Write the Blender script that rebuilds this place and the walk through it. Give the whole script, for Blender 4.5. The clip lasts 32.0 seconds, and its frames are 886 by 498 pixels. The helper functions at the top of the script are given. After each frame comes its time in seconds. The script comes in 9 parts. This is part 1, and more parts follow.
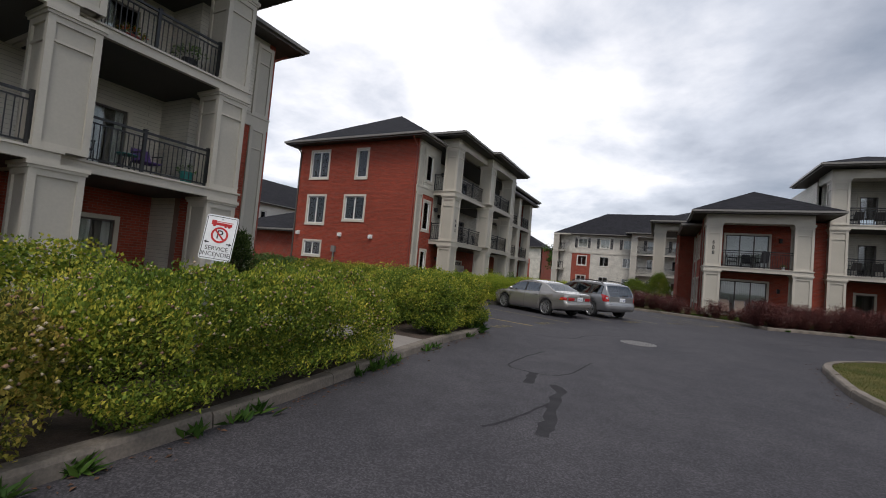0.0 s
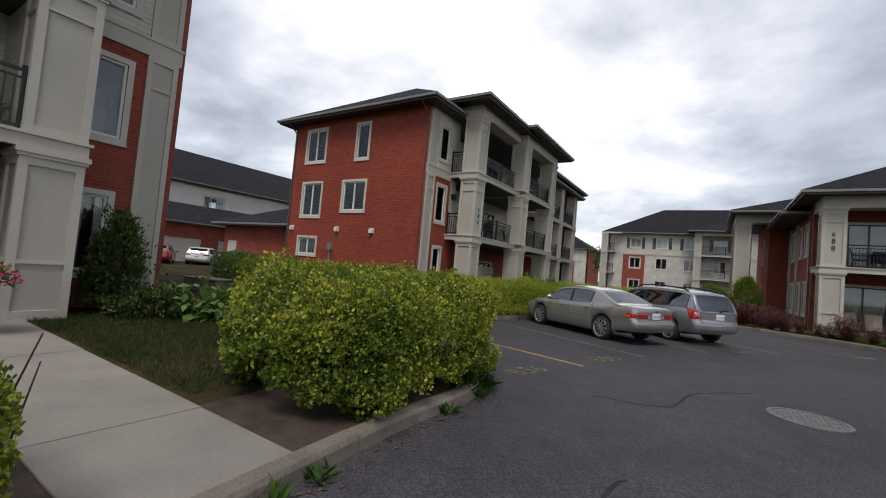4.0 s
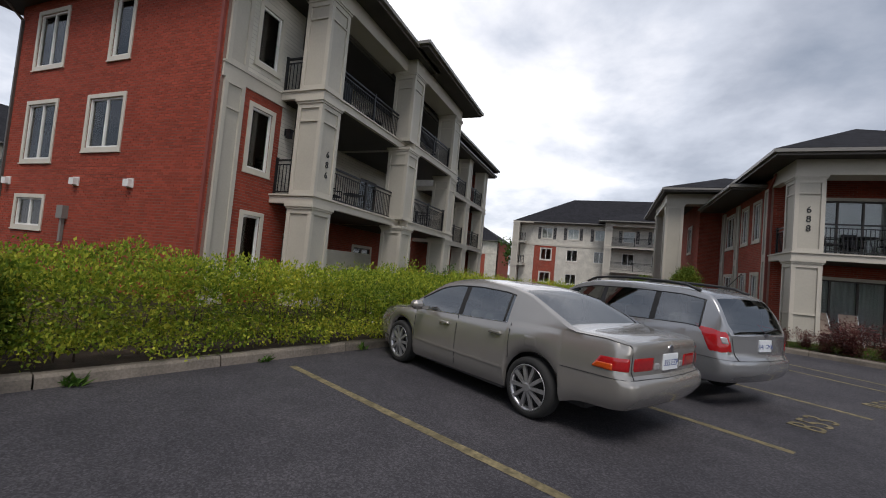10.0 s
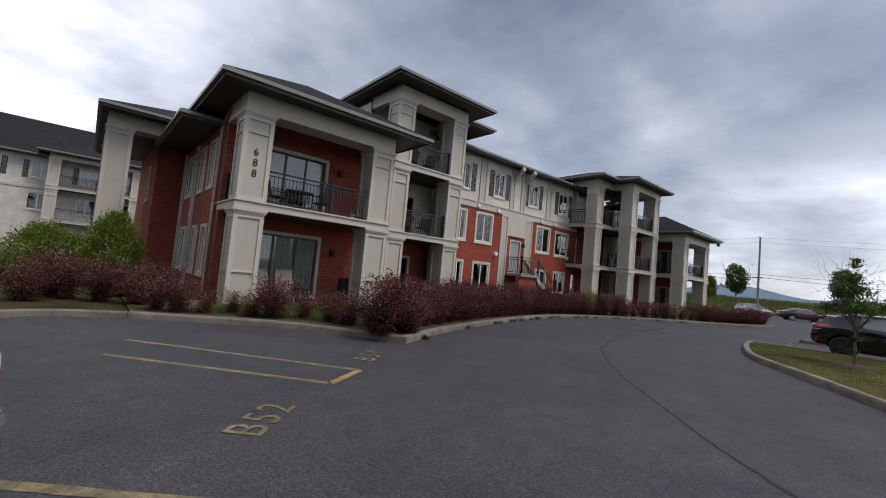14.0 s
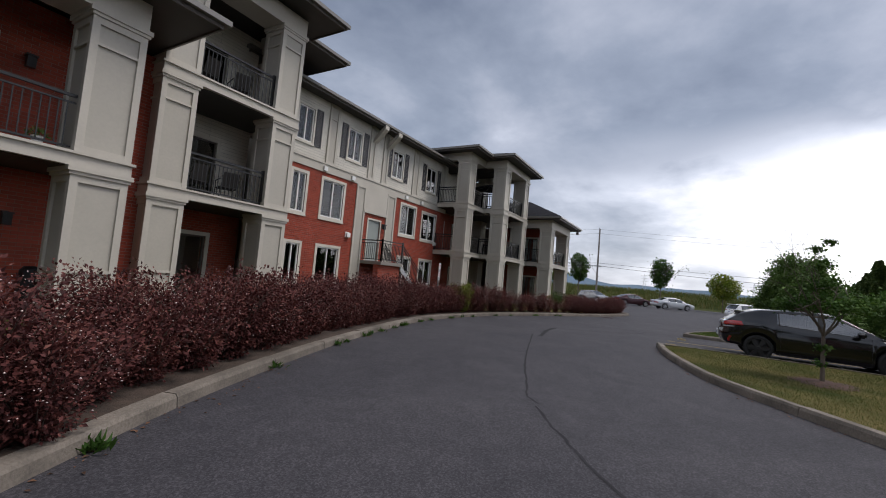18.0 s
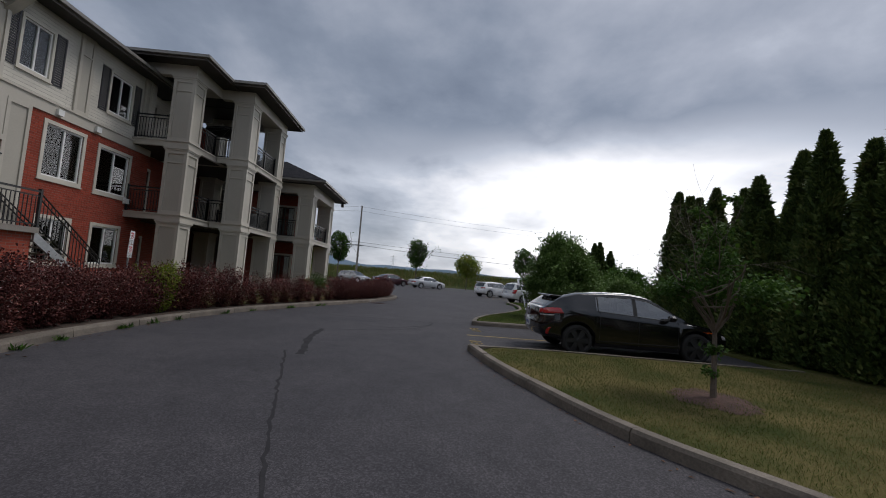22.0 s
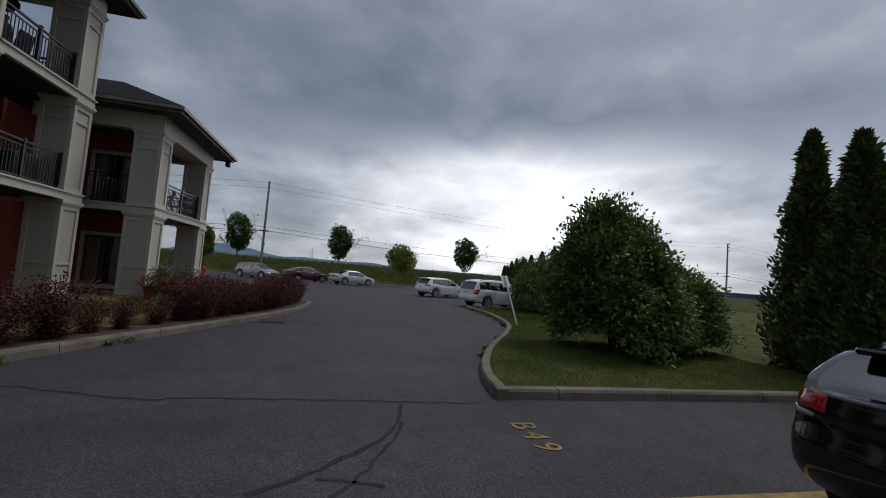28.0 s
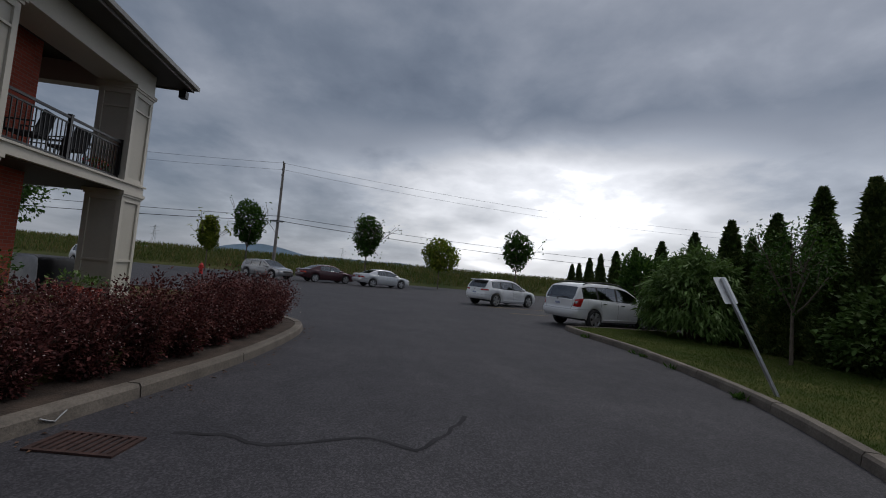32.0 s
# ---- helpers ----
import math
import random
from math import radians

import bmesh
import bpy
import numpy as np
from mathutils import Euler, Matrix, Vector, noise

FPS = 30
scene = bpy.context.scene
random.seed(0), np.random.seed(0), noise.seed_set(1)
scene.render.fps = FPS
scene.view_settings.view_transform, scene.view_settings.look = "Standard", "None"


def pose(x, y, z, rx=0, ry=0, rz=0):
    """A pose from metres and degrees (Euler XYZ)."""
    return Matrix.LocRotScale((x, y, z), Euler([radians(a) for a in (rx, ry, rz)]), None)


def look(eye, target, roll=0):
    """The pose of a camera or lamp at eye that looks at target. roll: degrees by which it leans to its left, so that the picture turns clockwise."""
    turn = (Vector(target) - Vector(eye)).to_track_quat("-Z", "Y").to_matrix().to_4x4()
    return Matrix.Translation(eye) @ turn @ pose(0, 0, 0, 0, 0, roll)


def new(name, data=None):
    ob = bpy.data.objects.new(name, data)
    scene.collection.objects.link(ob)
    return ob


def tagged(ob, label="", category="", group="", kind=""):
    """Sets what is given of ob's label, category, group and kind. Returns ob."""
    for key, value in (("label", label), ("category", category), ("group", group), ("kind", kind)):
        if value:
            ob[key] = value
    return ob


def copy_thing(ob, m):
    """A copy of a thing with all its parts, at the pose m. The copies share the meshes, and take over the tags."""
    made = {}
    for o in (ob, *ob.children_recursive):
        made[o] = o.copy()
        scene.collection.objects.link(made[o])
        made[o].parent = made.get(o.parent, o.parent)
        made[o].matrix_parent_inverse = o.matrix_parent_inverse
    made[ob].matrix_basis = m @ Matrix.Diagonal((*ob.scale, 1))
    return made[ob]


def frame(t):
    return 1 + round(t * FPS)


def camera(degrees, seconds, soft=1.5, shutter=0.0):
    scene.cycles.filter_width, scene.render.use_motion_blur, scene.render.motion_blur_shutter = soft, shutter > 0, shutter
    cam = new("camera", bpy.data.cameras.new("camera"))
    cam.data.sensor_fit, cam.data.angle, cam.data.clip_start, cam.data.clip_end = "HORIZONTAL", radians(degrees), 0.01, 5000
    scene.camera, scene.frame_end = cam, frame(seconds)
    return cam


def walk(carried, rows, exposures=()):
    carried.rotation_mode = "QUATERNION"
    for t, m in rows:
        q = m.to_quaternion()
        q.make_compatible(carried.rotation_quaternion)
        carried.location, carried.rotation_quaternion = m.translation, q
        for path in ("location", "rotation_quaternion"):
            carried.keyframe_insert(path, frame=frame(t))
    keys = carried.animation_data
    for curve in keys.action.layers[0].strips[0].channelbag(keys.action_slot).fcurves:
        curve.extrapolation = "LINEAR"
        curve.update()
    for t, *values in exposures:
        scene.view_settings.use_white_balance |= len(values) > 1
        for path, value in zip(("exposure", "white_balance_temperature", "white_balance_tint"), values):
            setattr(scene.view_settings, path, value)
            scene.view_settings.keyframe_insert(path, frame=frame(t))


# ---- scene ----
cam = camera(93.2, 32.0, soft=1.0)
ROWS = [
    (0, 0.000, 0.000, 1.626, 27.13, 2.47, -5.13),
    (0.5, -0.155, 0.690, 1.620, 28.11, 2.46, -5.13),
    (1, -0.300, 1.339, 1.619, 28.79, 2.46, -5.10),
    (1.5, -0.450, 2.030, 1.610, 30.36, 2.44, -5.09),
    (2, -0.533, 2.666, 1.609, 29.75, 2.43, -5.12),
    (2.5, -0.648, 3.353, 1.613, 27.99, 2.47, -5.12),
    (4.5, -1.899, 5.956, 1.610, 35.38, 2.46, -5.10),
    (5, -2.206, 6.574, 1.594, 37.46, 2.42, -5.08),
    (5.5, -2.481, 7.227, 1.589, 38.00, 2.42, -5.06),
    (6, -2.678, 7.871, 1.573, 38.19, 2.43, -5.05),
    (6.5, -2.855, 8.543, 1.561, 37.25, 2.44, -5.01),
    (7, -2.986, 9.180, 1.552, 34.94, 2.49, -5.07),
    (7.5, -3.142, 9.866, 1.543, 32.17, 2.56, -5.01),
    (8, -3.263, 10.486, 1.538, 30.62, 2.56, -5.08),
    (8.5, -3.363, 11.164, 1.539, 28.66, 2.59, -5.11),
    (9, -3.457, 11.788, 1.532, 27.47, 2.64, -5.15),
    (9.5, -3.488, 12.463, 1.530, 25.23, 2.64, -5.21),
    (10, -3.443, 13.081, 1.527, 21.19, 2.67, -5.21),
    (10.5, -3.268, 13.711, 1.535, 11.72, 2.76, -5.31),
    (11, -3.065, 14.300, 1.555, 1.72, 2.82, -5.40),
    (11.5, -2.784, 14.931, 1.556, -11.95, 3.02, -5.50),
    (12, -2.462, 15.544, 1.565, -20.96, 3.15, -5.45),
    (12.5, -2.074, 16.125, 1.562, -30.44, 3.29, -5.39),
    (13, -1.643, 16.682, 1.556, -35.75, 3.39, -5.35),
    (13.5, -1.153, 17.211, 1.550, -39.39, 3.49, -5.32),
    (14, -0.647, 17.754, 1.557, -40.70, 3.47, -5.32),
    (14.5, -0.137, 18.276, 1.563, -42.59, 3.45, -5.33),
    (16.5, 2.122, 20.336, 1.590, -48.84, 3.54, -5.40),
    (17, 2.745, 20.757, 1.603, -51.51, 3.58, -5.29),
    (17.5, 3.362, 21.130, 1.600, -57.07, 3.65, -5.15),
    (18, 4.010, 21.558, 1.600, -59.91, 3.70, -5.09),
    (18.5, 4.642, 21.916, 1.595, -61.30, 3.73, -5.09),
    (19, 5.319, 22.259, 1.607, -62.36, 3.72, -5.04),
    (19.5, 5.960, 22.549, 1.605, -66.24, 3.79, -5.05),
    (20, 6.648, 22.776, 1.607, -71.58, 3.82, -4.93),
    (20.5, 7.325, 22.959, 1.584, -78.26, 3.88, -4.79),
    (21, 8.038, 23.122, 1.556, -84.77, 3.86, -4.65),
    (21.5, 8.747, 23.256, 1.556, -89.04, 3.86, -4.63),
    (22, 9.495, 23.367, 1.558, -92.53, 3.87, -4.59),
    (22.5, 10.167, 23.450, 1.562, -96.47, 3.88, -4.51),
    (23, 10.888, 23.512, 1.552, -99.74, 3.86, -4.48),
    (23.5, 11.631, 23.586, 1.544, -101.13, 3.85, -4.49),
    (24, 12.377, 23.643, 1.541, -101.76, 3.84, -4.45),
    (24.5, 13.091, 23.711, 1.535, -101.98, 3.86, -4.47),
    (25, 13.787, 23.763, 1.544, -102.18, 3.84, -4.42),
    (25.5, 14.463, 23.795, 1.541, -102.56, 3.88, -4.45),
    (27.5, 17.720, 23.818, 1.616, -103.00, 3.74, -4.57),
    (28, 18.473, 23.777, 1.617, -103.15, 3.75, -4.58),
    (28.5, 19.210, 23.714, 1.619, -103.22, 3.72, -4.57),
    (29, 19.952, 23.662, 1.637, -103.65, 3.70, -4.56),
    (29.5, 20.667, 23.682, 1.636, -103.64, 3.69, -4.59),
    (30, 21.709, 23.720, 1.604, -102.91, 3.71, -4.52),
    (30.5, 23.142, 23.772, 1.570, -100.97, 3.68, -4.70),
    (31, 24.558, 23.779, 1.538, -98.25, 3.64, -4.78),
    (31.5, 25.926, 23.742, 1.486, -98.04, 3.53, -4.89),
    (32, 27.239, 23.595, 1.467, -99.19, 3.53, -4.95),
]
walk(cam, [(t, pose(x, y, z, 90 + pitch, roll, yaw)) for t, x, y, z, yaw, pitch, roll in ROWS],
     exposures=[(0.0, 0.12, 6550, 12), (9.0, 0.15, 6550, 12), (13.0, 0.28, 6450, 13), (17.0, 0.27, 6450, 14), (20.0, -0.06, 6400, 13), (23.0, -0.3, 6400, 12), (25.0, -0.4, 6400, 12), (28.0, -0.6, 6300, 11), (32.0, -0.74, 6300, 11)])

# ---- sky and sun: a broken evening overcast, thin where the sun stands behind it ----
SUN_YAW, SUN_UP = radians(-160), radians(60)
world = bpy.data.worlds.new("overcast_sky")
scene.world = world
world.use_nodes = True
nt = world.node_tree
nt.nodes.clear()


def wnode(kind, **values):
    n = nt.nodes.new(kind)
    for key, value in values.items():
        n.inputs[key.replace("_", " ")].default_value = value
    return n


def wmath(op, a, b=None, c=None, clamp=False):
    n = nt.nodes.new("ShaderNodeMath")
    n.operation, n.use_clamp = op, clamp
    for i, v in enumerate((a, b, c)):
        if v is None:
            continue
        if isinstance(v, (int, float)):
            n.inputs[i].default_value = v
        else:
            nt.links.new(v, n.inputs[i])
    return n.outputs[0]


def wramp(value, stops):
    n = nt.nodes.new("ShaderNodeValToRGB")
    while len(n.color_ramp.elements) < len(stops):
        n.color_ramp.elements.new(0.5)
    for e, (p, c) in zip(n.color_ramp.elements, stops):
        e.position, e.color = p, (*c, 1)
    nt.links.new(value, n.inputs[0])
    return n.outputs[0]


sky = nt.nodes.new("ShaderNodeTexSky")
sky.sky_type, sky.sun_disc = "NISHITA", False
sky.sun_elevation, sky.sun_rotation = SUN_UP, -SUN_YAW
sky.air_density, sky.dust_density = 1.0, 2.0
coord = nt.nodes.new("ShaderNodeTexCoord")
sep = nt.nodes.new("ShaderNodeSeparateXYZ")
nt.links.new(coord.outputs["Generated"], sep.inputs[0])
up = wmath("MAXIMUM", sep.outputs["Z"], 0.0)
flat = wmath("ADD", up, 0.24)
comb = nt.nodes.new("ShaderNodeCombineXYZ")
nt.links.new(wmath("DIVIDE", sep.outputs["X"], flat), comb.inputs[0])
nt.links.new(wmath("DIVIDE", sep.outputs["Y"], flat), comb.inputs[1])
comb.inputs[2].default_value = 3.7
big = wnode("ShaderNodeTexNoise", Scale=0.7, Detail=3.0, Roughness=0.5, Distortion=0.1)
fine = wnode("ShaderNodeTexNoise", Scale=2.0, Detail=9.0, Roughness=0.55, Distortion=0.12)
for n in (big, fine):
    nt.links.new(comb.outputs[0], n.inputs["Vector"])
cover = wmath("ADD", wmath("MULTIPLY", big.outputs["Fac"], 0.50), wmath("MULTIPLY", fine.outputs["Fac"], 0.66))


def towards(yaw, rise, tight):
    """How near the sky's direction is to a yaw and a rise, 0 to 1."""
    v = (-math.sin(yaw) * math.cos(rise), math.cos(yaw) * math.cos(rise), math.sin(rise))
    dot = wmath("ADD", wmath("ADD", wmath("MULTIPLY", sep.outputs["X"], v[0]), wmath("MULTIPLY", sep.outputs["Y"], v[1])),
                wmath("MULTIPLY", sep.outputs["Z"], v[2]))
    return wmath("POWER", wmath("MAXIMUM", dot, 0.0), tight)


# a clear strip under the cloud's edge, low in the east
edge = wmath("ADD", 0.35, wmath("MULTIPLY", wmath("SUBTRACT", fine.outputs["Fac"], 0.5), 0.26))
strip = wmath("MULTIPLY", wmath("DIVIDE", wmath("SUBTRACT", edge, up), 0.10, clamp=True), towards(radians(-112), radians(10), 8.0))
thin = wmath("ADD", wmath("MULTIPLY", towards(SUN_YAW, SUN_UP, 12.0), 0.16), wmath("MULTIPLY", strip, 0.47))
thin = wmath("ADD", thin, wmath("MULTIPLY", towards(radians(27), radians(22), 8.0), 0.36))
thin = wmath("SUBTRACT", thin, wmath("MULTIPLY", towards(radians(-42), radians(34), 12.0), 0.16))
depth = wmath("SUBTRACT", cover, thin, clamp=True)
cloud = wramp(depth, [(0.02, (2.6, 2.58, 2.56)), (0.13, (1.55, 1.55, 1.57)), (0.30, (0.98, 0.99, 1.02)), (0.42, (0.63, 0.67, 0.74)), (0.53, (0.43, 0.465, 0.53)), (0.66, (0.27, 0.31, 0.375)), (0.82, (0.15, 0.18, 0.235))])
low = wmath("POWER", wmath("SUBTRACT", 1.0, up, clamp=True), 22.0)
haze = nt.nodes.new("ShaderNodeMix")
haze.data_type = "RGBA"
nt.links.new(wmath("MULTIPLY", low, 0.55), haze.inputs[0])
nt.links.new(cloud, haze.inputs[6])
haze.inputs[7].default_value = (0.80, 0.82, 0.86, 1)
clouds, blue, both = nt.nodes.new("ShaderNodeBackground"), nt.nodes.new("ShaderNodeBackground"), nt.nodes.new("ShaderNodeAddShader")
nt.links.new(haze.outputs[2], clouds.inputs[0])
clouds.inputs[1].default_value = 0.92
nt.links.new(sky.outputs[0], blue.inputs[0])
blue.inputs[1].default_value = 0.05 * 0.4
nt.links.new(clouds.outputs[0], both.inputs[0])
nt.links.new(blue.outputs[0], both.inputs[1])
nt.links.new(both.outputs[0], nt.nodes.new("ShaderNodeOutputWorld").inputs[0])

sun_data = bpy.data.lights.new("sun", "SUN")
sun_data.energy, sun_data.angle, sun_data.color = 1.8, radians(24), (1.0, 0.96, 0.9)
new("sun", sun_data).matrix_world = look((0, 0, 60), (math.sin(SUN_YAW) * math.cos(SUN_UP), -math.cos(SUN_YAW) * math.cos(SUN_UP), 60 - math.sin(SUN_UP)))


# ---- materials ----
def material(name, base, rough=0.6, metal=0.0, vary=0.15, scale=6.0, fine_scale=60.0, bump=0.0, bump_scale=80.0, island=0.0, each=0.0, spec=0.5, coat=0.0, other=None, sheer=0.0, stain=0.0):
    """A plain surface with large and fine variation of its colour, relief, and variation by piece."""
    m = bpy.data.materials.new(name)
    m.use_nodes = True
    t = m.node_tree
    b = t.nodes["Principled BSDF"]
    b.inputs["Roughness"].default_value, b.inputs["Metallic"].default_value = rough, metal
    b.inputs["Specular IOR Level"].default_value, b.inputs["Coat Weight"].default_value = spec, coat
    b.inputs["Coat Roughness"].default_value = 0.05
    pos = t.nodes.new("ShaderNodeNewGeometry")

    def noise_at(s, detail=4.0):
        n = t.nodes.new("ShaderNodeTexNoise")
        n.inputs["Scale"].default_value, n.inputs["Detail"].default_value = s, detail
        t.links.new(pos.outputs["Position"], n.inputs["Vector"])
        return n.outputs["Fac"]

    def mixed(fac, a, c, kind="MIX"):
        n = t.nodes.new("ShaderNodeMix")
        n.data_type, n.blend_type = "RGBA", kind
        for i, v in ((0, fac), (6, a), (7, c)):
            if isinstance(v, (int, float)):
                n.inputs[i].default_value = v
            elif isinstance(v, tuple):
                n.inputs[i].default_value = (*v, 1)
            else:
                t.links.new(v, n.inputs[i])
        return n.outputs[2]

    def ranged(v, lo, hi):
        n = t.nodes.new("ShaderNodeMapRange")
        n.inputs["From Min"].default_value, n.inputs["From Max"].default_value = 0.3, 0.7
        n.inputs["To Min"].default_value, n.inputs["To Max"].default_value = lo, hi
        t.links.new(v, n.inputs["Value"])
        return n.outputs[0]

    dark = tuple(c * (1 - vary) for c in base)
    light = tuple(min(1.0, c * (1 + vary)) for c in base)
    colour = mixed(ranged(noise_at(scale), 0, 1), dark, other or light)
    grain = mixed(ranged(noise_at(fine_scale, 2.0), 0, 1), (1 - vary * 0.7,) * 3, (1 + vary * 0.5,) * 3)
    colour = mixed(1.0, colour, grain, "MULTIPLY")
    if stain:
        colour = mixed(ranged(noise_at(scale * 0.23, 5.0), 0, stain), colour, tuple(c * 0.45 for c in base))
    if island or each:
        if island:
            src = pos.outputs["Random Per Island"]
        else:
            info = t.nodes.new("ShaderNodeObjectInfo")
            src = info.outputs["Random"]
        n = t.nodes.new("ShaderNodeMapRange")
        n.inputs["To Min"].default_value, n.inputs["To Max"].default_value = 1 - (island or each), 1 + (island or each)
        t.links.new(src, n.inputs["Value"])
        colour = mixed(1.0, colour, n.outputs[0], "MULTIPLY")
    t.links.new(colour, b.inputs["Base Color"])
    if bump:
        n = t.nodes.new("ShaderNodeBump")
        n.inputs["Strength"].default_value, n.inputs["Distance"].default_value = bump, 0.01
        t.links.new(noise_at(bump_scale, 6.0), n.inputs["Height"])
        t.links.new(n.outputs[0], b.inputs["Normal"])
    if sheer:
        tr, mx = t.nodes.new("ShaderNodeBsdfTranslucent"), t.nodes.new("ShaderNodeMixShader")
        t.links.new(colour, tr.inputs[0])
        mx.inputs[0].default_value = sheer
        t.links.new(b.outputs[0], mx.inputs[1])
        t.links.new(tr.outputs[0], mx.inputs[2])
        t.links.new(mx.outputs[0], t.nodes["Material Output"].inputs[0])
    return m


def courses(name, base, kind):
    """Walls laid in courses: 'brick', 'siding' or 'shingle', running along the wall at real size."""
    m = bpy.data.materials.new(name)
    m.use_nodes = True
    t = m.node_tree
    b = t.nodes["Principled BSDF"]
    geo, sp, cb = t.nodes.new("ShaderNodeNewGeometry"), t.nodes.new("ShaderNodeSeparateXYZ"), t.nodes.new("ShaderNodeCombineXYZ")
    t.links.new(geo.outputs["Position"], sp.inputs[0])
    add = t.nodes.new("ShaderNodeMath")
    add.operation = "ADD"
    t.links.new(sp.outputs[0], add.inputs[0])
    t.links.new(sp.outputs[1], add.inputs[1])
    t.links.new(add.outputs[0], cb.inputs[0])
    t.links.new(sp.outputs[2], cb.inputs[1])
    br = t.nodes.new("ShaderNodeTexBrick")
    t.links.new(cb.outputs[0], br.inputs["Vector"])
    br.inputs["Scale"].default_value = 1.0
    w, h, gap = {"brick": (0.225, 0.078, 0.006), "siding": (3.6, 0.115, 0.006), "shingle": (0.32, 0.062, 0.005)}[kind]
    br.inputs["Brick Width"].default_value, br.inputs["Row Height"].default_value, br.inputs["Mortar Size"].default_value = w, h, gap
    br.inputs["Mortar Smooth"].default_value, br.inputs["Bias"].default_value = 0.3, 0.0
    spread = {"brick": 0.16, "siding": 0.03, "shingle": 0.3}[kind]
    br.inputs["Color1"].default_value = (*(c * (1 - spread) for c in base), 1)
    br.inputs["Color2"].default_value = (*(c * (1 + spread) for c in base), 1)
    br.inputs["Mortar"].default_value = (*({"brick": (0.24, 0.155, 0.125)}.get(kind) or tuple(c * 0.55 for c in base)), 1)
    nz, mx = t.nodes.new("ShaderNodeTexNoise"), t.nodes.new("ShaderNodeMix")
    nz.inputs["Scale"].default_value, nz.inputs["Detail"].default_value = 1.1, 6.0
    t.links.new(geo.outputs["Position"], nz.inputs["Vector"])
    mx.data_type, mx.blend_type = "RGBA", "MULTIPLY"
    mx.inputs[0].default_value = 1.0
    rg = t.nodes.new("ShaderNodeMapRange")
    rg.inputs["From Min"].default_value, rg.inputs["From Max"].default_value = 0.3, 0.7
    rg.inputs["To Min"].default_value, rg.inputs["To Max"].default_value = 0.86, 1.12
    t.links.new(nz.outputs["Fac"], rg.inputs["Value"])
    t.links.new(br.outputs["Color"], mx.inputs[6])
    t.links.new(rg.outputs[0], mx.inputs[7])
    t.links.new(mx.outputs[2], b.inputs["Base Color"])
    bp = t.nodes.new("ShaderNodeBump")
    bp.invert = True
    bp.inputs["Strength"].default_value, bp.inputs["Distance"].default_value = {"brick": 0.6, "siding": 0.8, "shingle": 0.7}[kind], 0.008
    t.links.new(br.outputs["Fac"], bp.inputs["Height"])
    t.links.new(bp.outputs[0], b.inputs["Normal"])
    b.inputs["Roughness"].default_value = {"brick": 0.85, "siding": 0.5, "shingle": 0.9}[kind]
    b.inputs["Specular IOR Level"].default_value = {"brick": 0.3, "siding": 0.3, "shingle": 0.12}[kind]
    return m


def glass(name, tint=(0.9, 0.95, 0.95), clear=0.55, rough=0.02, index=1.9):
    """A thin pane: it mirrors at a flat angle, and is clear or tinted straight on."""
    m = bpy.data.materials.new(name)
    m.use_nodes = True
    t = m.node_tree
    t.nodes.remove(t.nodes["Principled BSDF"])
    gl, tr, mx, fr = [t.nodes.new(k) for k in ("ShaderNodeBsdfGlossy", "ShaderNodeBsdfTransparent", "ShaderNodeMixShader", "ShaderNodeFresnel")]
    gl.inputs["Roughness"].default_value = rough
    tr.inputs[0].default_value = (*(c * clear for c in tint), 1)
    fr.inputs["IOR"].default_value = index
    t.links.new(fr.outputs[0], mx.inputs[0])
    t.links.new(tr.outputs[0], mx.inputs[1])
    t.links.new(gl.outputs[0], mx.inputs[2])
    t.links.new(mx.outputs[0], t.nodes["Material Output"].inputs[0])
    return m


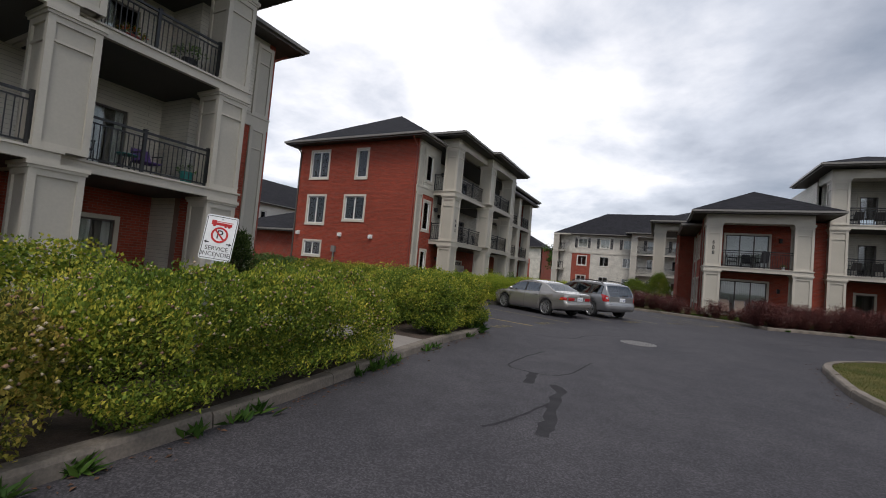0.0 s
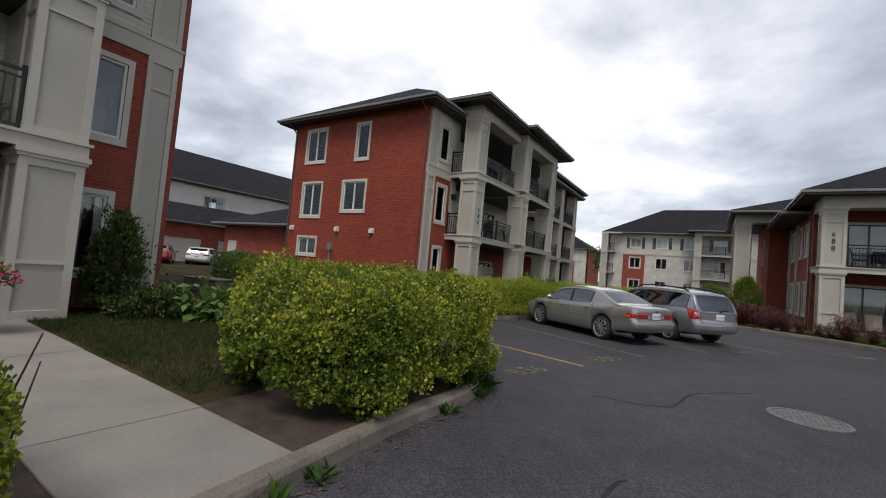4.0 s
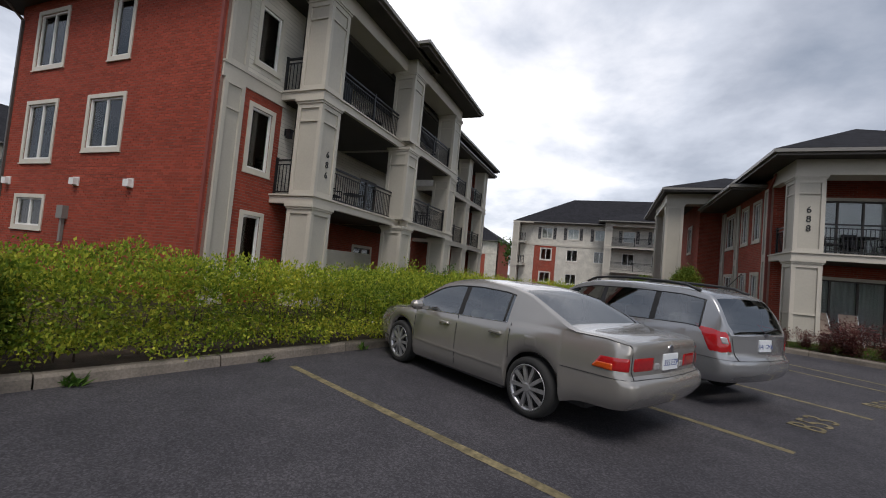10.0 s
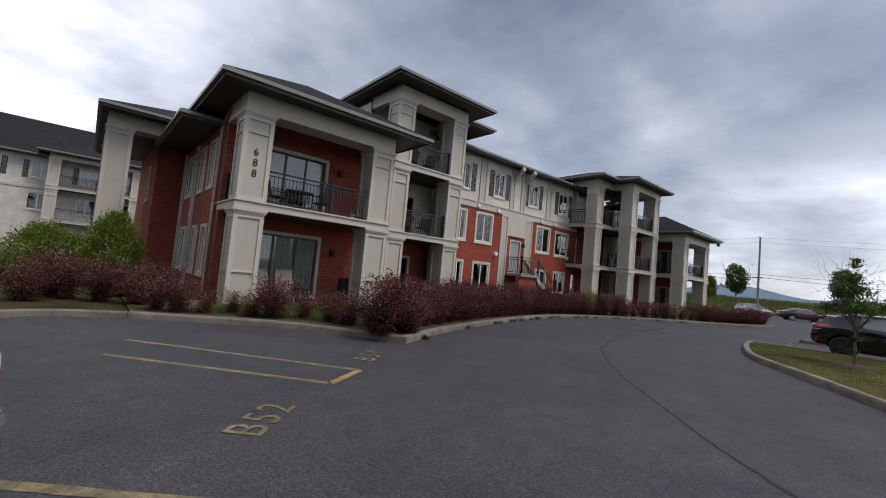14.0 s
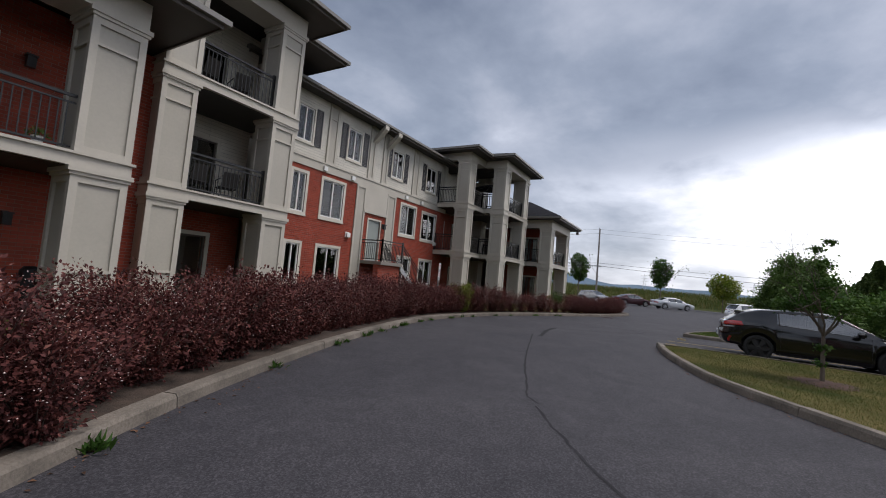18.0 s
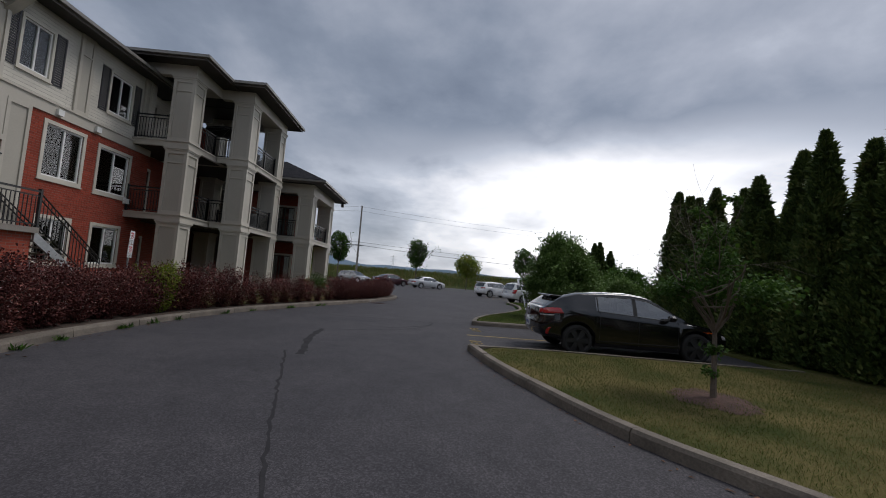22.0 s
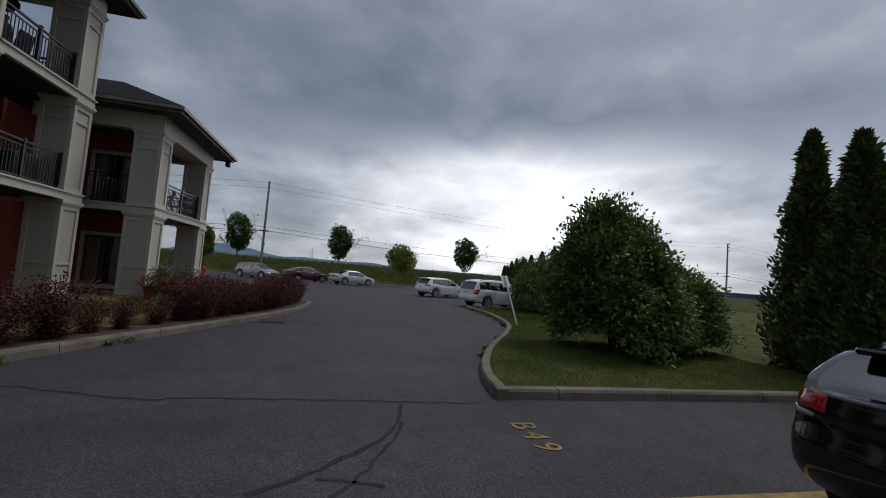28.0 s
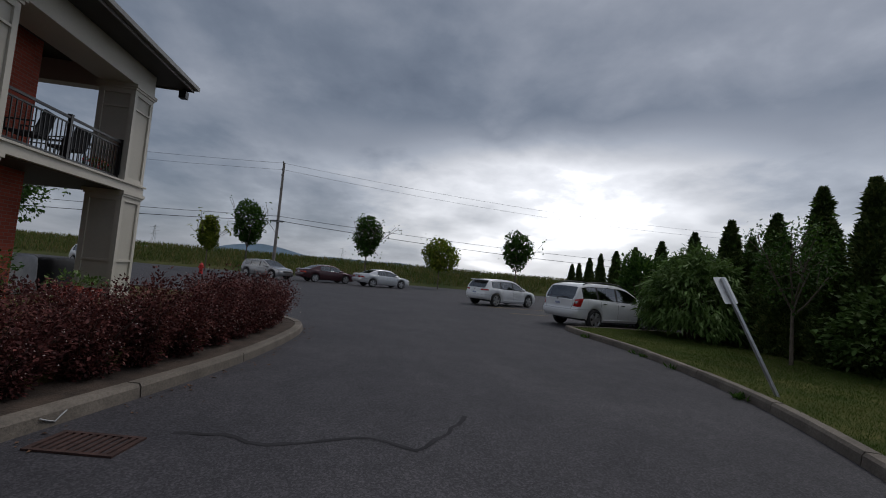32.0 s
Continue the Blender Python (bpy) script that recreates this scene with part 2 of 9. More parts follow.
def aggregate(name, base, stone):
    """Worn asphalt: stones in dark binder, worn and oily patches, fine relief."""
    m = bpy.data.materials.new(name)
    m.use_nodes = True
    t = m.node_tree
    b = t.nodes["Principled BSDF"]
    b.inputs["Roughness"].default_value, b.inputs["Specular IOR Level"].default_value = 0.78, 0.35
    geo = t.nodes.new("ShaderNodeNewGeometry")

    def tex(kind, **v):
        n = t.nodes.new(kind)
        for k, x in v.items():
            n.inputs[k].default_value = x
        t.links.new(geo.outputs["Position"], n.inputs["Vector"])
        return n

    def ramp(src, a, c0, d, c1):
        n = t.nodes.new("ShaderNodeValToRGB")
        (n.color_ramp.elements[0].position, n.color_ramp.elements[1].position) = (a, d)
        n.color_ramp.elements[0].color, n.color_ramp.elements[1].color = (*c0, 1), (*c1, 1)
        t.links.new(src, n.inputs[0])
        return n.outputs[0]

    def times(a, c, f=1.0):
        n = t.nodes.new("ShaderNodeMix")
        n.data_type, n.blend_type = "RGBA", "MULTIPLY"
        n.inputs[0].default_value = f
        t.links.new(a, n.inputs[6])
        t.links.new(c, n.inputs[7])
        return n.outputs[2]
    pebble = tex("ShaderNodeTexVoronoi", Scale=75.0)
    grain = tex("ShaderNodeTexNoise", Scale=38.0, Detail=6.0, Roughness=0.7)
    patch = tex("ShaderNodeTexNoise", Scale=0.45, Detail=5.0, Roughness=0.6, Distortion=0.6)
    blot = tex("ShaderNodeTexNoise", Scale=2.6, Detail=6.0, Roughness=0.65, Distortion=0.4)
    sep_ = t.nodes.new("ShaderNodeSeparateColor")
    t.links.new(pebble.outputs["Color"], sep_.inputs[0])
    col = ramp(sep_.outputs[0], 0.35, base, 1.0, stone)
    col = times(col, ramp(grain.outputs["Fac"], 0.30, (0.58, 0.58, 0.59), 0.70, (1.34, 1.34, 1.33)))
    col = times(col, ramp(patch.outputs["Fac"], 0.33, (0.80, 0.80, 0.82), 0.67, (1.18, 1.17, 1.15)))
    col = times(col, ramp(blot.outputs["Fac"], 0.30, (0.78, 0.78, 0.79), 0.62, (1.08, 1.07, 1.07)))
    t.links.new(col, b.inputs["Base Color"])
    bp = t.nodes.new("ShaderNodeBump")
    bp.inputs["Strength"].default_value, bp.inputs["Distance"].default_value = 0.7, 0.006
    t.links.new(grain.outputs["Fac"], bp.inputs["Height"])
    t.links.new(bp.outputs[0], b.inputs["Normal"])
    return m


ASPHALT = aggregate("asphalt", (0.034, 0.0322, 0.0372), (0.076, 0.0725, 0.080))
SEALANT = material("crack_sealant", (0.034, 0.033, 0.036), 0.9, spec=0.15, vary=0.2, scale=4)
CONCRETE = material("kerb_concrete", (0.185, 0.158, 0.130), 0.9, vary=0.30, scale=2.5, fine_scale=40, bump=0.5, bump_scale=60, each=0.10, stain=0.5)
SLAB = material("path_concrete", (0.26, 0.235, 0.21), 0.9, vary=0.12, scale=1.5, fine_scale=50, bump=0.3, bump_scale=90, each=0.06, stain=0.2)
SOIL = material("soil", (0.055, 0.038, 0.028), 0.95, vary=0.35, scale=5, bump=1.0, bump_scale=40)
MULCH = material("red_mulch", (0.075, 0.04, 0.03), 0.95, vary=0.4, scale=9, bump=1.0, bump_scale=50)
VERGE = material("green_verge", (0.050, 0.080, 0.018), 0.95, vary=0.3, scale=0.9, fine_scale=25, bump=1.0, bump_scale=70, other=(0.115, 0.110, 0.038), spec=0.08)
# darker than TURF: part of it is lens corner falloff put into the colour
LAWN = material("darkened_lawn", (0.026, 0.040, 0.012), 0.95, vary=0.4, scale=0.9, fine_scale=25, bump=1.0, bump_scale=70, other=(0.07, 0.05, 0.025), spec=0.08)
TURF = material("turf", (0.055, 0.075, 0.020), 0.95, vary=0.3, scale=0.9, fine_scale=25, bump=1.0, bump_scale=70, other=(0.15, 0.12, 0.05), spec=0.08)
FIELD = material("far_grass", (0.048, 0.070, 0.022), 0.95, vary=0.3, scale=0.15, fine_scale=3, bump=0.8, bump_scale=6, other=(0.09, 0.088, 0.036), spec=0.08)
WORNLINE = material("faded_yellow_paint", (0.19, 0.155, 0.08), 0.85, vary=0.5, scale=9, fine_scale=30, stain=0.8)
LINE = material("worn_yellow_paint", (0.34, 0.24, 0.07), 0.8, vary=0.35, scale=7, fine_scale=30, stain=0.8)
BRICK = courses("red_brick", (0.30, 0.058, 0.034), "brick")
SIDING = courses("cream_siding", (0.60, 0.57, 0.50), "siding")
SHINGLE = courses("dark_shingle", (0.020, 0.020, 0.024), "shingle")
TRIM = material("grey_trim_paint", (0.50, 0.465, 0.40), 0.55, vary=0.05, scale=1.2, fine_scale=20, stain=0.08)
PANEL = material("grey_panel_paint", (0.445, 0.415, 0.355), 0.6, vary=0.05, scale=1.0, fine_scale=18, stain=0.08)
CASING = material("window_casing_paint", (0.57, 0.535, 0.46), 0.5, vary=0.05, scale=2)
WHITE = material("white_vinyl", (0.74, 0.74, 0.72), 0.4, vary=0.04, scale=3)
FASCIA = material("brown_fascia", (0.085, 0.072, 0.062), 0.5, vary=0.1, scale=2)
GUTTER = material("grey_gutter", (0.20, 0.19, 0.175), 0.4, vary=0.06, scale=2)
# brown taken near black, deep shade of recesses and eaves put into it
SOFFIT = material("darkened_brown_soffit", (0.035, 0.030, 0.027), 0.6, vary=0.1, scale=3)
IRON = material("black_iron", (0.014, 0.014, 0.015), 0.4, vary=0.2, scale=12)
SHUTTER = material("dark_shutter", (0.035, 0.033, 0.038), 0.5, vary=0.1, scale=3)
# kept dark so that balcony floors throw little light into the recesses
DECK = material("balcony_deck", (0.11, 0.105, 0.10), 0.8, vary=0.12, scale=3)
INSIDE = material("room_wall", (0.24, 0.22, 0.20), 0.8, vary=0.1, scale=1)
CURTAIN = material("pale_curtain", (0.80, 0.79, 0.74), 0.8, vary=0.05, scale=2, sheer=0.08)
BLIND = material("white_blind", (0.74, 0.74, 0.70), 0.6, vary=0.04, scale=2, sheer=0.2)
DOORPAINT = material("green_grey_door", (0.26, 0.29, 0.27), 0.45, vary=0.06, scale=2)
REDPIPE = material("red_downpipe", (0.22, 0.05, 0.035), 0.5, vary=0.1, scale=3)
STUCCO = material("white_stucco", (0.72, 0.69, 0.62), 0.85, vary=0.05, scale=1)
PANE = glass("window_glass", (0.92, 0.95, 0.95), 0.95, 0.02, 1.9)
BRICKPIECE = material("red_brick_piece", (0.30, 0.058, 0.034), 0.85, vary=0.10, scale=0.8, fine_scale=40, bump=0.3, bump_scale=90, island=0.20, each=0.20, spec=0.3)
MORTAR = material("dusty_mortar", (0.24, 0.155, 0.125), 0.95, vary=0.15, scale=2, bump=0.3)
GALV = material("galvanised_steel", (0.42, 0.43, 0.44), 0.4, metal=0.8, vary=0.12, scale=8)
POLEWOOD = material("weathered_pole_wood", (0.22, 0.20, 0.18), 0.85, vary=0.2, scale=3, bump=0.4, bump_scale=30)


# ---- mesh helpers ----
def box(bm, x0, x1, y0, y1, z0, z1, bevel=0.0):
    vs = [bm.verts.new((x, y, z)) for z in (min(z0, z1), max(z0, z1)) for x, y in
          ((min(x0, x1), min(y0, y1)), (max(x0, x1), min(y0, y1)), (max(x0, x1), max(y0, y1)), (min(x0, x1), max(y0, y1)))]
    fs = [bm.faces.new([vs[i] for i in f]) for f in ((3, 2, 1, 0), (4, 5, 6, 7), (0, 1, 5, 4), (1, 2, 6, 5), (2, 3, 7, 6), (3, 0, 4, 7))]
    if bevel:
        bmesh.ops.bevel(bm, geom=list({e for f in fs for e in f.edges}), offset=bevel, segments=1, affect="EDGES")


def tube(bm, a, b, r0, r1=None, n=8, caps=True):
    """A round bar from a to b."""
    a, b = Vector(a), Vector(b)
    r1 = r0 if r1 is None else r1
    d = (b - a).normalized()
    s = d.orthogonal().normalized()
    u = d.cross(s)
    rings = [[bm.verts.new(p + r * (math.cos(k) * s + math.sin(k) * u)) for k in (2 * math.pi * i / n for i in range(n))] for p, r in ((a, r0), (b, r1))]
    for i in range(n):
        bm.faces.new((rings[0][i], rings[0][(i + 1) % n], rings[1][(i + 1) % n], rings[1][i]))
    if caps:
        bm.faces.new(rings[0][::-1])
        bm.faces.new(rings[1])


def sweep(bm, pts, r, n=6):
    """One connected round bar along a line of points."""
    rings = []
    for i, p in enumerate(pts):
        d = (Vector(pts[min(i + 1, len(pts) - 1)]) - Vector(pts[max(i - 1, 0)])).normalized()
        u = d.orthogonal().normalized() if i == 0 else (rings[-1][1] - d * rings[-1][1].dot(d)).normalized()
        v = d.cross(u)
        rings.append(([bm.verts.new(Vector(p) + (u * math.cos(2 * math.pi * k / n) + v * math.sin(2 * math.pi * k / n)) * r) for k in range(n)], u))
    for (a, _), (b, _) in zip(rings, rings[1:]):
        for k in range(n):
            bm.faces.new((a[k], a[(k + 1) % n], b[(k + 1) % n], b[k]))
    bm.faces.new(rings[0][0][::-1])
    bm.faces.new(rings[-1][0])


def lathe(bm, profile, n=16, at=(0, 0, 0), axis="z"):
    """Turns a profile of (radius, height) about an axis through at."""
    rings = []
    for r, h in profile:
        ring = []
        for i in range(n):
            k = 2 * math.pi * i / n
            c, s = r * math.cos(k), r * math.sin(k)
            p = {"z": (c, s, h), "y": (c, h, s), "x": (h, c, s)}[axis]
            ring.append(bm.verts.new((p[0] + at[0], p[1] + at[1], p[2] + at[2])))
        rings.append(ring)
    for a, b in zip(rings, rings[1:]):
        for i in range(n):
            bm.faces.new((a[i], a[(i + 1) % n], b[(i + 1) % n], b[i]))
    bm.faces.new(rings[0][::-1])
    bm.faces.new(rings[-1])


def mesh_of(name, bm, mat, smooth=False):
    bmesh.ops.recalc_face_normals(bm, faces=bm.faces)
    me = bpy.data.meshes.new(name)
    bm.to_mesh(me)
    bm.free()
    me.materials.append(mat)
    if smooth:
        me.polygons.foreach_set("use_smooth", [True] * len(me.polygons))
    return me


def part(name, bm, mat, parent=None, label="", smooth=False):
    """Links a bmesh as one mesh object under a thing or a part."""
    me = bm if isinstance(bm, bpy.types.Mesh) else mesh_of(name, bm, mat, smooth)
    ob = new(name, me)
    ob.parent = parent
    return tagged(ob, label)


def thing(name, label, category, at=(0, 0, 0), turn=0.0, group="", kind=""):
    ob = new(name)
    ob.matrix_world = pose(*at, 0, 0, turn)
    return tagged(ob, label, category, group, kind)


def raw(name, verts, faces, mat, parent=None, label="", smooth=False):
    me = bpy.data.meshes.new(name)
    me.from_pydata(verts, [], faces)
    me.materials.append(mat)
    if smooth:
        me.polygons.foreach_set("use_smooth", [True] * len(me.polygons))
    ob = new(name, me)
    ob.parent = parent
    return tagged(ob, label)


def slab_of(bm, outline, z0, z1):
    """A prism over an outline of (x, y)."""
    lo, hi = [bm.verts.new((x, y, z0)) for x, y in outline], [bm.verts.new((x, y, z1)) for x, y in outline]
    bm.faces.new(lo[::-1])
    bm.faces.new(hi)
    for i in range(len(lo)):
        j = (i + 1) % len(lo)
        bm.faces.new((lo[i], lo[j], hi[j], hi[i]))


def smooth_line(points, step=0.5):
    """A flowing line through the points, in even steps."""
    pts = [Vector((*p, 0)) for p in points]
    ext = [2 * pts[0] - pts[1], *pts, 2 * pts[-1] - pts[-2]]
    out = []
    for a, b, c, d in zip(ext, ext[1:], ext[2:], ext[3:]):
        n = max(2, int((c - b).length / step))
        for i in range(n):
            s = i / n
            out.append(0.5 * ((2 * b) + (c - a) * s + (2 * a - 5 * b + 4 * c - d) * s * s + (3 * b - a - 3 * c + d) * s ** 3))
    return out + [pts[-1]]

# ---- ground, road, beds and kerbs ----
WEST_KERB = [(-3.2, -14), (-3.35, -6), (-3.42, 0.5), (-3.5, 3.0), (-3.8, 6.0), (-4.0, 8.5), (-4.02, 10.3), (-4.6, 11.0), (-6.5, 11.4), (-8.8, 11.9), (-9.3, 12.8), (-9.05, 13.8),
             (-8.6, 15.2), (-7.1, 20.0), (-5.4, 23.8), (-3.2, 27.0), (-1.4, 29.1), (0.2, 28.9)]
BED_KERB_A = [(0.2, 28.9), (2.75, 27.5), (3.9, 26.3), (4.77, 25.06)]
BED_KERB_B = [(4.77, 25.06), (7.0, 26.27), (10.9, 27.85), (15.7, 29.2), (18.9, 29.4), (22.0, 29.05), (25.6, 28.0), (29.4, 26.6), (31.1, 26.0), (33.6, 25.3), (36.3, 25.0), (37.6, 25.3), (38.6, 26.3), (39.6, 27.6),
              (42.4, 29.0), (44.0, 31.5), (44.5, 36), (44.5, 48)]
ISLAND_A = [(7.0, 4.5), (4.3, 6.0), (3.15, 8.6), (3.25, 11.2), (3.9, 13.9), (6.2, 16.3), (9.6, 18.3), (12.5, 20.25), (13.9, 21.1), (15.4, 21.6), (17.2, 22.05), (18.85, 22.3)]
ISLAND_A2 = [(18.85, 22.3), (18.95, 20.4), (18.75, 17.5), (18.6, 14.9)]
ISLAND_B2 = [(24.05, 14.9), (24.02, 17.5), (23.97, 21.6)]
ISLAND_B = [(23.97, 21.6), (24.9, 21.5), (26.2, 21.1), (28.0, 20.3), (29.9, 19.25), (32.2, 18.2), (34.6, 17.6), (37.0, 17.3), (39.4, 17.35), (40.5, 17.2)]
ISLAND_B3 = [(40.5, 17.2), (40.9, 15.0), (41.0, 11.5)]

bm = bmesh.new()
box(bm, -1500, 1500, -1500, 1500, -0.6, -0.06)
tagged(part("ground", bm, FIELD), "rough summer grass field reaching the horizon", "ground", kind="structure")
bm = bmesh.new()
slab_of(bm, [(-3, -40), (60, -40), (78, -6), (82, 45), (60, 95), (-30, 95), (-30, 30), (-12, 30), (-12, -40)], -0.05, 0.0)
tagged(part("road", bm, ASPHALT), "dark grey worn asphalt drive and parking lot", "road", kind="structure")


def flat_area(name, outline, top, mat, label, category="lawn"):
    bm = bmesh.new()
    slab_of(bm, outline, 0.003, top)
    bmesh.ops.triangulate(bm, faces=[f for f in bm.faces if len(f.verts) > 4])
    return tagged(part(name, bm, mat), label, category, kind="structure")


def inner(line, d):
    """The line moved d metres to its left."""
    out = []
    for i, p in enumerate(line):
        a, b = line[max(i - 1, 0)], line[min(i + 1, len(line) - 1)]
        t = (b - a).normalized()
        out.append((p.x - t.y * d, p.y + t.x * d))
    return out


def kerb(label, *lines, width=0.17, height=0.14, length=1.7, side=1):
    """A row of concrete kerb stones along each line, with joints; the stones lie to the left of the line (side 1)."""
    top = thing("kerb", label, "kerb", kind="structure")
    rng = random.Random(len(lines[0]) * 7 + 1)
    for points in lines:
        line = smooth_line(points, 0.42)
        i = 0
        while i < len(line) - 1:
            j, run = i, 0.0
            while j < len(line) - 1 and run < length:
                run += (line[j + 1] - line[j]).length
                j += 1
            seg = line[i:j + 1]
            lean, lift = rng.uniform(-0.008, 0.008), rng.uniform(-0.008, 0.008)
            bm = bmesh.new()
            rows = []
            for n, p in enumerate(seg):
                a, b = seg[max(n - 1, 0)], seg[min(n + 1, len(seg) - 1)]
                t = (b - a).normalized()
                q = Vector((-t.y, t.x, 0)) * side
                e = t * (0.008 if n == 0 else -0.008 if n == len(seg) - 1 else 0)
                w = rng.uniform(-0.004, 0.004)
                rows.append([bm.verts.new(p + e + q * d + Vector((0, 0, z))) for d, z in
                             ((0.0, -0.02), (0.012 + w, height - 0.035), (0.035 + w, height + lift), (width, height + lift + lean), (width, -0.02))])
            for r, s in zip(rows, rows[1:]):
                for k in range(4):
                    bm.faces.new((r[k], r[k + 1], s[k + 1], s[k]))
            bm.faces.new(rows[0])
            bm.faces.new(rows[-1][::-1])
            part("kerb_stone", bm, CONCRETE, top)
            i = j
    return top


kerb("weathered concrete kerb in front of the leafy hedges", WEST_KERB)
kerb("weathered concrete kerb round the dark red shrub bed", BED_KERB_A, BED_KERB_B)
kerb("weathered concrete kerb round the grass island", ISLAND_A, ISLAND_A2, side=-1)
kerb("weathered concrete kerb round the grass verge", ISLAND_B2, ISLAND_B, ISLAND_B3, side=-1)

w_in = inner(smooth_line(WEST_KERB, 0.5), 0.15)
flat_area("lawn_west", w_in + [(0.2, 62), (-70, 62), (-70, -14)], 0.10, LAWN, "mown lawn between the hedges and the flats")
b_in = inner(smooth_line(BED_KERB_A, 0.5), 0.15)[:-1] + inner(smooth_line(BED_KERB_B, 0.5), 0.15)[1:]
flat_area("lawn_north", b_in + [(0.35, 48)], 0.11, TURF, "patchy lawn between the shrub bed and the flats")
a_in = inner(smooth_line(ISLAND_A, 0.5), -0.15)[:-1] + inner(smooth_line(ISLAND_A2, 0.5), -0.15)[1:]
flat_area("lawn_island", a_in + [(18.6, 12.2), (16, 6), (11, 3)], 0.115, TURF, "dry patchy grass island")
v_in = inner(smooth_line(ISLAND_B2, 0.5), -0.15)[:-1] + inner(smooth_line(ISLAND_B, 0.5), -0.15)[1:-1] + inner(smooth_line(ISLAND_B3, 0.5), -0.15)
flat_area("lawn_verge", v_in + [(41, 8), (24, 8)], 0.115, VERGE, "mown grass verge beside the drive")
flat_area("lawn_hedge_row", [(-2, -40), (58, -40), (74, 4), (58, 8), (41, 10.3), (41, 12.2), (24.2, 14.75), (18.2, 14.75), (18.0, 14), (15.5, 8), (11, 6), (7.3, 5.6), (6.9, 4.2)], 0.09, VERGE, "grass strip under the cedar row")


def strip(name, points, d0, d1, top, mat, label, category):
    line = smooth_line(points, 0.5)
    a, b = inner(line, d0), inner(line, d1)
    bm = bmesh.new()
    rows = [[bm.verts.new((*p, z)) for p, z in ((u, 0.02), (u, top), (v, top), (v, 0.02))] for u, v in zip(a, b)]
    for r, s in zip(rows, rows[1:]):
        for k in range(3):
            bm.faces.new((r[k], r[k + 1], s[k + 1], s[k]))
    return tagged(part(name, bm, mat), label, category, kind="structure")


strip("soil_strip_hedge", WEST_KERB[:7], 0.17, 1.6, 0.115, SOIL, "bare dark soil under the hedge beside the path", "soil")
strip("soil_strip_stalls", WEST_KERB[11:-1], 0.17, 1.5, 0.115, SOIL, "bare dark soil under the hedges", "soil")
cut = next(i for i, q in enumerate(BED_KERB_B) if q[0] > 21.5)
strip("soil_strip_shrubs", BED_KERB_B[:cut + 1], 0.17, 1.9, 0.125, SOIL, "dark soil and mulch under the shrubs", "soil")
strip("mulch_strip_shrubs", BED_KERB_B[cut:13], 0.17, 0.75, 0.125, SOIL, "dark soil under the shrubs by the end flats", "soil")

strip("soil_strip_corner", BED_KERB_A, 0.17, 2.2, 0.119, SOIL, "dark soil under the shrubs at the bed's corner", "soil")

# footpath to the first building, slab by slab
walkway = thing("footpath", "pale concrete footpath slabs crossing the lawn", "footpath", kind="structure")
for i in range(6):
    bm = bmesh.new()
    box(bm, -4.0 - 1.45 * (i + 1) + 0.006, -4.0 - 1.45 * i - 0.006, 6.25, 7.5, 0.06, 0.128 + 0.004 * (i % 2), 0.006)
    part("path_slab", bm, SLAB, walkway)


# painted stall lines and numbers, crack sealing, manhole and drain
def painted(points, width, mat, z=0.004, ragged=0.09, stray=0.0):
    bm = bmesh.new()
    rng = random.Random(int(points[0][0] * 100))
    line = smooth_line(points, 0.12)
    rows = []
    for n, p in enumerate(line):
        a, b = line[max(n - 1, 0)], line[min(n + 1, len(line) - 1)]
        t = (b - a).normalized()
        w = width * 0.5 * rng.uniform(1 - ragged, 1 + ragged)
        p = p + Vector((rng.uniform(-stray, stray), rng.uniform(-stray, stray), 0))
        rows.append([bm.verts.new((p.x - t.y * s * w, p.y + t.x * s * w, z)) for s in (-1, 1)])
    for r, s in zip(rows, rows[1:]):
        bm.faces.new((r[0], r[1], s[1], s[0]))
    return bm


stall_lines = [((-8.3, 14.6), (-3.5, 13.5)), ((-7.36, 17.82), (-2.76, 15.9)), ((-5.6, 20.9), (-1.56, 18.42)), ((-3.4, 23.6), (0.08, 20.7)), ((-0.3, 25.3), (1.98, 22.86)), ((0.03, 26.4), (2.7, 23.36)), ((1.98, 22.86), (2.7, 23.36)),
               ((21.36, 22.05), (21.34, 15.4)), ((45.5, 17.4), (45.9, 12.4)), ((48.6, 17.6), (49.2, 12.4)), ((54.5, 17.0), (56.0, 12.4))]
for n, (a, b) in enumerate(stall_lines):
    paint_mat = WORNLINE if 0 < n < 6 else LINE
    tagged(part("stall_line", painted([a, b], 0.105, paint_mat), paint_mat), "worn yellow painted parking stall line on asphalt", "road marking", "parking stall lines", "structure")


def lettering(name, text, size, at, turn, mat, label="", parent=None, depth=0.002, tilt=0.0, spacing=1.0, line=0.8):
    """Text as a thin mesh, centred on at; tilt 90 stands it up."""
    cu = bpy.data.curves.new(name, "FONT")
    cu.body, cu.size, cu.align_x, cu.align_y, cu.extrude, cu.resolution_u = text, size, "CENTER", "CENTER", depth, 3
    cu.space_character, cu.space_line = spacing, line
    src = bpy.data.objects.new(name, cu)
    me = bpy.data.meshes.new_from_object(src)
    bpy.data.objects.remove(src)
    me.materials.clear()
    me.materials.append(mat)
    ob = new(name, me)
    ob.matrix_world = pose(*at, tilt, 0, turn)
    ob.parent = parent
    if parent is not None:
        ob.matrix_parent_inverse = Matrix.Identity(4)
    return tagged(ob, label)


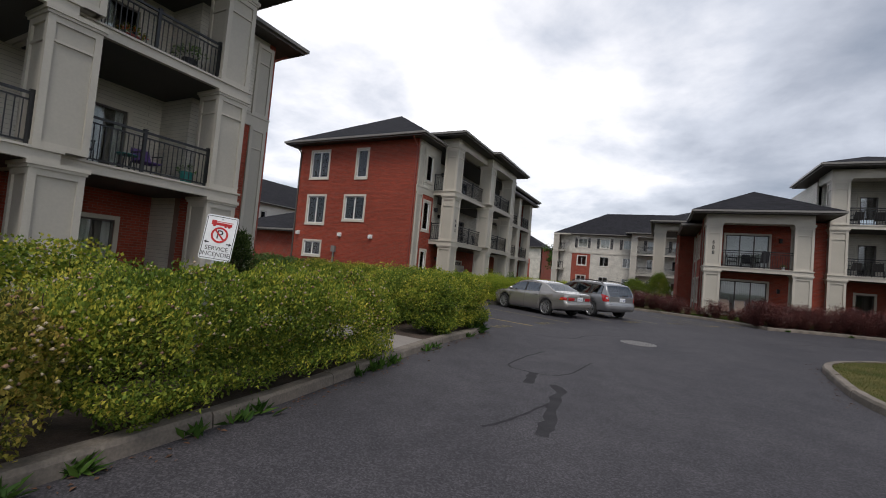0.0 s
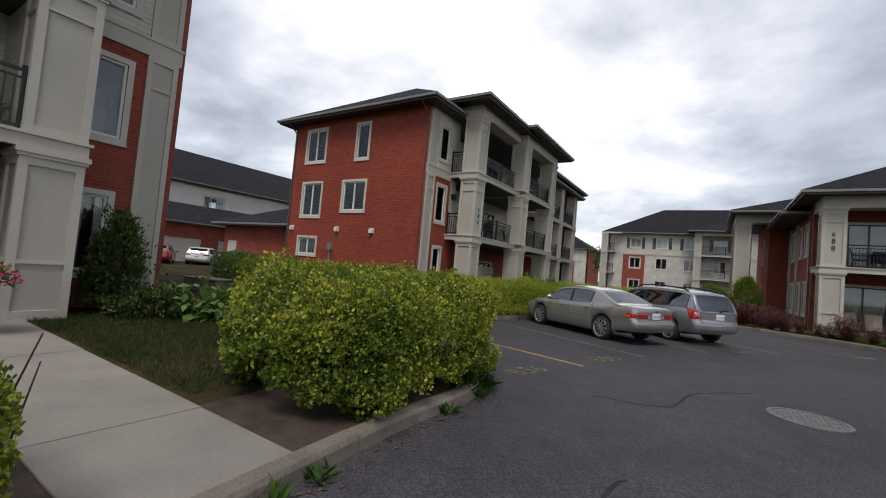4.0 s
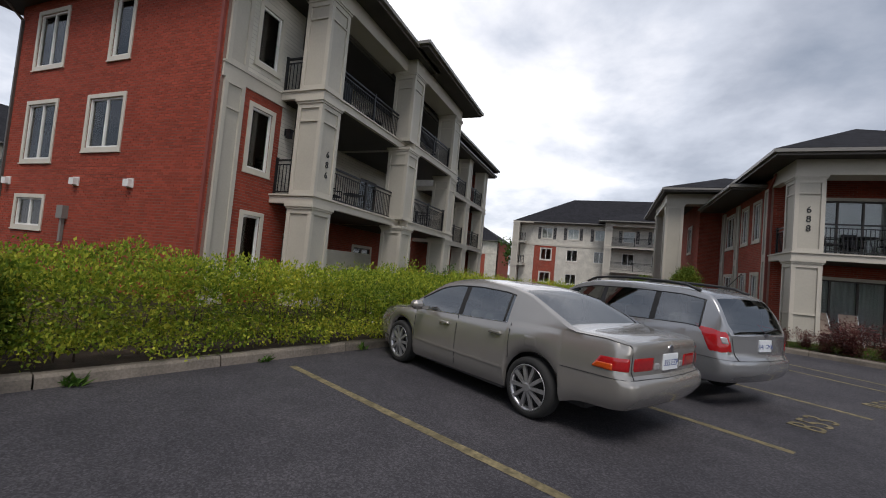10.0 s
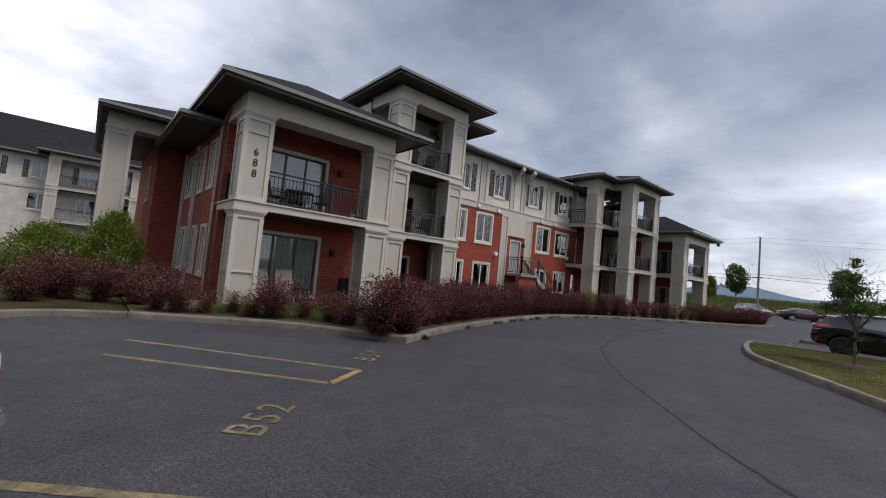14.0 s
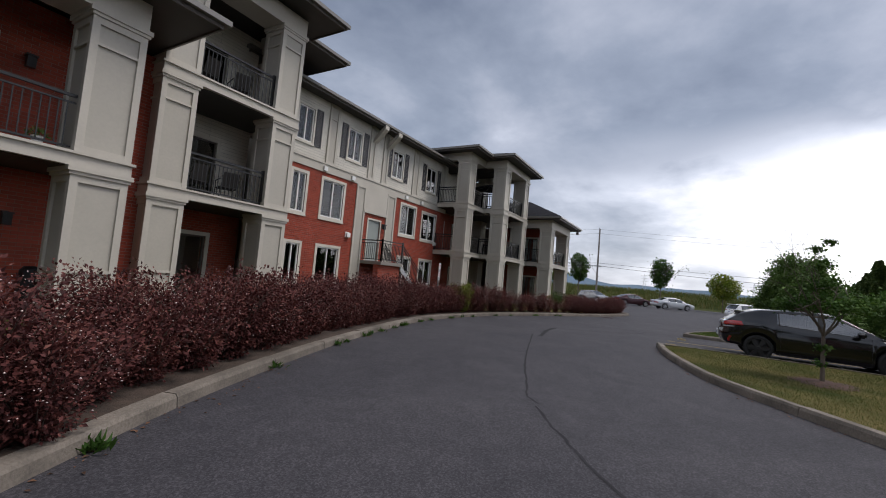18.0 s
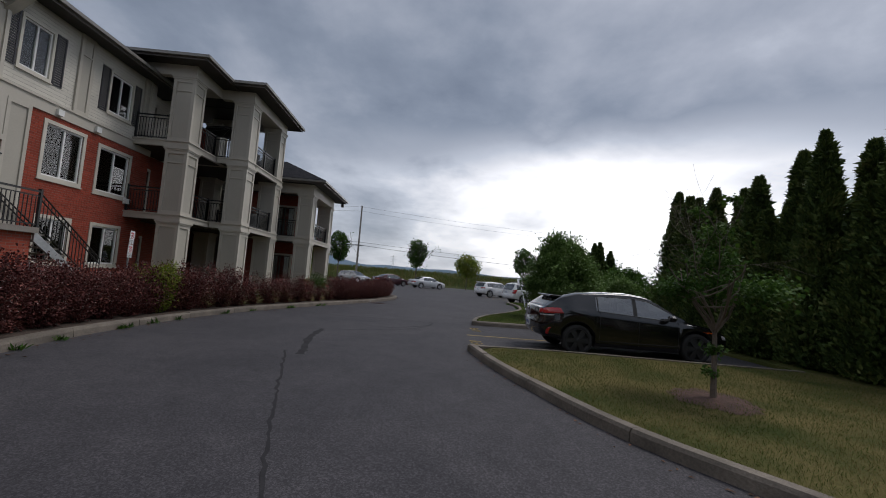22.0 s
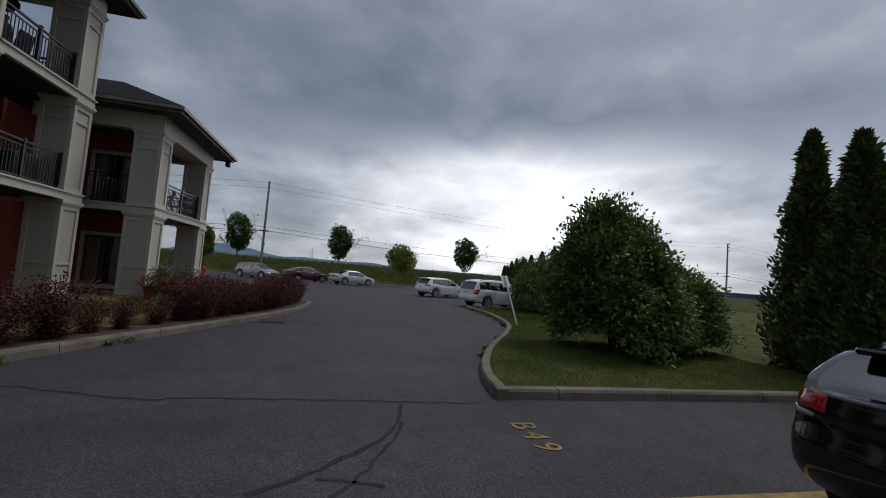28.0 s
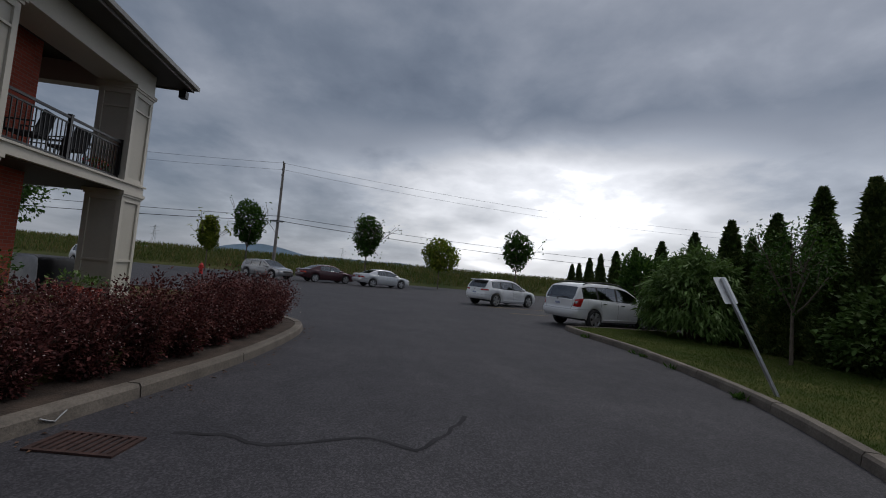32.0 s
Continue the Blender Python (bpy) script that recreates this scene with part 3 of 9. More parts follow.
for text, x, y, turn in (("B56", -4.1, 12.2, 76), ("B55", -3.35, 14.7, 68), ("B53", -0.85, 19.85, 57), ("B52", 0.85, 21.95, 48), ("B51", 3.4, 24.2, 42)):
    tagged(lettering("stall_number", text, 0.52, (x, y, 0.0065), turn, WORNLINE, spacing=1.15), f"worn yellow painted stall number {text} on asphalt", "road marking", "stall numbers", "structure")
for text, x, y in (("B50", 19.95, 21.96), ("B49", 22.7, 21.66)):
    tagged(lettering("stall_number", text, 0.42, (x, y, 0.0065), 180, LINE, spacing=1.35), f"yellow painted stall number {text} on asphalt", "road marking", "stall numbers", "structure")

seals = [((-0.94, 4.4), (-0.99, 4.89), (-1.07, 5.33), (-1.12, 5.96), (-1.15, 6.29), (-1.33, 6.53)), ((-1.74, 7.1), (-1.69, 6.65), (-1.63, 6.32)),
         ((17.09, 25.44), (17.79, 25.56), (19.05, 25.79), (20.49, 25.85)),
         ((-1.53, 4.23), (-1.43, 4.48), (-1.33, 4.79), (-1.22, 5.24), (-1.17, 5.56)), ((-2.08, 9.22), (-2.24, 8.33), (-2.27, 7.29), (-1.91, 7.09), (-1.6, 7.07), (-1.29, 7.35), (-1.16, 7.94), (-1.07, 8.87)),
         ((-2.88, 11.57), (-1.99, 11.87), (-1.7, 13.07), (-0.91, 14.04)), ((9.6, 23.2), (9.03, 22.86), (7.88, 22.04), (6.85, 21.23), (4.95, 19.5), (3.96, 18.43), (3.28, 17.71)),
         ((17.39, 25.79), (13.32, 24.62), (10.87, 23.78), (9.99, 23.45), (9.72, 23.2)), ((20.49, 25.85), (20.72, 25.1), (21.49, 23.86), (22.25, 23.34), (23.11, 23.01)),
         ((24.4, 28.0), (24.2, 27.2), (23.79, 25.82), (23.88, 25.17), (23.79, 21.9)), ((23.75, 22.95), (22.82, 23.18), (22.05, 23.81), (21.66, 24.31)), ((21.87, 23.86), (21.81, 23.51), (21.71, 23.32)),
         ((31.0, 25.1), (31.0, 24.7), (30.84, 24.3), (30.99, 23.51), (30.77, 23.14), (30.99, 22.91), (31.64, 22.5))]
for n, s in enumerate(seals):
    tagged(part("crack_seal", painted(s, 0.14 if n < 3 else 0.035 if n < 9 else 0.05, SEALANT, 0.0035, 0.35, 0.02), SEALANT), "black tar crack seal winding over the asphalt", "crack seal", "crack seals", "structure")

manhole = thing("manhole_cover", "round worn iron manhole cover set in asphalt", "manhole cover", (-0.38, 12.95, 0))
CASTIRON = material("worn_cast_iron", (0.17, 0.16, 0.155), 0.55, metal=0.4, vary=0.25, scale=10, bump=0.3)
bm = bmesh.new()
lathe(bm, [(0.46, 0.0), (0.46, 0.012), (0.40, 0.016), (0.40, 0.006)], 32)
part("ring", bm, CASTIRON, manhole)
bm = bmesh.new()
lathe(bm, [(0.385, 0.002), (0.385, 0.011)], 32)
for i in range(-5, 6):
    for j in range(-5, 6):
        if math.hypot(i, j) < 5.2:
            box(bm, i * 0.066 - 0.02, i * 0.066 + 0.02, j * 0.066 - 0.02, j * 0.066 + 0.02, 0.010, 0.016)
part("lid", bm, CASTIRON, manhole)

RUST = material("rusty_iron", (0.050, 0.024, 0.019), 0.9, metal=0.0, vary=0.35, scale=8, bump=0.4)
drain = thing("storm_drain", "rusty iron storm drain grate beside the kerb", "drain", (30.76, 25.56, 0), 81)
drain.scale = (0.76, 0.58, 1.0)
bm = bmesh.new()
for x0, x1, y0, y1 in ((-0.42, 0.42, -0.3, -0.25), (-0.42, 0.42, 0.25, 0.3), (-0.42, -0.37, -0.25, 0.25), (0.37, 0.42, -0.25, 0.25)):
    box(bm, x0, x1, y0, y1, 0.001, 0.016)
part("frame", bm, RUST, drain)
for i in range(9):
    bm = bmesh.new()
    box(bm, -0.34 + i * 0.08, -0.30 + i * 0.08, -0.25, 0.25, 0.002, 0.014)
    part("bar", bm, RUST, drain)


# blown leaves and grit along the kerbs, and a chalk mark
LITTER = material("dry_leaf_litter", (0.11, 0.055, 0.03), 0.9, vary=0.3, scale=20, island=0.5)


def litter(name, label, points, count, seed, reach=0.35, side=-1):
    rng = np.random.default_rng(seed)
    line = smooth_line(points, 0.2)
    verts, faces = [], []
    for i in range(count):
        k = int(rng.integers(0, len(line) - 1))
        a, b = line[k], line[k + 1]
        t = (b - a).normalized()
        d = abs(rng.normal(0, reach * 0.4)) + 0.03
        c = a.lerp(b, rng.random()) + Vector((-t.y, t.x, 0)) * d * side
        turn, size = rng.uniform(0, 2 * math.pi), rng.uniform(0.012, 0.034)
        n = len(verts)
        for q, w, z in ((1, 0, 0.004), (0, 0.5, 0.010), (-1, 0, 0.005), (0, -0.5, 0.012)):
            verts.append((c.x + size * (q * math.cos(turn) - w * math.sin(turn)), c.y + size * (q * math.sin(turn) + w * math.cos(turn)), z + rng.uniform(0, 0.006)))
        faces.append((n, n + 1, n + 2, n + 3))
    tagged(raw(name, verts, faces, LITTER), label, "leaf litter", kind="stuff")


litter("leaf_litter", "dry brown leaves and grit along the hedge kerb", WEST_KERB[:9], 520, 3)
litter("leaf_litter", "dry brown leaves and grit along the shrub bed kerb", BED_KERB_B[:13], 420, 4)
litter("leaf_litter", "dry leaves and grit along the island kerb", ISLAND_A, 260, 5, side=1)
CHALK = material("white_chalk_mark", (0.42, 0.42, 0.42), 0.9, vary=0.2, scale=20)
near = min(range(len(smooth_line(BED_KERB_B, 0.05)) - 4), key=lambda i: (smooth_line(BED_KERB_B, 0.05)[i] - Vector((31.03, 26.09, 0))).length)
kl = smooth_line(BED_KERB_B, 0.05)
bm = bmesh.new()
sweep(bm, [kl[near + i] + Vector((0, 0, z)) + (Vector((0, 0, 0))) for i, z in ((0, 0.09), (1, 0.06), (2, 0.035), (3, 0.07), (4, 0.10))], 0.006, 5)
tagged(part("chalk_mark", bm, CHALK), "white chalk mark on the kerb face", "marking", kind="structure")

# ---- the flats ----
FLIP = [None]


def fy(y):
    return y if FLIP[0] is None else FLIP[0] - y


def bbox(bm, x0, x1, y0, y1, z0, z1):
    box(bm, x0, x1, fy(y0), fy(y1), z0, z1)


def fbox(bm, face, pos, u0, u1, d0, d1, z0, z1):
    """A box on a wall: u along the wall, d outwards from its face."""
    if face == "S":
        bbox(bm, u0, u1, pos - d1, pos - d0, z0, z1)
    elif face == "N":
        bbox(bm, u0, u1, pos + d0, pos + d1, z0, z1)
    elif face == "E":
        bbox(bm, pos + d0, pos + d1, u0, u1, z0, z1)
    else:
        bbox(bm, pos - d1, pos - d0, u0, u1, z0, z1)


def on_face(face, pos, u, d, z):
    """The place u along a wall, d outwards from its face, at height z."""
    return {"S": (u, fy(pos - d), z), "N": (u, fy(pos + d), z), "E": (pos + d, fy(u), z), "W": (pos - d, fy(u), z)}[face]


def wall(parent, face, pos, u0, u1, z0, z1, mat, holes=(), thick=0.25, name="wall"):
    """A wall with real openings (u0, u1, z0, z1), as one body with their reveals."""
    holes = [h for h in holes if h[1] > u0 and h[0] < u1 and h[3] > z0 and h[2] < z1]
    us = sorted({u0, u1, *(v for h in holes for v in h[:2] if u0 < v < u1)})
    zs = sorted({z0, z1, *(v for h in holes for v in h[2:] if z0 < v < z1)})
    solid = {(i, k): not any(h[0] < (us[i] + us[i + 1]) / 2 < h[1] and h[2] < (zs[k] + zs[k + 1]) / 2 < h[3] for h in holes)
             for i in range(len(us) - 1) for k in range(len(zs) - 1)}
    bm, made = bmesh.new(), {}

    def vert(i, k, d):
        if (i, k, d) not in made:
            made[i, k, d] = bm.verts.new(on_face(face, pos, us[i], d, zs[k]))
        return made[i, k, d]
    for (i, k), full in solid.items():
        if not full:
            continue
        for d in (0.0, -thick):
            bm.faces.new([vert(i + a, k + b, d) for a, b in ((0, 0), (1, 0), (1, 1), (0, 1))])
        for di, dk, e in ((-1, 0, ((0, 0), (0, 1))), (1, 0, ((1, 0), (1, 1))), (0, -1, ((0, 0), (1, 0))), (0, 1, ((0, 1), (1, 1)))):
            if not solid.get((i + di, k + dk), False):
                (a, b), (c, f) = e
                bm.faces.new((vert(i + a, k + b, 0.0), vert(i + c, k + f, 0.0), vert(i + c, k + f, -thick), vert(i + a, k + b, -thick)))
    return part(name, bm, mat, parent)


def lay_bricks(body, face, pos, u0, u1, z0, z1, holes, single=0):
    """Bricks standing proud of the mortar; the first of them as pieces of their own, the rest joined."""
    w, h, gap, d = 0.225, 0.078, 0.012, 0.007
    verts, faces, k, row = [], [], 0, 0
    z = z0
    while z < z1 - 0.02:
        top = min(z + h - gap, z1)
        u = u0 - (w / 2 if row % 2 else 0.0)
        while u < u1 - 0.01:
            a, b = max(u, u0), min(u + w - gap, u1)
            u += w
            for q in holes:
                if q[2] < top and q[3] > z:
                    if q[0] <= a and q[1] >= b:
                        a = b
                    elif a < q[0] < b:
                        b = q[0]
                    elif a < q[1] < b:
                        a = q[1]
            if b - a < 0.02:
                continue
            c = [on_face(face, pos, x, e, y) for e in (0.0, d) for x, y in ((a, z), (b, z), (b, top), (a, top))]
            fs = ((4, 5, 6, 7), (0, 1, 5, 4), (1, 2, 6, 5), (2, 3, 7, 6), (3, 0, 4, 7))
            if k < single:
                raw("brick", c, fs, BRICKPIECE, body)
            else:
                n = len(verts)
                verts += c
                faces += [tuple(n + i for i in f) for f in fs]
            k += 1
        z += h
        row += 1
    if verts:
        raw("brickwork", verts, faces, BRICKPIECE, body)["kind"] = "stuff"


def brick_wall(parent, face, pos, u0, u1, z0, z1, holes=(), single=0):
    body = wall(parent, face, pos, u0, u1, z0, z1, MORTAR, holes)
    lay_bricks(body, face, pos, u0, u1, z0, z1, holes, single)
    return body


def frame_ring(bm, face, pos, u0, u1, z0, z1, c, d0, d1):
    """A closed frame of width c with mitred corners."""
    rows = []
    for d in (d0, d1):
        for q in (0, c):
            rows.append([bm.verts.new(on_face(face, pos, u, d, z)) for u, z in ((u0 + q, z0 + q), (u1 - q, z0 + q), (u1 - q, z1 - q), (u0 + q, z1 - q))])
    for a, b in ((0, 1), (1, 3), (3, 2), (2, 0)):
        for i in range(4):
            j = (i + 1) % 4
            bm.faces.new((rows[a][i], rows[a][j], rows[b][j], rows[b][i]))


def pieces(parent, name, mat, boxes, label=""):
    """Each box as a part of its own."""
    for b in boxes:
        bm = bmesh.new()
        bbox(bm, *b)
        part(name, bm, mat, parent, label)


def window(parent, face, pos, u0, u1, z0, z1, panes=2, dress="curtain", shutters=False, casing=0.12, door=False):
    """A cased window: casing, sash, panes, and what hangs behind them. u and z are the casing's outside. Returns the hole in the wall."""
    c = casing
    bm = bmesh.new()
    frame_ring(bm, face, pos, u0, u1, z0, z1, c, 0.0, 0.035)
    win = part("patio_door" if door else "window", bm, CASING, parent)
    bm = bmesh.new()
    fbox(bm, face, pos, u0 - 0.02, u1 + 0.02, 0.0, 0.055, z0 - 0.035, z0)
    part("sill", bm, CASING, win)
    a0, a1, b0, b1 = u0 + c, u1 - c, z0 + c, z1 - c
    s = 0.055
    bm = bmesh.new()
    frame_ring(bm, face, pos, a0, a1, b0, b1, s, -0.10, -0.02)
    w = (a1 - a0) / panes
    for i in range(1, panes):
        fbox(bm, face, pos, a0 + w * i - 0.03, a0 + w * i + 0.03, -0.10, -0.02, b0 + s, b1 - s)
    part("sash", bm, WHITE if not door else FASCIA, win, "dark patio door frame" if door else "white vinyl sash")
    for i in range(panes):
        bm = bmesh.new()
        fbox(bm, face, pos, a0 + w * i + 0.03, a0 + w * (i + 1) - 0.03, -0.066, -0.060, b0 + s, b1 - s)
        part("pane", bm, PANE, win).visible_shadow = False
    if dress == "blind":
        bm = bmesh.new()
        k = 0
        while b1 - s - 0.05 * k > b0 + 0.1:
            fbox(bm, face, pos, a0 + 0.03, a1 - 0.03, -0.16, -0.14, b1 - s - 0.05 * k - 0.043, b1 - s - 0.05 * k)
            k += 1
        part("blind", bm, BLIND, win, "closed white slatted blind")
    elif dress in ("curtain", "half"):
        full = [(a0 + 0.02, a1 - 0.02)] if dress == "curtain" else [(a0 + 0.02, a0 + 0.30 * (a1 - a0)), (a0 + 0.62 * (a1 - a0), a1 - 0.02)]
        for e0, e1 in full:
            bm = bmesh.new()
            k = max(2, int((e1 - e0) / 0.055))
            rows = [[bm.verts.new(on_face(face, pos, e0 + (e1 - e0) * i / k, -0.115 - 0.03 * (i % 2), z)) for z in (b0 + 0.02, b1 - 0.02)] for i in range(k + 1)]
            for r, q in zip(rows, rows[1:]):
                bm.faces.new((r[0], q[0], q[1], r[1]))
            part("curtain", bm, CURTAIN, win, "pale curtain hanging behind the glass")
    if shutters:
        for a, b in ((u0 - 0.40, u0 - 0.03), (u1 + 0.03, u1 + 0.40)):
            bm = bmesh.new()
            fbox(bm, face, pos, a, a + 0.05, 0.0, 0.03, z0, z1)
            fbox(bm, face, pos, b - 0.05, b, 0.0, 0.03, z0, z1)
            n = int((z1 - z0) / 0.075)
            for i in range(n + 1):
                z = z0 + (z1 - z0 - 0.05) * i / n
                fbox(bm, face, pos, a + 0.05, b - 0.05, 0.0, 0.022, z, z + 0.05)
            part("shutter", bm, SHUTTER, win, "dark louvred shutter")
    return (a0, a1, b0, b1)


def column(parent, x0, x1, y0, y1, z0, z1, ground=False):
    """A square panelled column between two floors, with its raised frames and its cap."""
    g = 0.045
    bm = bmesh.new()
    bbox(bm, x0 + g, x1 - g, y0 + g, y1 - g, z0, z1 - 0.15)
    col = part("column", bm, PANEL, parent)
    bm = bmesh.new()
    s, top = 0.125, z1 - 0.15
    for cx, cy in ((x0, y0), (x1 - s, y0), (x0, y1 - s), (x1 - s, y1 - s)):
        bbox(bm, cx, cx + s, cy, cy + s, z0, top)
    rails = [(z0, z0 + 0.13), (top - 0.13, top), (top - 0.52, top - 0.47)]
    if ground:
        rails = [(z0, z0 + 0.16), (top - 0.13, top), (z0 + 0.95, z0 + 1.01)]
    for a, b in rails:
        bbox(bm, x0 + s, x1 - s, y0 + 0.003, y0 + s, a, b)
        bbox(bm, x0 + s, x1 - s, y1 - s, y1 - 0.003, a, b)
        bbox(bm, x0 + 0.003, x0 + s, y0 + s, y1 - s, a, b)
        bbox(bm, x1 - s, x1 - 0.003, y0 + s, y1 - s, a, b)
    part("frame", bm, TRIM, col)
    bm = bmesh.new()
    bbox(bm, x0 - 0.03, x1 + 0.03, y0 - 0.03, y1 + 0.03, z1 - 0.15, z1 - 0.09)
    bbox(bm, x0 - 0.06, x1 + 0.06, y0 - 0.06, y1 + 0.06, z1 - 0.09, z1)
    part("cap", bm, TRIM, col)
    return col


def pilaster(parent, face, pos, u0, u1, z0, z1, rails=(), proud=0.07):
    bm = bmesh.new()
    fbox(bm, face, pos, u0, u1, 0.0, proud - 0.042, z0, z1)
    p = part("pilaster", bm, PANEL, parent)
    s = 0.11
    bm = bmesh.new()
    fbox(bm, face, pos, u0, u0 + s, proud - 0.042, proud, z0, z1)
    fbox(bm, face, pos, u1 - s, u1, proud - 0.042, proud, z0, z1)
    for a, b in ((z0, z0 + 0.12), (z1 - 0.12, z1), *rails):
        fbox(bm, face, pos, u0 + s, u1 - s, proud - 0.042, proud - 0.002, a, b)
    part("frame", bm, TRIM, p)


def slab(parent, x0, x1, y0, y1, top, name="balcony", low=0.26):
    """A balcony slab with its painted edge, lip and soffit."""
    bm = bmesh.new()
    bbox(bm, x0, x1, y0, y1, top - low, top - 0.05)
    bbox(bm, x0 - 0.045, x1 + 0.045, y0 - 0.045, y1 + 0.045, top - 0.05, top)
    ob = part(name, bm, TRIM, parent)
    # ceiling sheet in the darkened brown, to deepen the shade of the recess
    bm = bmesh.new()
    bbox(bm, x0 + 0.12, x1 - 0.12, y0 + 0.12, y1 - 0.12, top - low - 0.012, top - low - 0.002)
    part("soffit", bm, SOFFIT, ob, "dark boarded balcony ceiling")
    # dark sheet added over the pale slab to cut bounced light
    bm = bmesh.new()
    bbox(bm, x0 + 0.10, x1 - 0.10, y0 + 0.10, y1 - 0.10, top + 0.001, top + 0.006)
    part("deck", bm, DECK, ob, "grey coated balcony floor")
    return ob


BALUSTER = {}


def railing(parent, x0, y0, x1, y1, floor, posts=(0.0, 0.5, 1.0), height=1.02):
    """A black iron railing with posts, two top rails and balusters, from one point to another along x or y."""
    if "m" not in BALUSTER:
        bm = bmesh.new()
        box(bm, -0.009, 0.009, -0.009, 0.009, 0, 0.80)
        BALUSTER["m"] = mesh_of("baluster", bm, IRON)
    y0, y1 = fy(y0), fy(y1)
    L = math.hypot(x1 - x0, y1 - y0)
    ux, uy = (x1 - x0) / L, (y1 - y0) / L

    def bar(z, r):
        bm = bmesh.new()
        qx, qy = abs(uy) * r, abs(ux) * r
        box(bm, min(x0, x1) - qx, max(x0, x1) + qx, min(y0, y1) - qy, max(y0, y1) + qy, floor + z - r, floor + z + r)
        return bm
    rail = part("railing", bar(height, 0.026), IRON, parent)
    part("middle_rail", bar(height - 0.13, 0.016), IRON, rail)
    part("bottom_rail", bar(0.09, 0.018), IRON, rail)
    for p in posts:
        bm = bmesh.new()
        cx, cy = x0 + ux * L * p, y0 + uy * L * p
        box(bm, cx - 0.035, cx + 0.035, cy - 0.035, cy + 0.035, floor, floor + height + 0.05)
        box(bm, cx - 0.045, cx + 0.045, cy - 0.045, cy + 0.045, floor + height + 0.05, floor + height + 0.075)
        part("post", bm, IRON, rail)
    n = max(2, int(L / 0.115))
    for i in range(1, n):
        ob = part("baluster", BALUSTER["m"], IRON, rail)
        ob.location = (x0 + ux * L * i / n, y0 + uy * L * i / n, floor + 0.09)
    return rail


def hip_roof(parent, x0, x1, y0, y1, z, pitch=0.40, ridge=None, name="roof"):
    """A hipped roof over its eaves' rectangle, with soffit, fascia and gutter."""
    y0, y1 = sorted((fy(y0), fy(y1)))
    w, d = x1 - x0, y1 - y0
    h = pitch * min(w, d) / 2
    m = min(w, d) / 2
    if w >= d:
        r = [(x0 + m, (y0 + y1) / 2), (x1 - m, (y0 + y1) / 2)]
    else:
        r = [((x0 + x1) / 2, y0 + m), ((x0 + x1) / 2, y1 - m)]
    zt = z + 0.2
    e = 0.04
    bm = bmesh.new()
    c = [bm.verts.new(p) for p in ((x0 - e, y0 - e, zt), (x1 + e, y0 - e, zt), (x1 + e, y1 + e, zt), (x0 - e, y1 + e, zt))]
    lo = [bm.verts.new((v.co.x, v.co.y, zt - 0.03)) for v in c]
    t = [bm.verts.new((*p, zt + h)) for p in r]
    if w >= d:
        fs = ((c[0], c[1], t[1], t[0]), (c[1], c[2], t[1]), (c[2], c[3], t[0], t[1]), (c[3], c[0], t[0]))
    else:
        fs = ((c[0], c[1], t[0]), (c[1], c[2], t[1], t[0]), (c[2], c[3], t[1]), (c[3], c[0], t[0], t[1]))
    for f in fs:
        bm.faces.new(f)
    for i in range(4):
        bm.faces.new((c[i], c[(i + 1) % 4], lo[(i + 1) % 4], lo[i]))
    bm.faces.new(lo[::-1])
    roof = part(name, bm, SHINGLE, parent)
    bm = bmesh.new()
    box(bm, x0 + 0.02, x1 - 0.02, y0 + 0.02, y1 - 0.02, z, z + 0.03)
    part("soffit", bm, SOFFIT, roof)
    bm = bmesh.new()
    for a, b, p, q in ((x0, x1, y0, y0 + 0.03), (x0, x1, y1 - 0.03, y1), (x0, x0 + 0.03, y0 + 0.03, y1 - 0.03), (x1 - 0.03, x1, y0 + 0.03, y1 - 0.03)):
        box(bm, a, b, p, q, z - 0.04, zt - 0.03)
    part("fascia", bm, FASCIA, roof)
    bm = bmesh.new()
    g = 0.11
    for a, b, p, q in ((x0 - g, x1 + g, y0 - g, y0 - 0.005), (x0 - g, x1 + g, y1 + 0.005, y1 + g), (x0 - g, x0 - 0.005, y0, y1), (x1 + 0.005, x1 + g, y0, y1)):
        box(bm, a, b, p, q, zt - 0.15, zt - 0.035)
    part("gutter", bm, GUTTER, roof)
    return roof


def wall_lamp(parent, face, pos, u, z):
    bm = bmesh.new()
    fbox(bm, face, pos, u - 0.05, u + 0.05, 0, 0.03, z - 0.08, z + 0.12)
    fbox(bm, face, pos, u - 0.015, u + 0.015, 0.03, 0.14, z + 0.06, z + 0.09)
    fbox(bm, face, pos, u - 0.07, u + 0.07, 0.08, 0.22, z - 0.16, z + 0.06)
    fbox(bm, face, pos, u - 0.09, u + 0.09, 0.06, 0.24, z + 0.06, z + 0.10)
    part("wall_lamp", bm, IRON, parent, "black lantern wall lamp")


def vent(parent, face, pos, u, z):
    bm = bmesh.new()
    fbox(bm, face, pos, u - 0.13, u + 0.13, 0, 0.04, z - 0.12, z + 0.14)
    fbox(bm, face, pos, u - 0.11, u + 0.11, 0.04, 0.15, z - 0.10, z + 0.10)
    part("wall_vent", bm, WHITE, parent, "white plastic wall vent hood")


def downpipe(parent, x, y, z0, z1, mat, out=(0, -1), run=0.6):
    bm = bmesh.new()
    y, out = fy(y), (out[0], out[1] * (1 if FLIP[0] is None else -1))
    box(bm, x - 0.045, x + 0.045, y - 0.035, y + 0.035, z0, z1 - 0.45)
    tube(bm, (x, y, z1 - 0.48), (x + out[0] * run, y + out[1] * run, z1), 0.04, n=6)
    part("downpipe", bm, mat, parent)


F1, F2 = 3.24, 6.28


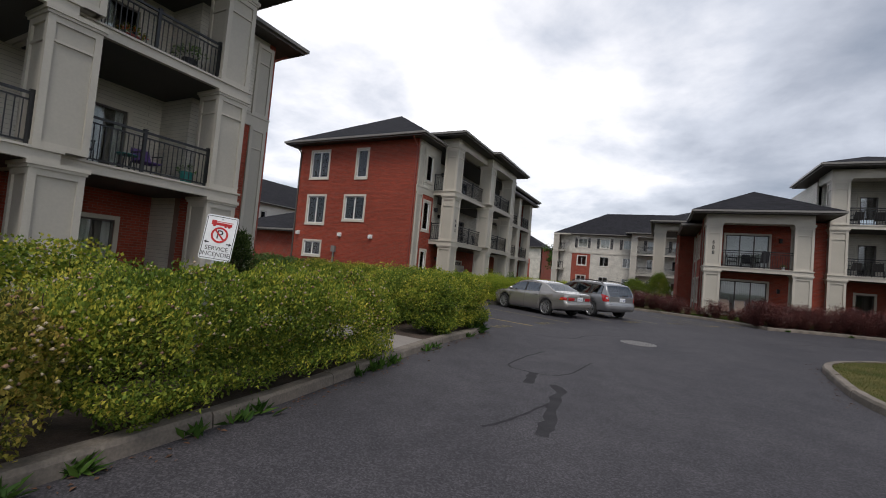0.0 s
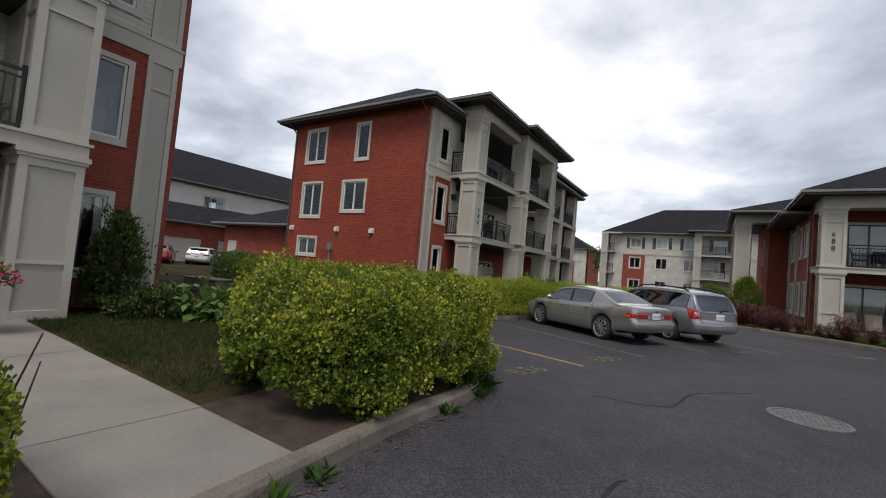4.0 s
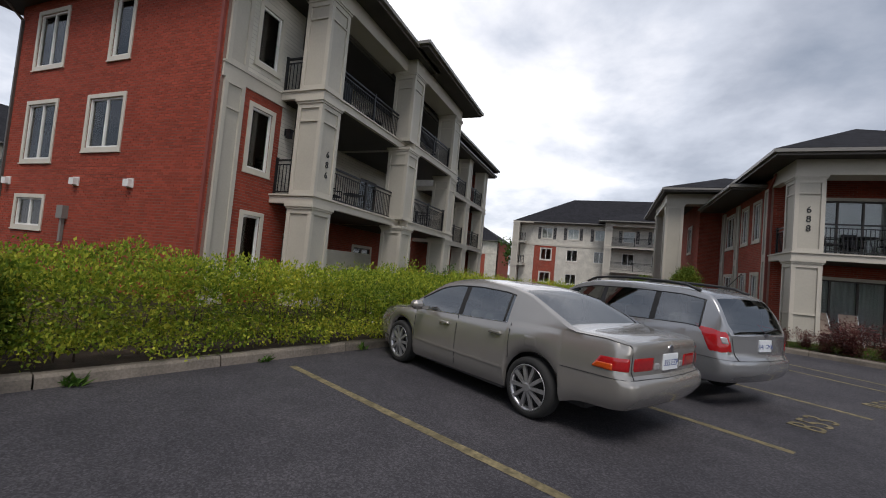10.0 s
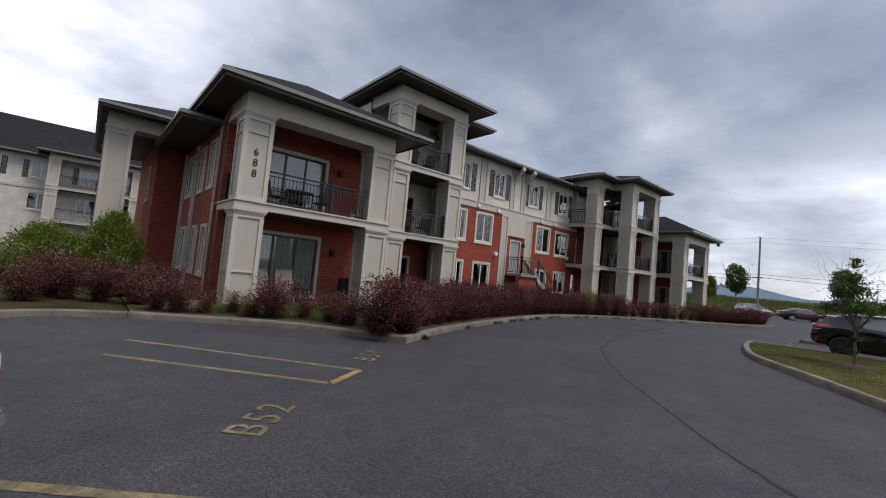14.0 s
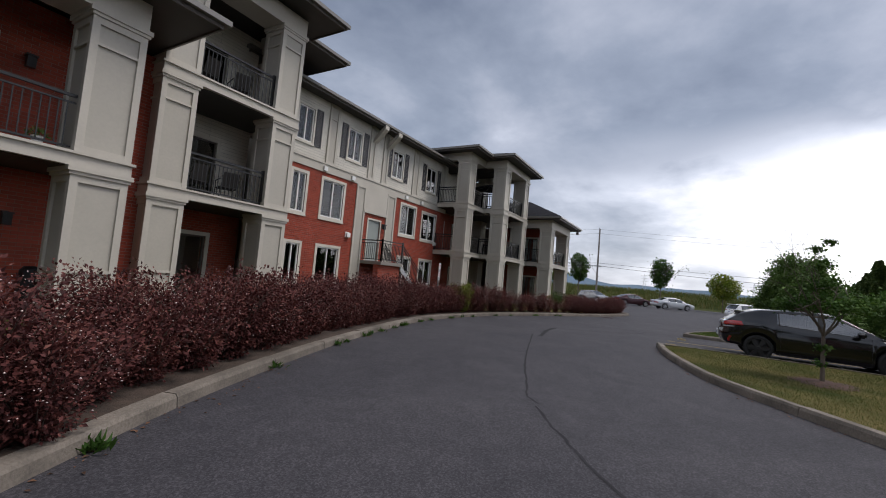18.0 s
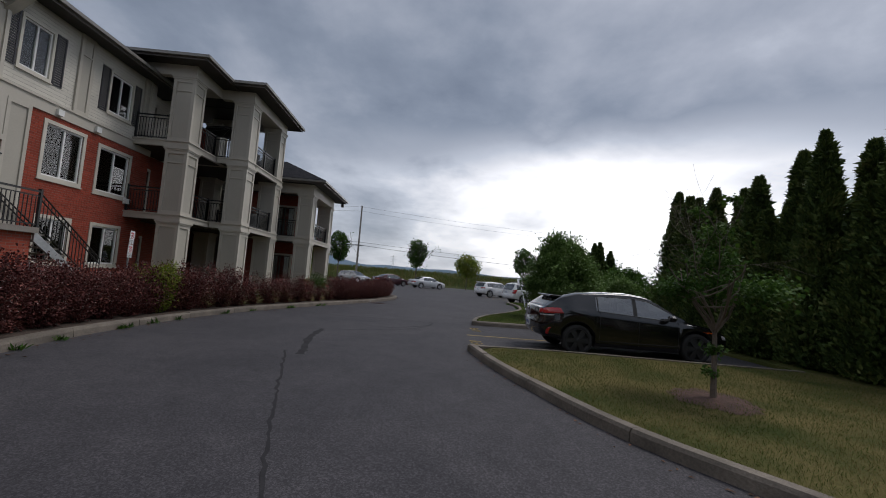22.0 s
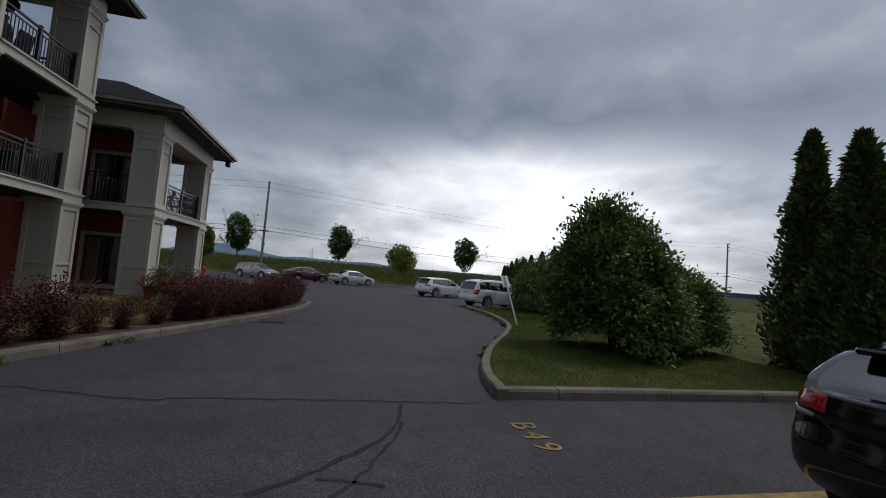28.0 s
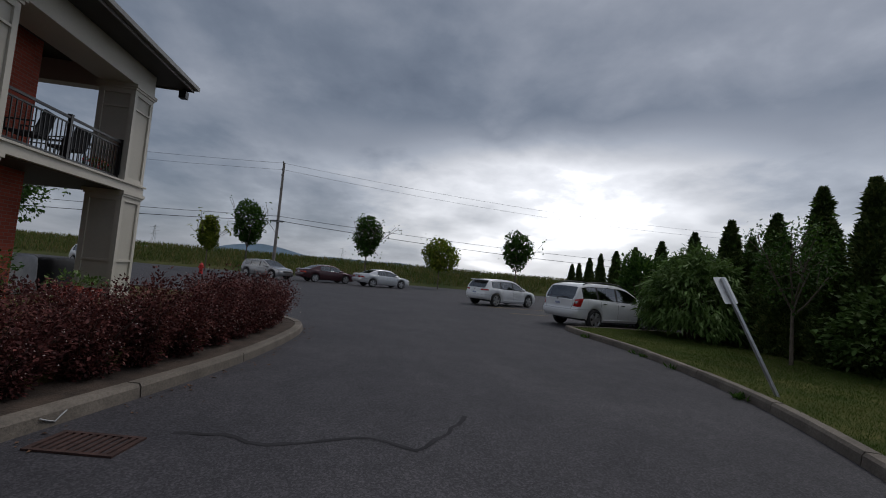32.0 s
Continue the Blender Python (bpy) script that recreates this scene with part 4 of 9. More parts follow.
def flats_east(name, label, number, mirror):
    """Three storeys: a brick end wall and an east front with two stacks of balconies. mirror flips it along y."""
    FLIP[0] = mirror
    B = thing(name, label, "apartment building", group="blocks of flats")
    X, R = -12.7, -14.2
    m0 = 27.2 if mirror is None else 26.3
    m1 = m0 + 0.9
    # brick end wall
    y = 20.47
    holes = [window(B, "S", y, -21.1, -19.4, 6.66, 8.62, 2, "curtain"), window(B, "S", y, -17.27, -16.25, 6.62, 8.6, 1, "curtain"),
             window(B, "S", y, -21.1, -19.4, 3.66, 5.66, 2, "half"), window(B, "S", y, -17.95, -16.2, 3.96, 5.66, 2, "curtain"), window(B, "S", y, -21.1, -19.45, 1.58, 2.68, 2, "half")]
    brick_wall(B, "S", y, -22.1, X, 0.1, 8.95, holes) if mirror is None else wall(B, "S", y, -22.1, X, 0.1, 8.95, BRICK, holes)
    for u, z in ((-21.6, 3.08), (-18.0, 3.08), (-15.58, 3.05)):
        vent(B, "S", y, u, z)
    bm = bmesh.new()
    fbox(bm, "S", y, -18.5, -18.2, 0, 0.16, 1.98, 2.36)
    fbox(bm, "S", y, -18.4, -18.3, 0.02, 0.1, 1.3, 1.98)
    part("meter_box", bm, GUTTER, B, "grey electric meter box on the brick")
    # east wall up to the balconies
    h3 = window(B, "E", X, 21.42, 22.38, 6.62, 8.42, 1, "none")
    h2 = window(B, "E", X, 21.42, 22.38, 3.66, 5.58, 1, "none")
    h1 = window(B, "E", X, 21.5, 22.34, 0.75, 2.62, 1, "half")
    brick_wall(B, "E", X, 20.72, 23.2, 0.1, F1, [h1], 300 if mirror else 0)
    brick_wall(B, "E", X, 20.72, 22.62, F1, 5.85, [h2])
    wall(B, "E", X, 22.62, 23.2, F1, 5.85, SIDING)
    wall(B, "E", X, 20.72, 23.2, 5.85, 8.95, SIDING, [h3])
    pilaster(B, "E", X, 20.56, 21.2, 0.1, 5.85, [(0.95, 1.0), (5.1, 5.15)])
    pilaster(B, "E", X, 20.56, 21.2, 6.25, 8.75, [(8.1, 8.15)])
    bm = bmesh.new()
    fbox(bm, "E", X, 20.5, 22.7, 0.0, 0.06, 5.85, 6.25)
    fbox(bm, "E", X, 20.48, 22.72, 0.0, 0.09, 6.2, 6.26)
    part("band", bm, TRIM, B)
    downpipe(B, X - 0.1, 20.43, 0.1, 8.95, REDPIPE)
    downpipe(B, -22.0, 20.43, 0.1, 8.95, FASCIA)
    wall_lamp(B, "E", X, 22.85, 5.15)
    # recessed wall behind the balconies
    for z0, z1, mat in ((0.1, F1, BRICK), (F1, 9.1, SIDING)):
        hs = []
        for f, h in ((0.12, 2.25), (F1, F1 + 2.2), (F2, F2 + 2.2)):
            if z0 - 0.05 <= f < z1:
                for u0, u1 in ((24.0, 25.1), (29.2, 30.9)):
                    hs.append(window(B, "E", R, u0, u1, f + 0.03, h + (0.0 if f < 1 else 0.03), 1 if u1 - u0 < 1.3 else 2, "half", door=True))
        wall(B, "E", R, 23.2, 33.0, z0, z1, mat, hs)
    wall(B, "N", 23.2, R, X - 0.25, 0.1, 9.1, SIDING)
    for z in (2.2, 5.2, 8.2):
        wall_lamp(B, "E", R, 26.2, z)
    # columns and balconies
    tops = ((0.1, 2.98), (F1, 6.02), (F2, 9.02))
    for n, (z0, z1) in enumerate(tops):
        g = n == 0
        column(B, -12.02, -11.15, 22.5, 23.37, z0, z1, g)
        column(B, -11.62, -10.75, m0, m1, z0, z1, g)
        column(B, -11.62, -10.75, 31.8, 32.7, z0, z1, g)
        column(B, -13.1, -12.35, 35.4, 36.2, z0, z1, g)
        column(B, -13.1, -12.35, 39.2, 40.0, z0, z1, g)
        column(B, -13.1, -12.35, 43.0, 43.8, z0, z1, g)
    for f in (F1, F2):
        slab(B, R, -11.13, 22.48, m0 + 0.4, f)
        slab(B, R, -10.73, m0 + 0.45, 32.72, f)
        slab(B, R, -12.33, 35.38, 43.82, f)
        railing(B, X + 0.02, 22.62, -12.04, 22.62, f, (0.0, 1.0))
        railing(B, -11.35, 23.38, -11.35, m0 + 0.3, f)
        railing(B, -10.95, m1 + 0.02, -10.95, 31.78, f)
        railing(B, -11.6, 32.5, X, 32.5, f, (0.0, 1.0))
        railing(B, -12.5, 40.0, -12.5, 43.0, f)
        railing(B, -12.5, 36.2, -12.5, 39.2, f)
    # north part of the front
    hs = [window(B, "E", R, 34.0, 35.2, z, z + 1.7, 2, "curtain") for z in (0.9, 3.8, 6.8)] + [window(B, "E", R, 39.0, 40.7, z, z + 2.1, 2, "half", door=True) for z in (0.2, F1 + 0.03, F2 + 0.03)]
    wall(B, "E", R, 33.0, 44.0, 0.1, F1, BRICK, hs)
    wall(B, "E", R, 33.0, 44.0, F1, 8.95, SIDING, hs)
    # beams under the balcony roofs
    pieces(B, "beam", TRIM, [(-12.0, -11.15, 22.5, m0 + 0.05, 9.02, 9.5), (R, -12.0, 22.5, 22.75, 9.02, 9.5), (-11.62, -10.75, m0 + 0.05, 32.7, 9.02, 9.52), (R, -11.62, 32.45, 32.7, 9.02, 9.5), (-13.1, -12.35, 35.4, 43.8, 9.02, 9.3)])
    # shell and roofs
    wall(B, "W", -22.1, 20.72, 44, 0.1, 8.95, BRICK)
    wall(B, "N", 44.0, -22.1, X, 0.1, 8.95, BRICK)
    pieces(B, "inner_wall", INSIDE, [(-21.8, -14.6, 22.6, 22.7, 0.1, 8.9)])
    pieces(B, "inner_wall", INSIDE, [(-16.0, -15.9, 22.7, 43.7, 0.1, 8.9)])
    for z in (0.1, F1 - 0.25, F2 - 0.25):
        pieces(B, "inner_wall", INSIDE, [(-21.8, -14.5, 20.75, 43.7, z, z + 0.2)])
    hip_roof(B, -22.8, -12.0, 19.77, 44.7, 8.95, 0.60)
    hip_roof(B, -15.6, -10.45, 21.75, 28.5, 9.5, 0.36)
    hip_roof(B, -15.6, -10.0, 26.5, 33.5, 9.55, 0.36)
    hip_roof(B, -15.6, -11.75, 34.7, 44.5, 9.3, 0.36)
    # privacy fence on the ground floor
    if mirror is None:
        bm = bmesh.new()
        bbox(bm, -12.97, -12.93, 24.75, 28.75, 1.5, 1.58)
        fence = part("privacy_fence", bm, CASING, B, "pale vertical board screen on the ground-floor terrace")
        for i in range(36):
            bm = bmesh.new()
            bbox(bm, -13.0, -12.97, 24.8 + i * 0.11, 24.9 + i * 0.11, 0.12, 1.85)
            part("board", bm, CASING, fence)
    if number:
        for i, ch in enumerate(number):
            lettering("house_number", ch, 0.27, (-11.185, fy(23.0), 4.5 - 0.30 * i), 90, IRON, f"black house number {ch}", B, 0.01, tilt=90)
    FLIP[0] = None
    return B


flats_east("apartment_building", "three-storey red brick flats with grey columned balconies, number 686", "686", None)
flats_east("apartment_building", "three-storey flats with grey columned balconies beside the footpath", "", 30.57)


# the long building at the bend
def flats_bend():
    B = thing("apartment_building", "long red brick and grey flats at the bend, number 688", "apartment building", group="blocks of flats")
    # two-storey balcony corner
    for n, (z0, z1) in enumerate(((0.11, 2.98), (F1, 5.95))):
        column(B, 2.55, 3.42, 31.1, 31.97, z0, z1, n == 0)
        column(B, 6.98, 7.88, 31.1, 31.97, z0, z1, n == 0)
    slab(B, 2.53, 7.9, 31.08, 33.3, F1)
    railing(B, 3.42, 31.3, 6.98, 31.3, F1, (0.62,))
    railing(B, 2.75, 31.97, 2.75, 33.2, F1, (0.0, 1.0))
    h1 = window(B, "S", 33.3, 3.55, 6.3, 0.18, 2.55, 3, "curtain", door=True)
    h2 = window(B, "S", 33.3, 3.75, 6.3, F1 + 0.03, F1 + 2.35, 3, "blind", door=True)
    brick_wall(B, "S", 33.3, 2.6, 9.2, 0.11, 6.4, [h1, h2])
    for z in (2.0, 5.2):
        wall_lamp(B, "S", 33.3, 6.75, z)
    pieces(B, "beam", TRIM, [(2.55, 7.88, 31.1, 31.97, 5.95, 6.5), (2.55, 2.8, 31.97, 33.3, 5.95, 6.5), (7.63, 7.88, 31.97, 33.3, 5.95, 6.5)])
    hip_roof(B, 1.75, 8.95, 30.4, 40.5, 6.5, 0.50)
    hip_roof(B, 1.35, 4.0, 34.2, 40.6, 6.1, 0.35, name="porch_roof")
    # west side
    hs = [window(B, "W", 2.6, a, b, z0, z1, 2, "curtain") for a, b in ((34.6, 35.7), (36.3, 37.4), (38.6, 40.2)) for z0, z1 in ((0.7, 2.6), (3.9, 5.75))]
    wall(B, "W", 2.6, 33.55, 44, 0.11, 6.4, BRICK, hs)
    pilaster(B, "W", 2.6, 33.6, 34.15, 0.11, 6.0, [(3.0, 3.3)])
    pilaster(B, "W", 2.6, 37.7, 38.3, 0.11, 6.0, [(3.0, 3.3)])
    pilaster(B, "W", 2.6, 40.4, 41.0, 0.11, 6.0, [(3.0, 3.3)])
    downpipe(B, 2.5, 33.42, 0.1, 6.4, REDPIPE)
    # tall western porch
    column(B, -0.5, 0.4, 39.7, 40.6, 0.1, 6.4, True)
    column(B, -0.5, 0.4, 44.5, 45.4, 0.1, 6.4, True)
    pieces(B, "beam", TRIM, [(-0.5, 2.5, 39.7, 40.6, 6.4, 6.95), (-0.5, 0.4, 40.6, 45.4, 6.4, 6.95)])
    wall(B, "S", 41.5, 1.5, 2.6, 0.1, 6.9, BRICK)
    wall(B, "W", 1.5, 41.75, 50, 0.1, 6.9, BRICK, [window(B, "W", 1.5, 43.6, 45.0, 3.9, 5.7, 2, "curtain")])
    hip_roof(B, -0.75, 6.5, 38.9, 50.5, 6.95, 0.38)
    # three-storey tower
    for n, (z0, z1) in enumerate(((0.11, 2.98), (F1, 6.02), (F2, 9.05))):
        column(B, 8.98, 9.85, 32.8, 33.67, z0, z1, n == 0)
        column(B, 12.15, 13.02, 32.8, 33.67, z0, z1, n == 0)
        column(B, 13.0, 13.85, 34.2, 35.0, z0, z1, n == 0)
    for f in (F1, F2):
        slab(B, 8.96, 13.04, 32.78, 35.2, f)
        slab(B, 13.09, 13.9, 34.1, 35.6, f)
        railing(B, 9.85, 33.0, 12.15, 33.0, f, (0.0, 1.0))
    hs = [window(B, "S", 35.2, 10.9, 12.0, f + 0.05, f + 2.2, 1, "none", door=True) for f in (0.13, F1, F2)]
    wall(B, "S", 35.2, 9.0, 13.0, 0.11, F1, BRICK, hs[:1])
    wall(B, "S", 35.2, 9.0, 13.0, F1, 9.4, SIDING, hs[1:])
    wall(B, "W", 9.0, 33.4, 35.2, 0.11, F1 + 2.7, BRICK, thick=0.2)
    wall(B, "W", 8.9, 35.2, 42.0, 6.2, 9.4, SIDING)
    wall(B, "E", 13.7, 35.0, 36.0, 0.11, 9.05, PANEL, thick=0.3)
    pieces(B, "beam", TRIM, [(8.98, 13.02, 32.8, 33.67, 9.05, 9.6), (8.98, 9.25, 33.67, 35.2, 9.05, 9.6), (13.0, 13.85, 33.9, 35.2, 9.05, 9.55)])
    hip_roof(B, 8.3, 13.9, 31.95, 38.5, 9.65, 0.36)
    hip_roof(B, 10.0, 15.75, 33.65, 39.5, 9.6, 0.33)
    # long middle front
    y, spec = 35.75, []
    for a, b in ((15.35, 16.35), (18.35, 19.45), (21.85, 23.0), (25.35, 26.65)):
        spec.append(window(B, "S", y, a, b, 6.7, 8.35, 2, "curtain", shutters=True, casing=0.09))
    upper = list(spec)
    low = [window(B, "S", y, *w, 2, d) for w, d in (((15.35, 16.3, 3.65, 5.55), "curtain"), ((17.02, 18.57, 3.66, 5.58), "curtain"), ((22.98, 24.66, 3.66, 5.58), "curtain"), ((25.2, 26.98, 3.62, 5.48), "blind"),
                                                ((15.35, 16.3, 0.7, 2.55), "half"), ((17.05, 18.6, 0.72, 2.55), "curtain"), ((23.1, 24.5, 0.9, 2.55), "curtain"), ((25.3, 26.85, 0.9, 2.55), "curtain"))]
    door = (20.4, 21.35, 2.05, 4.15)
    brick_wall(B, "S", y, 13.7, 28.0, 0.11, 5.75, low + [door], 300)
    wall(B, "S", y, 13.7, 28.0, 6.15, 8.9, SIDING, upper)
    bm = bmesh.new()
    fbox(bm, "S", y, 13.7, 28.0, -0.25, 0.05, 5.75, 6.15)
    fbox(bm, "S", y, 13.7, 28.0, 0.0, 0.09, 6.1, 6.16)
    part("band", bm, TRIM, B)
    for a, b in ((14.0, 14.6), (19.3, 20.0), (21.75, 22.5)):
        pilaster(B, "S", y, a, b, 0.11, 5.75, [(1.0, 1.06)])
    for a, b in ((17.1, 17.7), (19.95, 20.4), (21.05, 21.5), (23.9, 24.5), (27.2, 27.6)):
        pilaster(B, "S", y, a, b, 6.16, 8.9, [(8.2, 8.25)])
    bm = bmesh.new()
    fbox(bm, "S", y, 20.0, 21.75, 0.0, 0.05, 4.45, 5.75)
    fbox(bm, "S", y, 19.95, 21.8, 0.0, 0.09, 4.45, 4.62)
    part("door_head", bm, TRIM, B)
    for u in (20.15, 21.3):
        bm = bmesh.new()
        vs = [(0.0, 8.05), (0.0, 8.3), (0.75, 8.93), (0.75, 8.72), (0.2, 8.2)]
        rows = [[bm.verts.new((x, y - d, z)) for d, z in vs] for x in (u, u + 0.3)]
        for i in range(5):
            bm.faces.new((rows[0][i], rows[0][(i + 1) % 5], rows[1][(i + 1) % 5], rows[1][i]))
        bm.faces.new(rows[0])
        bm.faces.new(rows[1][::-1])
        part("bracket", bm, TRIM, B, "sloping painted eaves bracket")
    for u, z in ((17.1, 5.9), (18.9, 5.9), (23.4, 5.9), (25.0, 5.9), (18.95, 3.15), (26.9, 3.6)):
        vent(B, "S", y, u, z)
    bm = bmesh.new()
    fbox(bm, "S", y, door[0], door[1], -0.12, -0.06, door[2], door[3])
    d = part("door", bm, DOORPAINT, B, "grey-green painted entrance door")
    bm = bmesh.new()
    for a, b in ((door[0] - 0.08, door[0]), (door[1], door[1] + 0.08)):
        fbox(bm, "S", y, a, b, 0, 0.03, door[2], door[3] + 0.08)
    fbox(bm, "S", y, door[0], door[1], 0, 0.03, door[3], door[3] + 0.08)
    part("door_frame", bm, CASING, d)
    bm = bmesh.new()
    fbox(bm, "S", y, 21.22, 21.3, -0.06, 0.0, 3.05, 3.09)
    part("door_handle", bm, GALV, d)
    wall_lamp(B, "S", y, 21.55, 3.95)
    hip_roof(B, 12.6, 29.5, 35.1, 48, 8.9, 0.40)
    # entrance stair
    stair = part("landing", (lambda b: (box(b, 20.0, 21.8, 34.35, 35.72, 1.88, 2.04), b)[1])(bmesh.new()), SLAB, B, "raised concrete entrance landing")
    for i in range(9):
        bm = bmesh.new()
        z = 1.88 - 0.19 * i
        box(bm, 21.8 + 0.27 * i, 21.8 + 0.27 * i + 0.3, 34.45, 35.6, z - 0.06, z)
        part("step", bm, SLAB, stair)
    bm = bmesh.new()
    for yy in (34.42, 35.6):
        vs = [(21.75, 1.65), (24.3, -0.1), (24.3, 0.15), (21.75, 1.95)]
        rows = [[bm.verts.new((x, yy + q, z)) for x, z in vs] for q in (0, 0.05)]
        for i in range(4):
            bm.faces.new((rows[0][i], rows[0][(i + 1) % 4], rows[1][(i + 1) % 4], rows[1][i]))
        bm.faces.new(rows[0])
        bm.faces.new(rows[1][::-1])
    part("stringer", bm, GALV, stair)
    wall(B, "S", 34.5, 20.0, 21.75, 0.11, 1.88, BRICK, thick=0.3)
    railing(B, 20.05, 34.4, 21.75, 34.4, 2.04, (0.0, 1.0))
    railing(B, 20.05, 34.4, 20.05, 35.7, 2.04, (0.0,))
    for yy in (34.42, 35.62):
        bm = bmesh.new()
        for a in (1.02, 0.86, 0.12):
            tube(bm, (21.8, yy, 1.98 + a), (24.25, yy, 0.22 + a), 0.022, n=6)
        r = part("stair_rail", bm, IRON, B)
        for i in range(20):
            f = i / 19
            bm = bmesh.new()
            x, z = 21.8 + 2.45 * f, 1.98 - 1.76 * f
            box(bm, x - 0.009, x + 0.009, yy - 0.009, yy + 0.009, z + 0.1, z + 1.02)
            part("baluster", bm, IRON, r)
    # eastern tower
    for n, (z0, z1) in enumerate(((0.11, 2.98), (F1, 6.02), (F2, 9.05))):
        column(B, 26.9, 27.75, 33.5, 34.4, z0, z1, n == 0)
        column(B, 29.1, 30.0, 32.0, 32.9, z0, z1, n == 0)
        column(B, 32.85, 33.72, 32.0, 32.9, z0, z1, n == 0)
        column(B, 32.85, 33.7, 35.3, 36.1, z0, z1, n == 0)
    for f in (F1, F2):
        slab(B, 26.88, 29.9, 33.48, 36.5, f)
        slab(B, 29.95, 33.74, 31.98, 36.5, f)
        slab(B, 29.08, 29.9, 31.98, 33.42, f)
        railing(B, 27.75, 33.7, 29.3, 33.7, f, (0.0, 1.0))
        railing(B, 29.3, 32.9, 29.3, 33.7, f, (1.0,))
        railing(B, 30.0, 32.2, 32.85, 32.2, f)
        railing(B, 33.5, 32.9, 33.5, 35.3, f)
        railing(B, 26.95, 34.4, 26.95, 35.7, f, (0.0, 1.0))
    hs = [window(B, "S", 36.5, a, b, f + 0.05, f + 2.2, 2, "half", door=True) for a, b in ((28.2, 29.3), (30.4, 32.1)) for f in (0.13, F1)]
    wall(B, "S", 36.5, 28.0, 33.8, 0.11, F2, BRICK, hs)
    hs = [window(B, "S", 36.5, 28.2, 29.3, F2 + 0.05, F2 + 2.2, 1, "half", door=True)]
    wall(B, "S", 36.5, 28.0, 31.0, F2, 9.1, SIDING, hs)
    wall(B, "W", 28.0, 36.0, 36.5, 0.11, 9.0, SIDING)
    pieces(B, "beam", TRIM, [(26.9, 29.1, 33.5, 34.4, 9.05, 9.5), (26.9, 27.2, 34.4, 36.5, 9.05, 9.5), (29.1, 33.72, 32.0, 32.9, 9.05, 9.5), (29.1, 29.4, 32.9, 33.5, 9.05, 9.5), (33.4, 33.72, 32.9, 36.1, 9.05, 9.5)])
    hip_roof(B, 26.2, 31.5, 32.75, 39.0, 9.5, 0.34)
    hip_roof(B, 28.4, 34.3, 31.3, 38.0, 9.52, 0.36)
    # eastern two-storey end
    for n, (z0, z1) in enumerate(((0.11, 2.98), (F1, 5.9))):
        column(B, 34.95, 35.85, 30.45, 31.35, z0, z1, n == 0)
        column(B, 39.6, 40.5, 30.45, 31.35, z0, z1, n == 0)
        column(B, 39.6, 40.5, 33.6, 34.4, z0, z1, n == 0)
    slab(B, 34.93, 40.52, 30.43, 34.4, F1)
    railing(B, 35.85, 30.65, 39.6, 30.65, F1)
    railing(B, 40.3, 31.35, 40.3, 33.6, F1)
    railing(B, 35.15, 31.35, 35.15, 33.5, F1)
    hs = [window(B, "W", 36.6, 31.9, 33.4, f + 0.05, f + 2.1, 2, "half", door=True) for f in (0.15, F1)]
    wall(B, "W", 36.6, 31.6, 34.4, 0.11, 6.0, BRICK, hs)
    wall(B, "S", 31.6, 36.85, 38.0, 0.11, 6.0, BRICK)
    wall(B, "E", 38.0, 31.85, 34.4, 0.11, 6.0, BRICK)
    wall(B, "S", 34.4, 33.8, 40.5, 0.11, 6.0, BRICK, [window(B, "S", 34.4, 38.2, 39.5, F1 + 0.05, F1 + 2.1, 2, "half", door=True)])
    pieces(B, "beam", TRIM, [(34.95, 40.5, 30.45, 31.35, 5.9, 6.5), (34.95, 35.3, 31.35, 34.4, 5.9, 6.5), (40.15, 40.5, 31.35, 34.4, 5.9, 6.5)])
    hip_roof(B, 34.2, 41.2, 29.7, 38.0, 6.5, 0.50)
    bm = bmesh.new()
    box(bm, 41.0, 41.2, 29.85, 30.05, 6.2, 6.42)
    box(bm, 41.07, 41.13, 29.92, 29.98, 6.42, 6.5)
    part("camera_box", bm, IRON, B, "small black security lamp under the eaves")
    # shell
    pieces(B, "inner_wall", INSIDE, [(3.2, 13.4, 37.0, 37.2, 0.1, 6.3)])
    pieces(B, "inner_wall", INSIDE, [(14.0, 33.5, 38.0, 38.2, 0.1, 8.8)])
    pieces(B, "inner_wall", INSIDE, [(4.8, 5.0, 34.0, 44, 0.1, 6.3)])
    pieces(B, "inner_wall", INSIDE, [(34.0, 40.0, 36.5, 36.7, 0.1, 6.0)])
    for z in (0.1, F1 - 0.25, F2 - 0.25):
        pieces(B, "inner_wall", INSIDE, [(14.0, 33.5, 36.6, 47.5, z, z + 0.2)])
        if z < 5:
            pieces(B, "inner_wall", INSIDE, [(2.9, 13.5, 35.6, 47.5, z, z + 0.2)])
    wall(B, "N", 48, 2.6, 33.8, 0.1, 6.3, BRICK)
    wall(B, "E", 33.8, 36.5, 48, 0.1, 8.9, BRICK)
    wall(B, "E", 40.5, 34.4, 38, 0.1, 6.0, BRICK)
    for i, ch in enumerate("688"):
        lettering("house_number", ch, 0.32, (2.98, 31.135, 4.72 - 0.33 * i), 0, IRON, f"black house number {ch}", B, 0.012, tilt=90)
    return B


flats_bend()


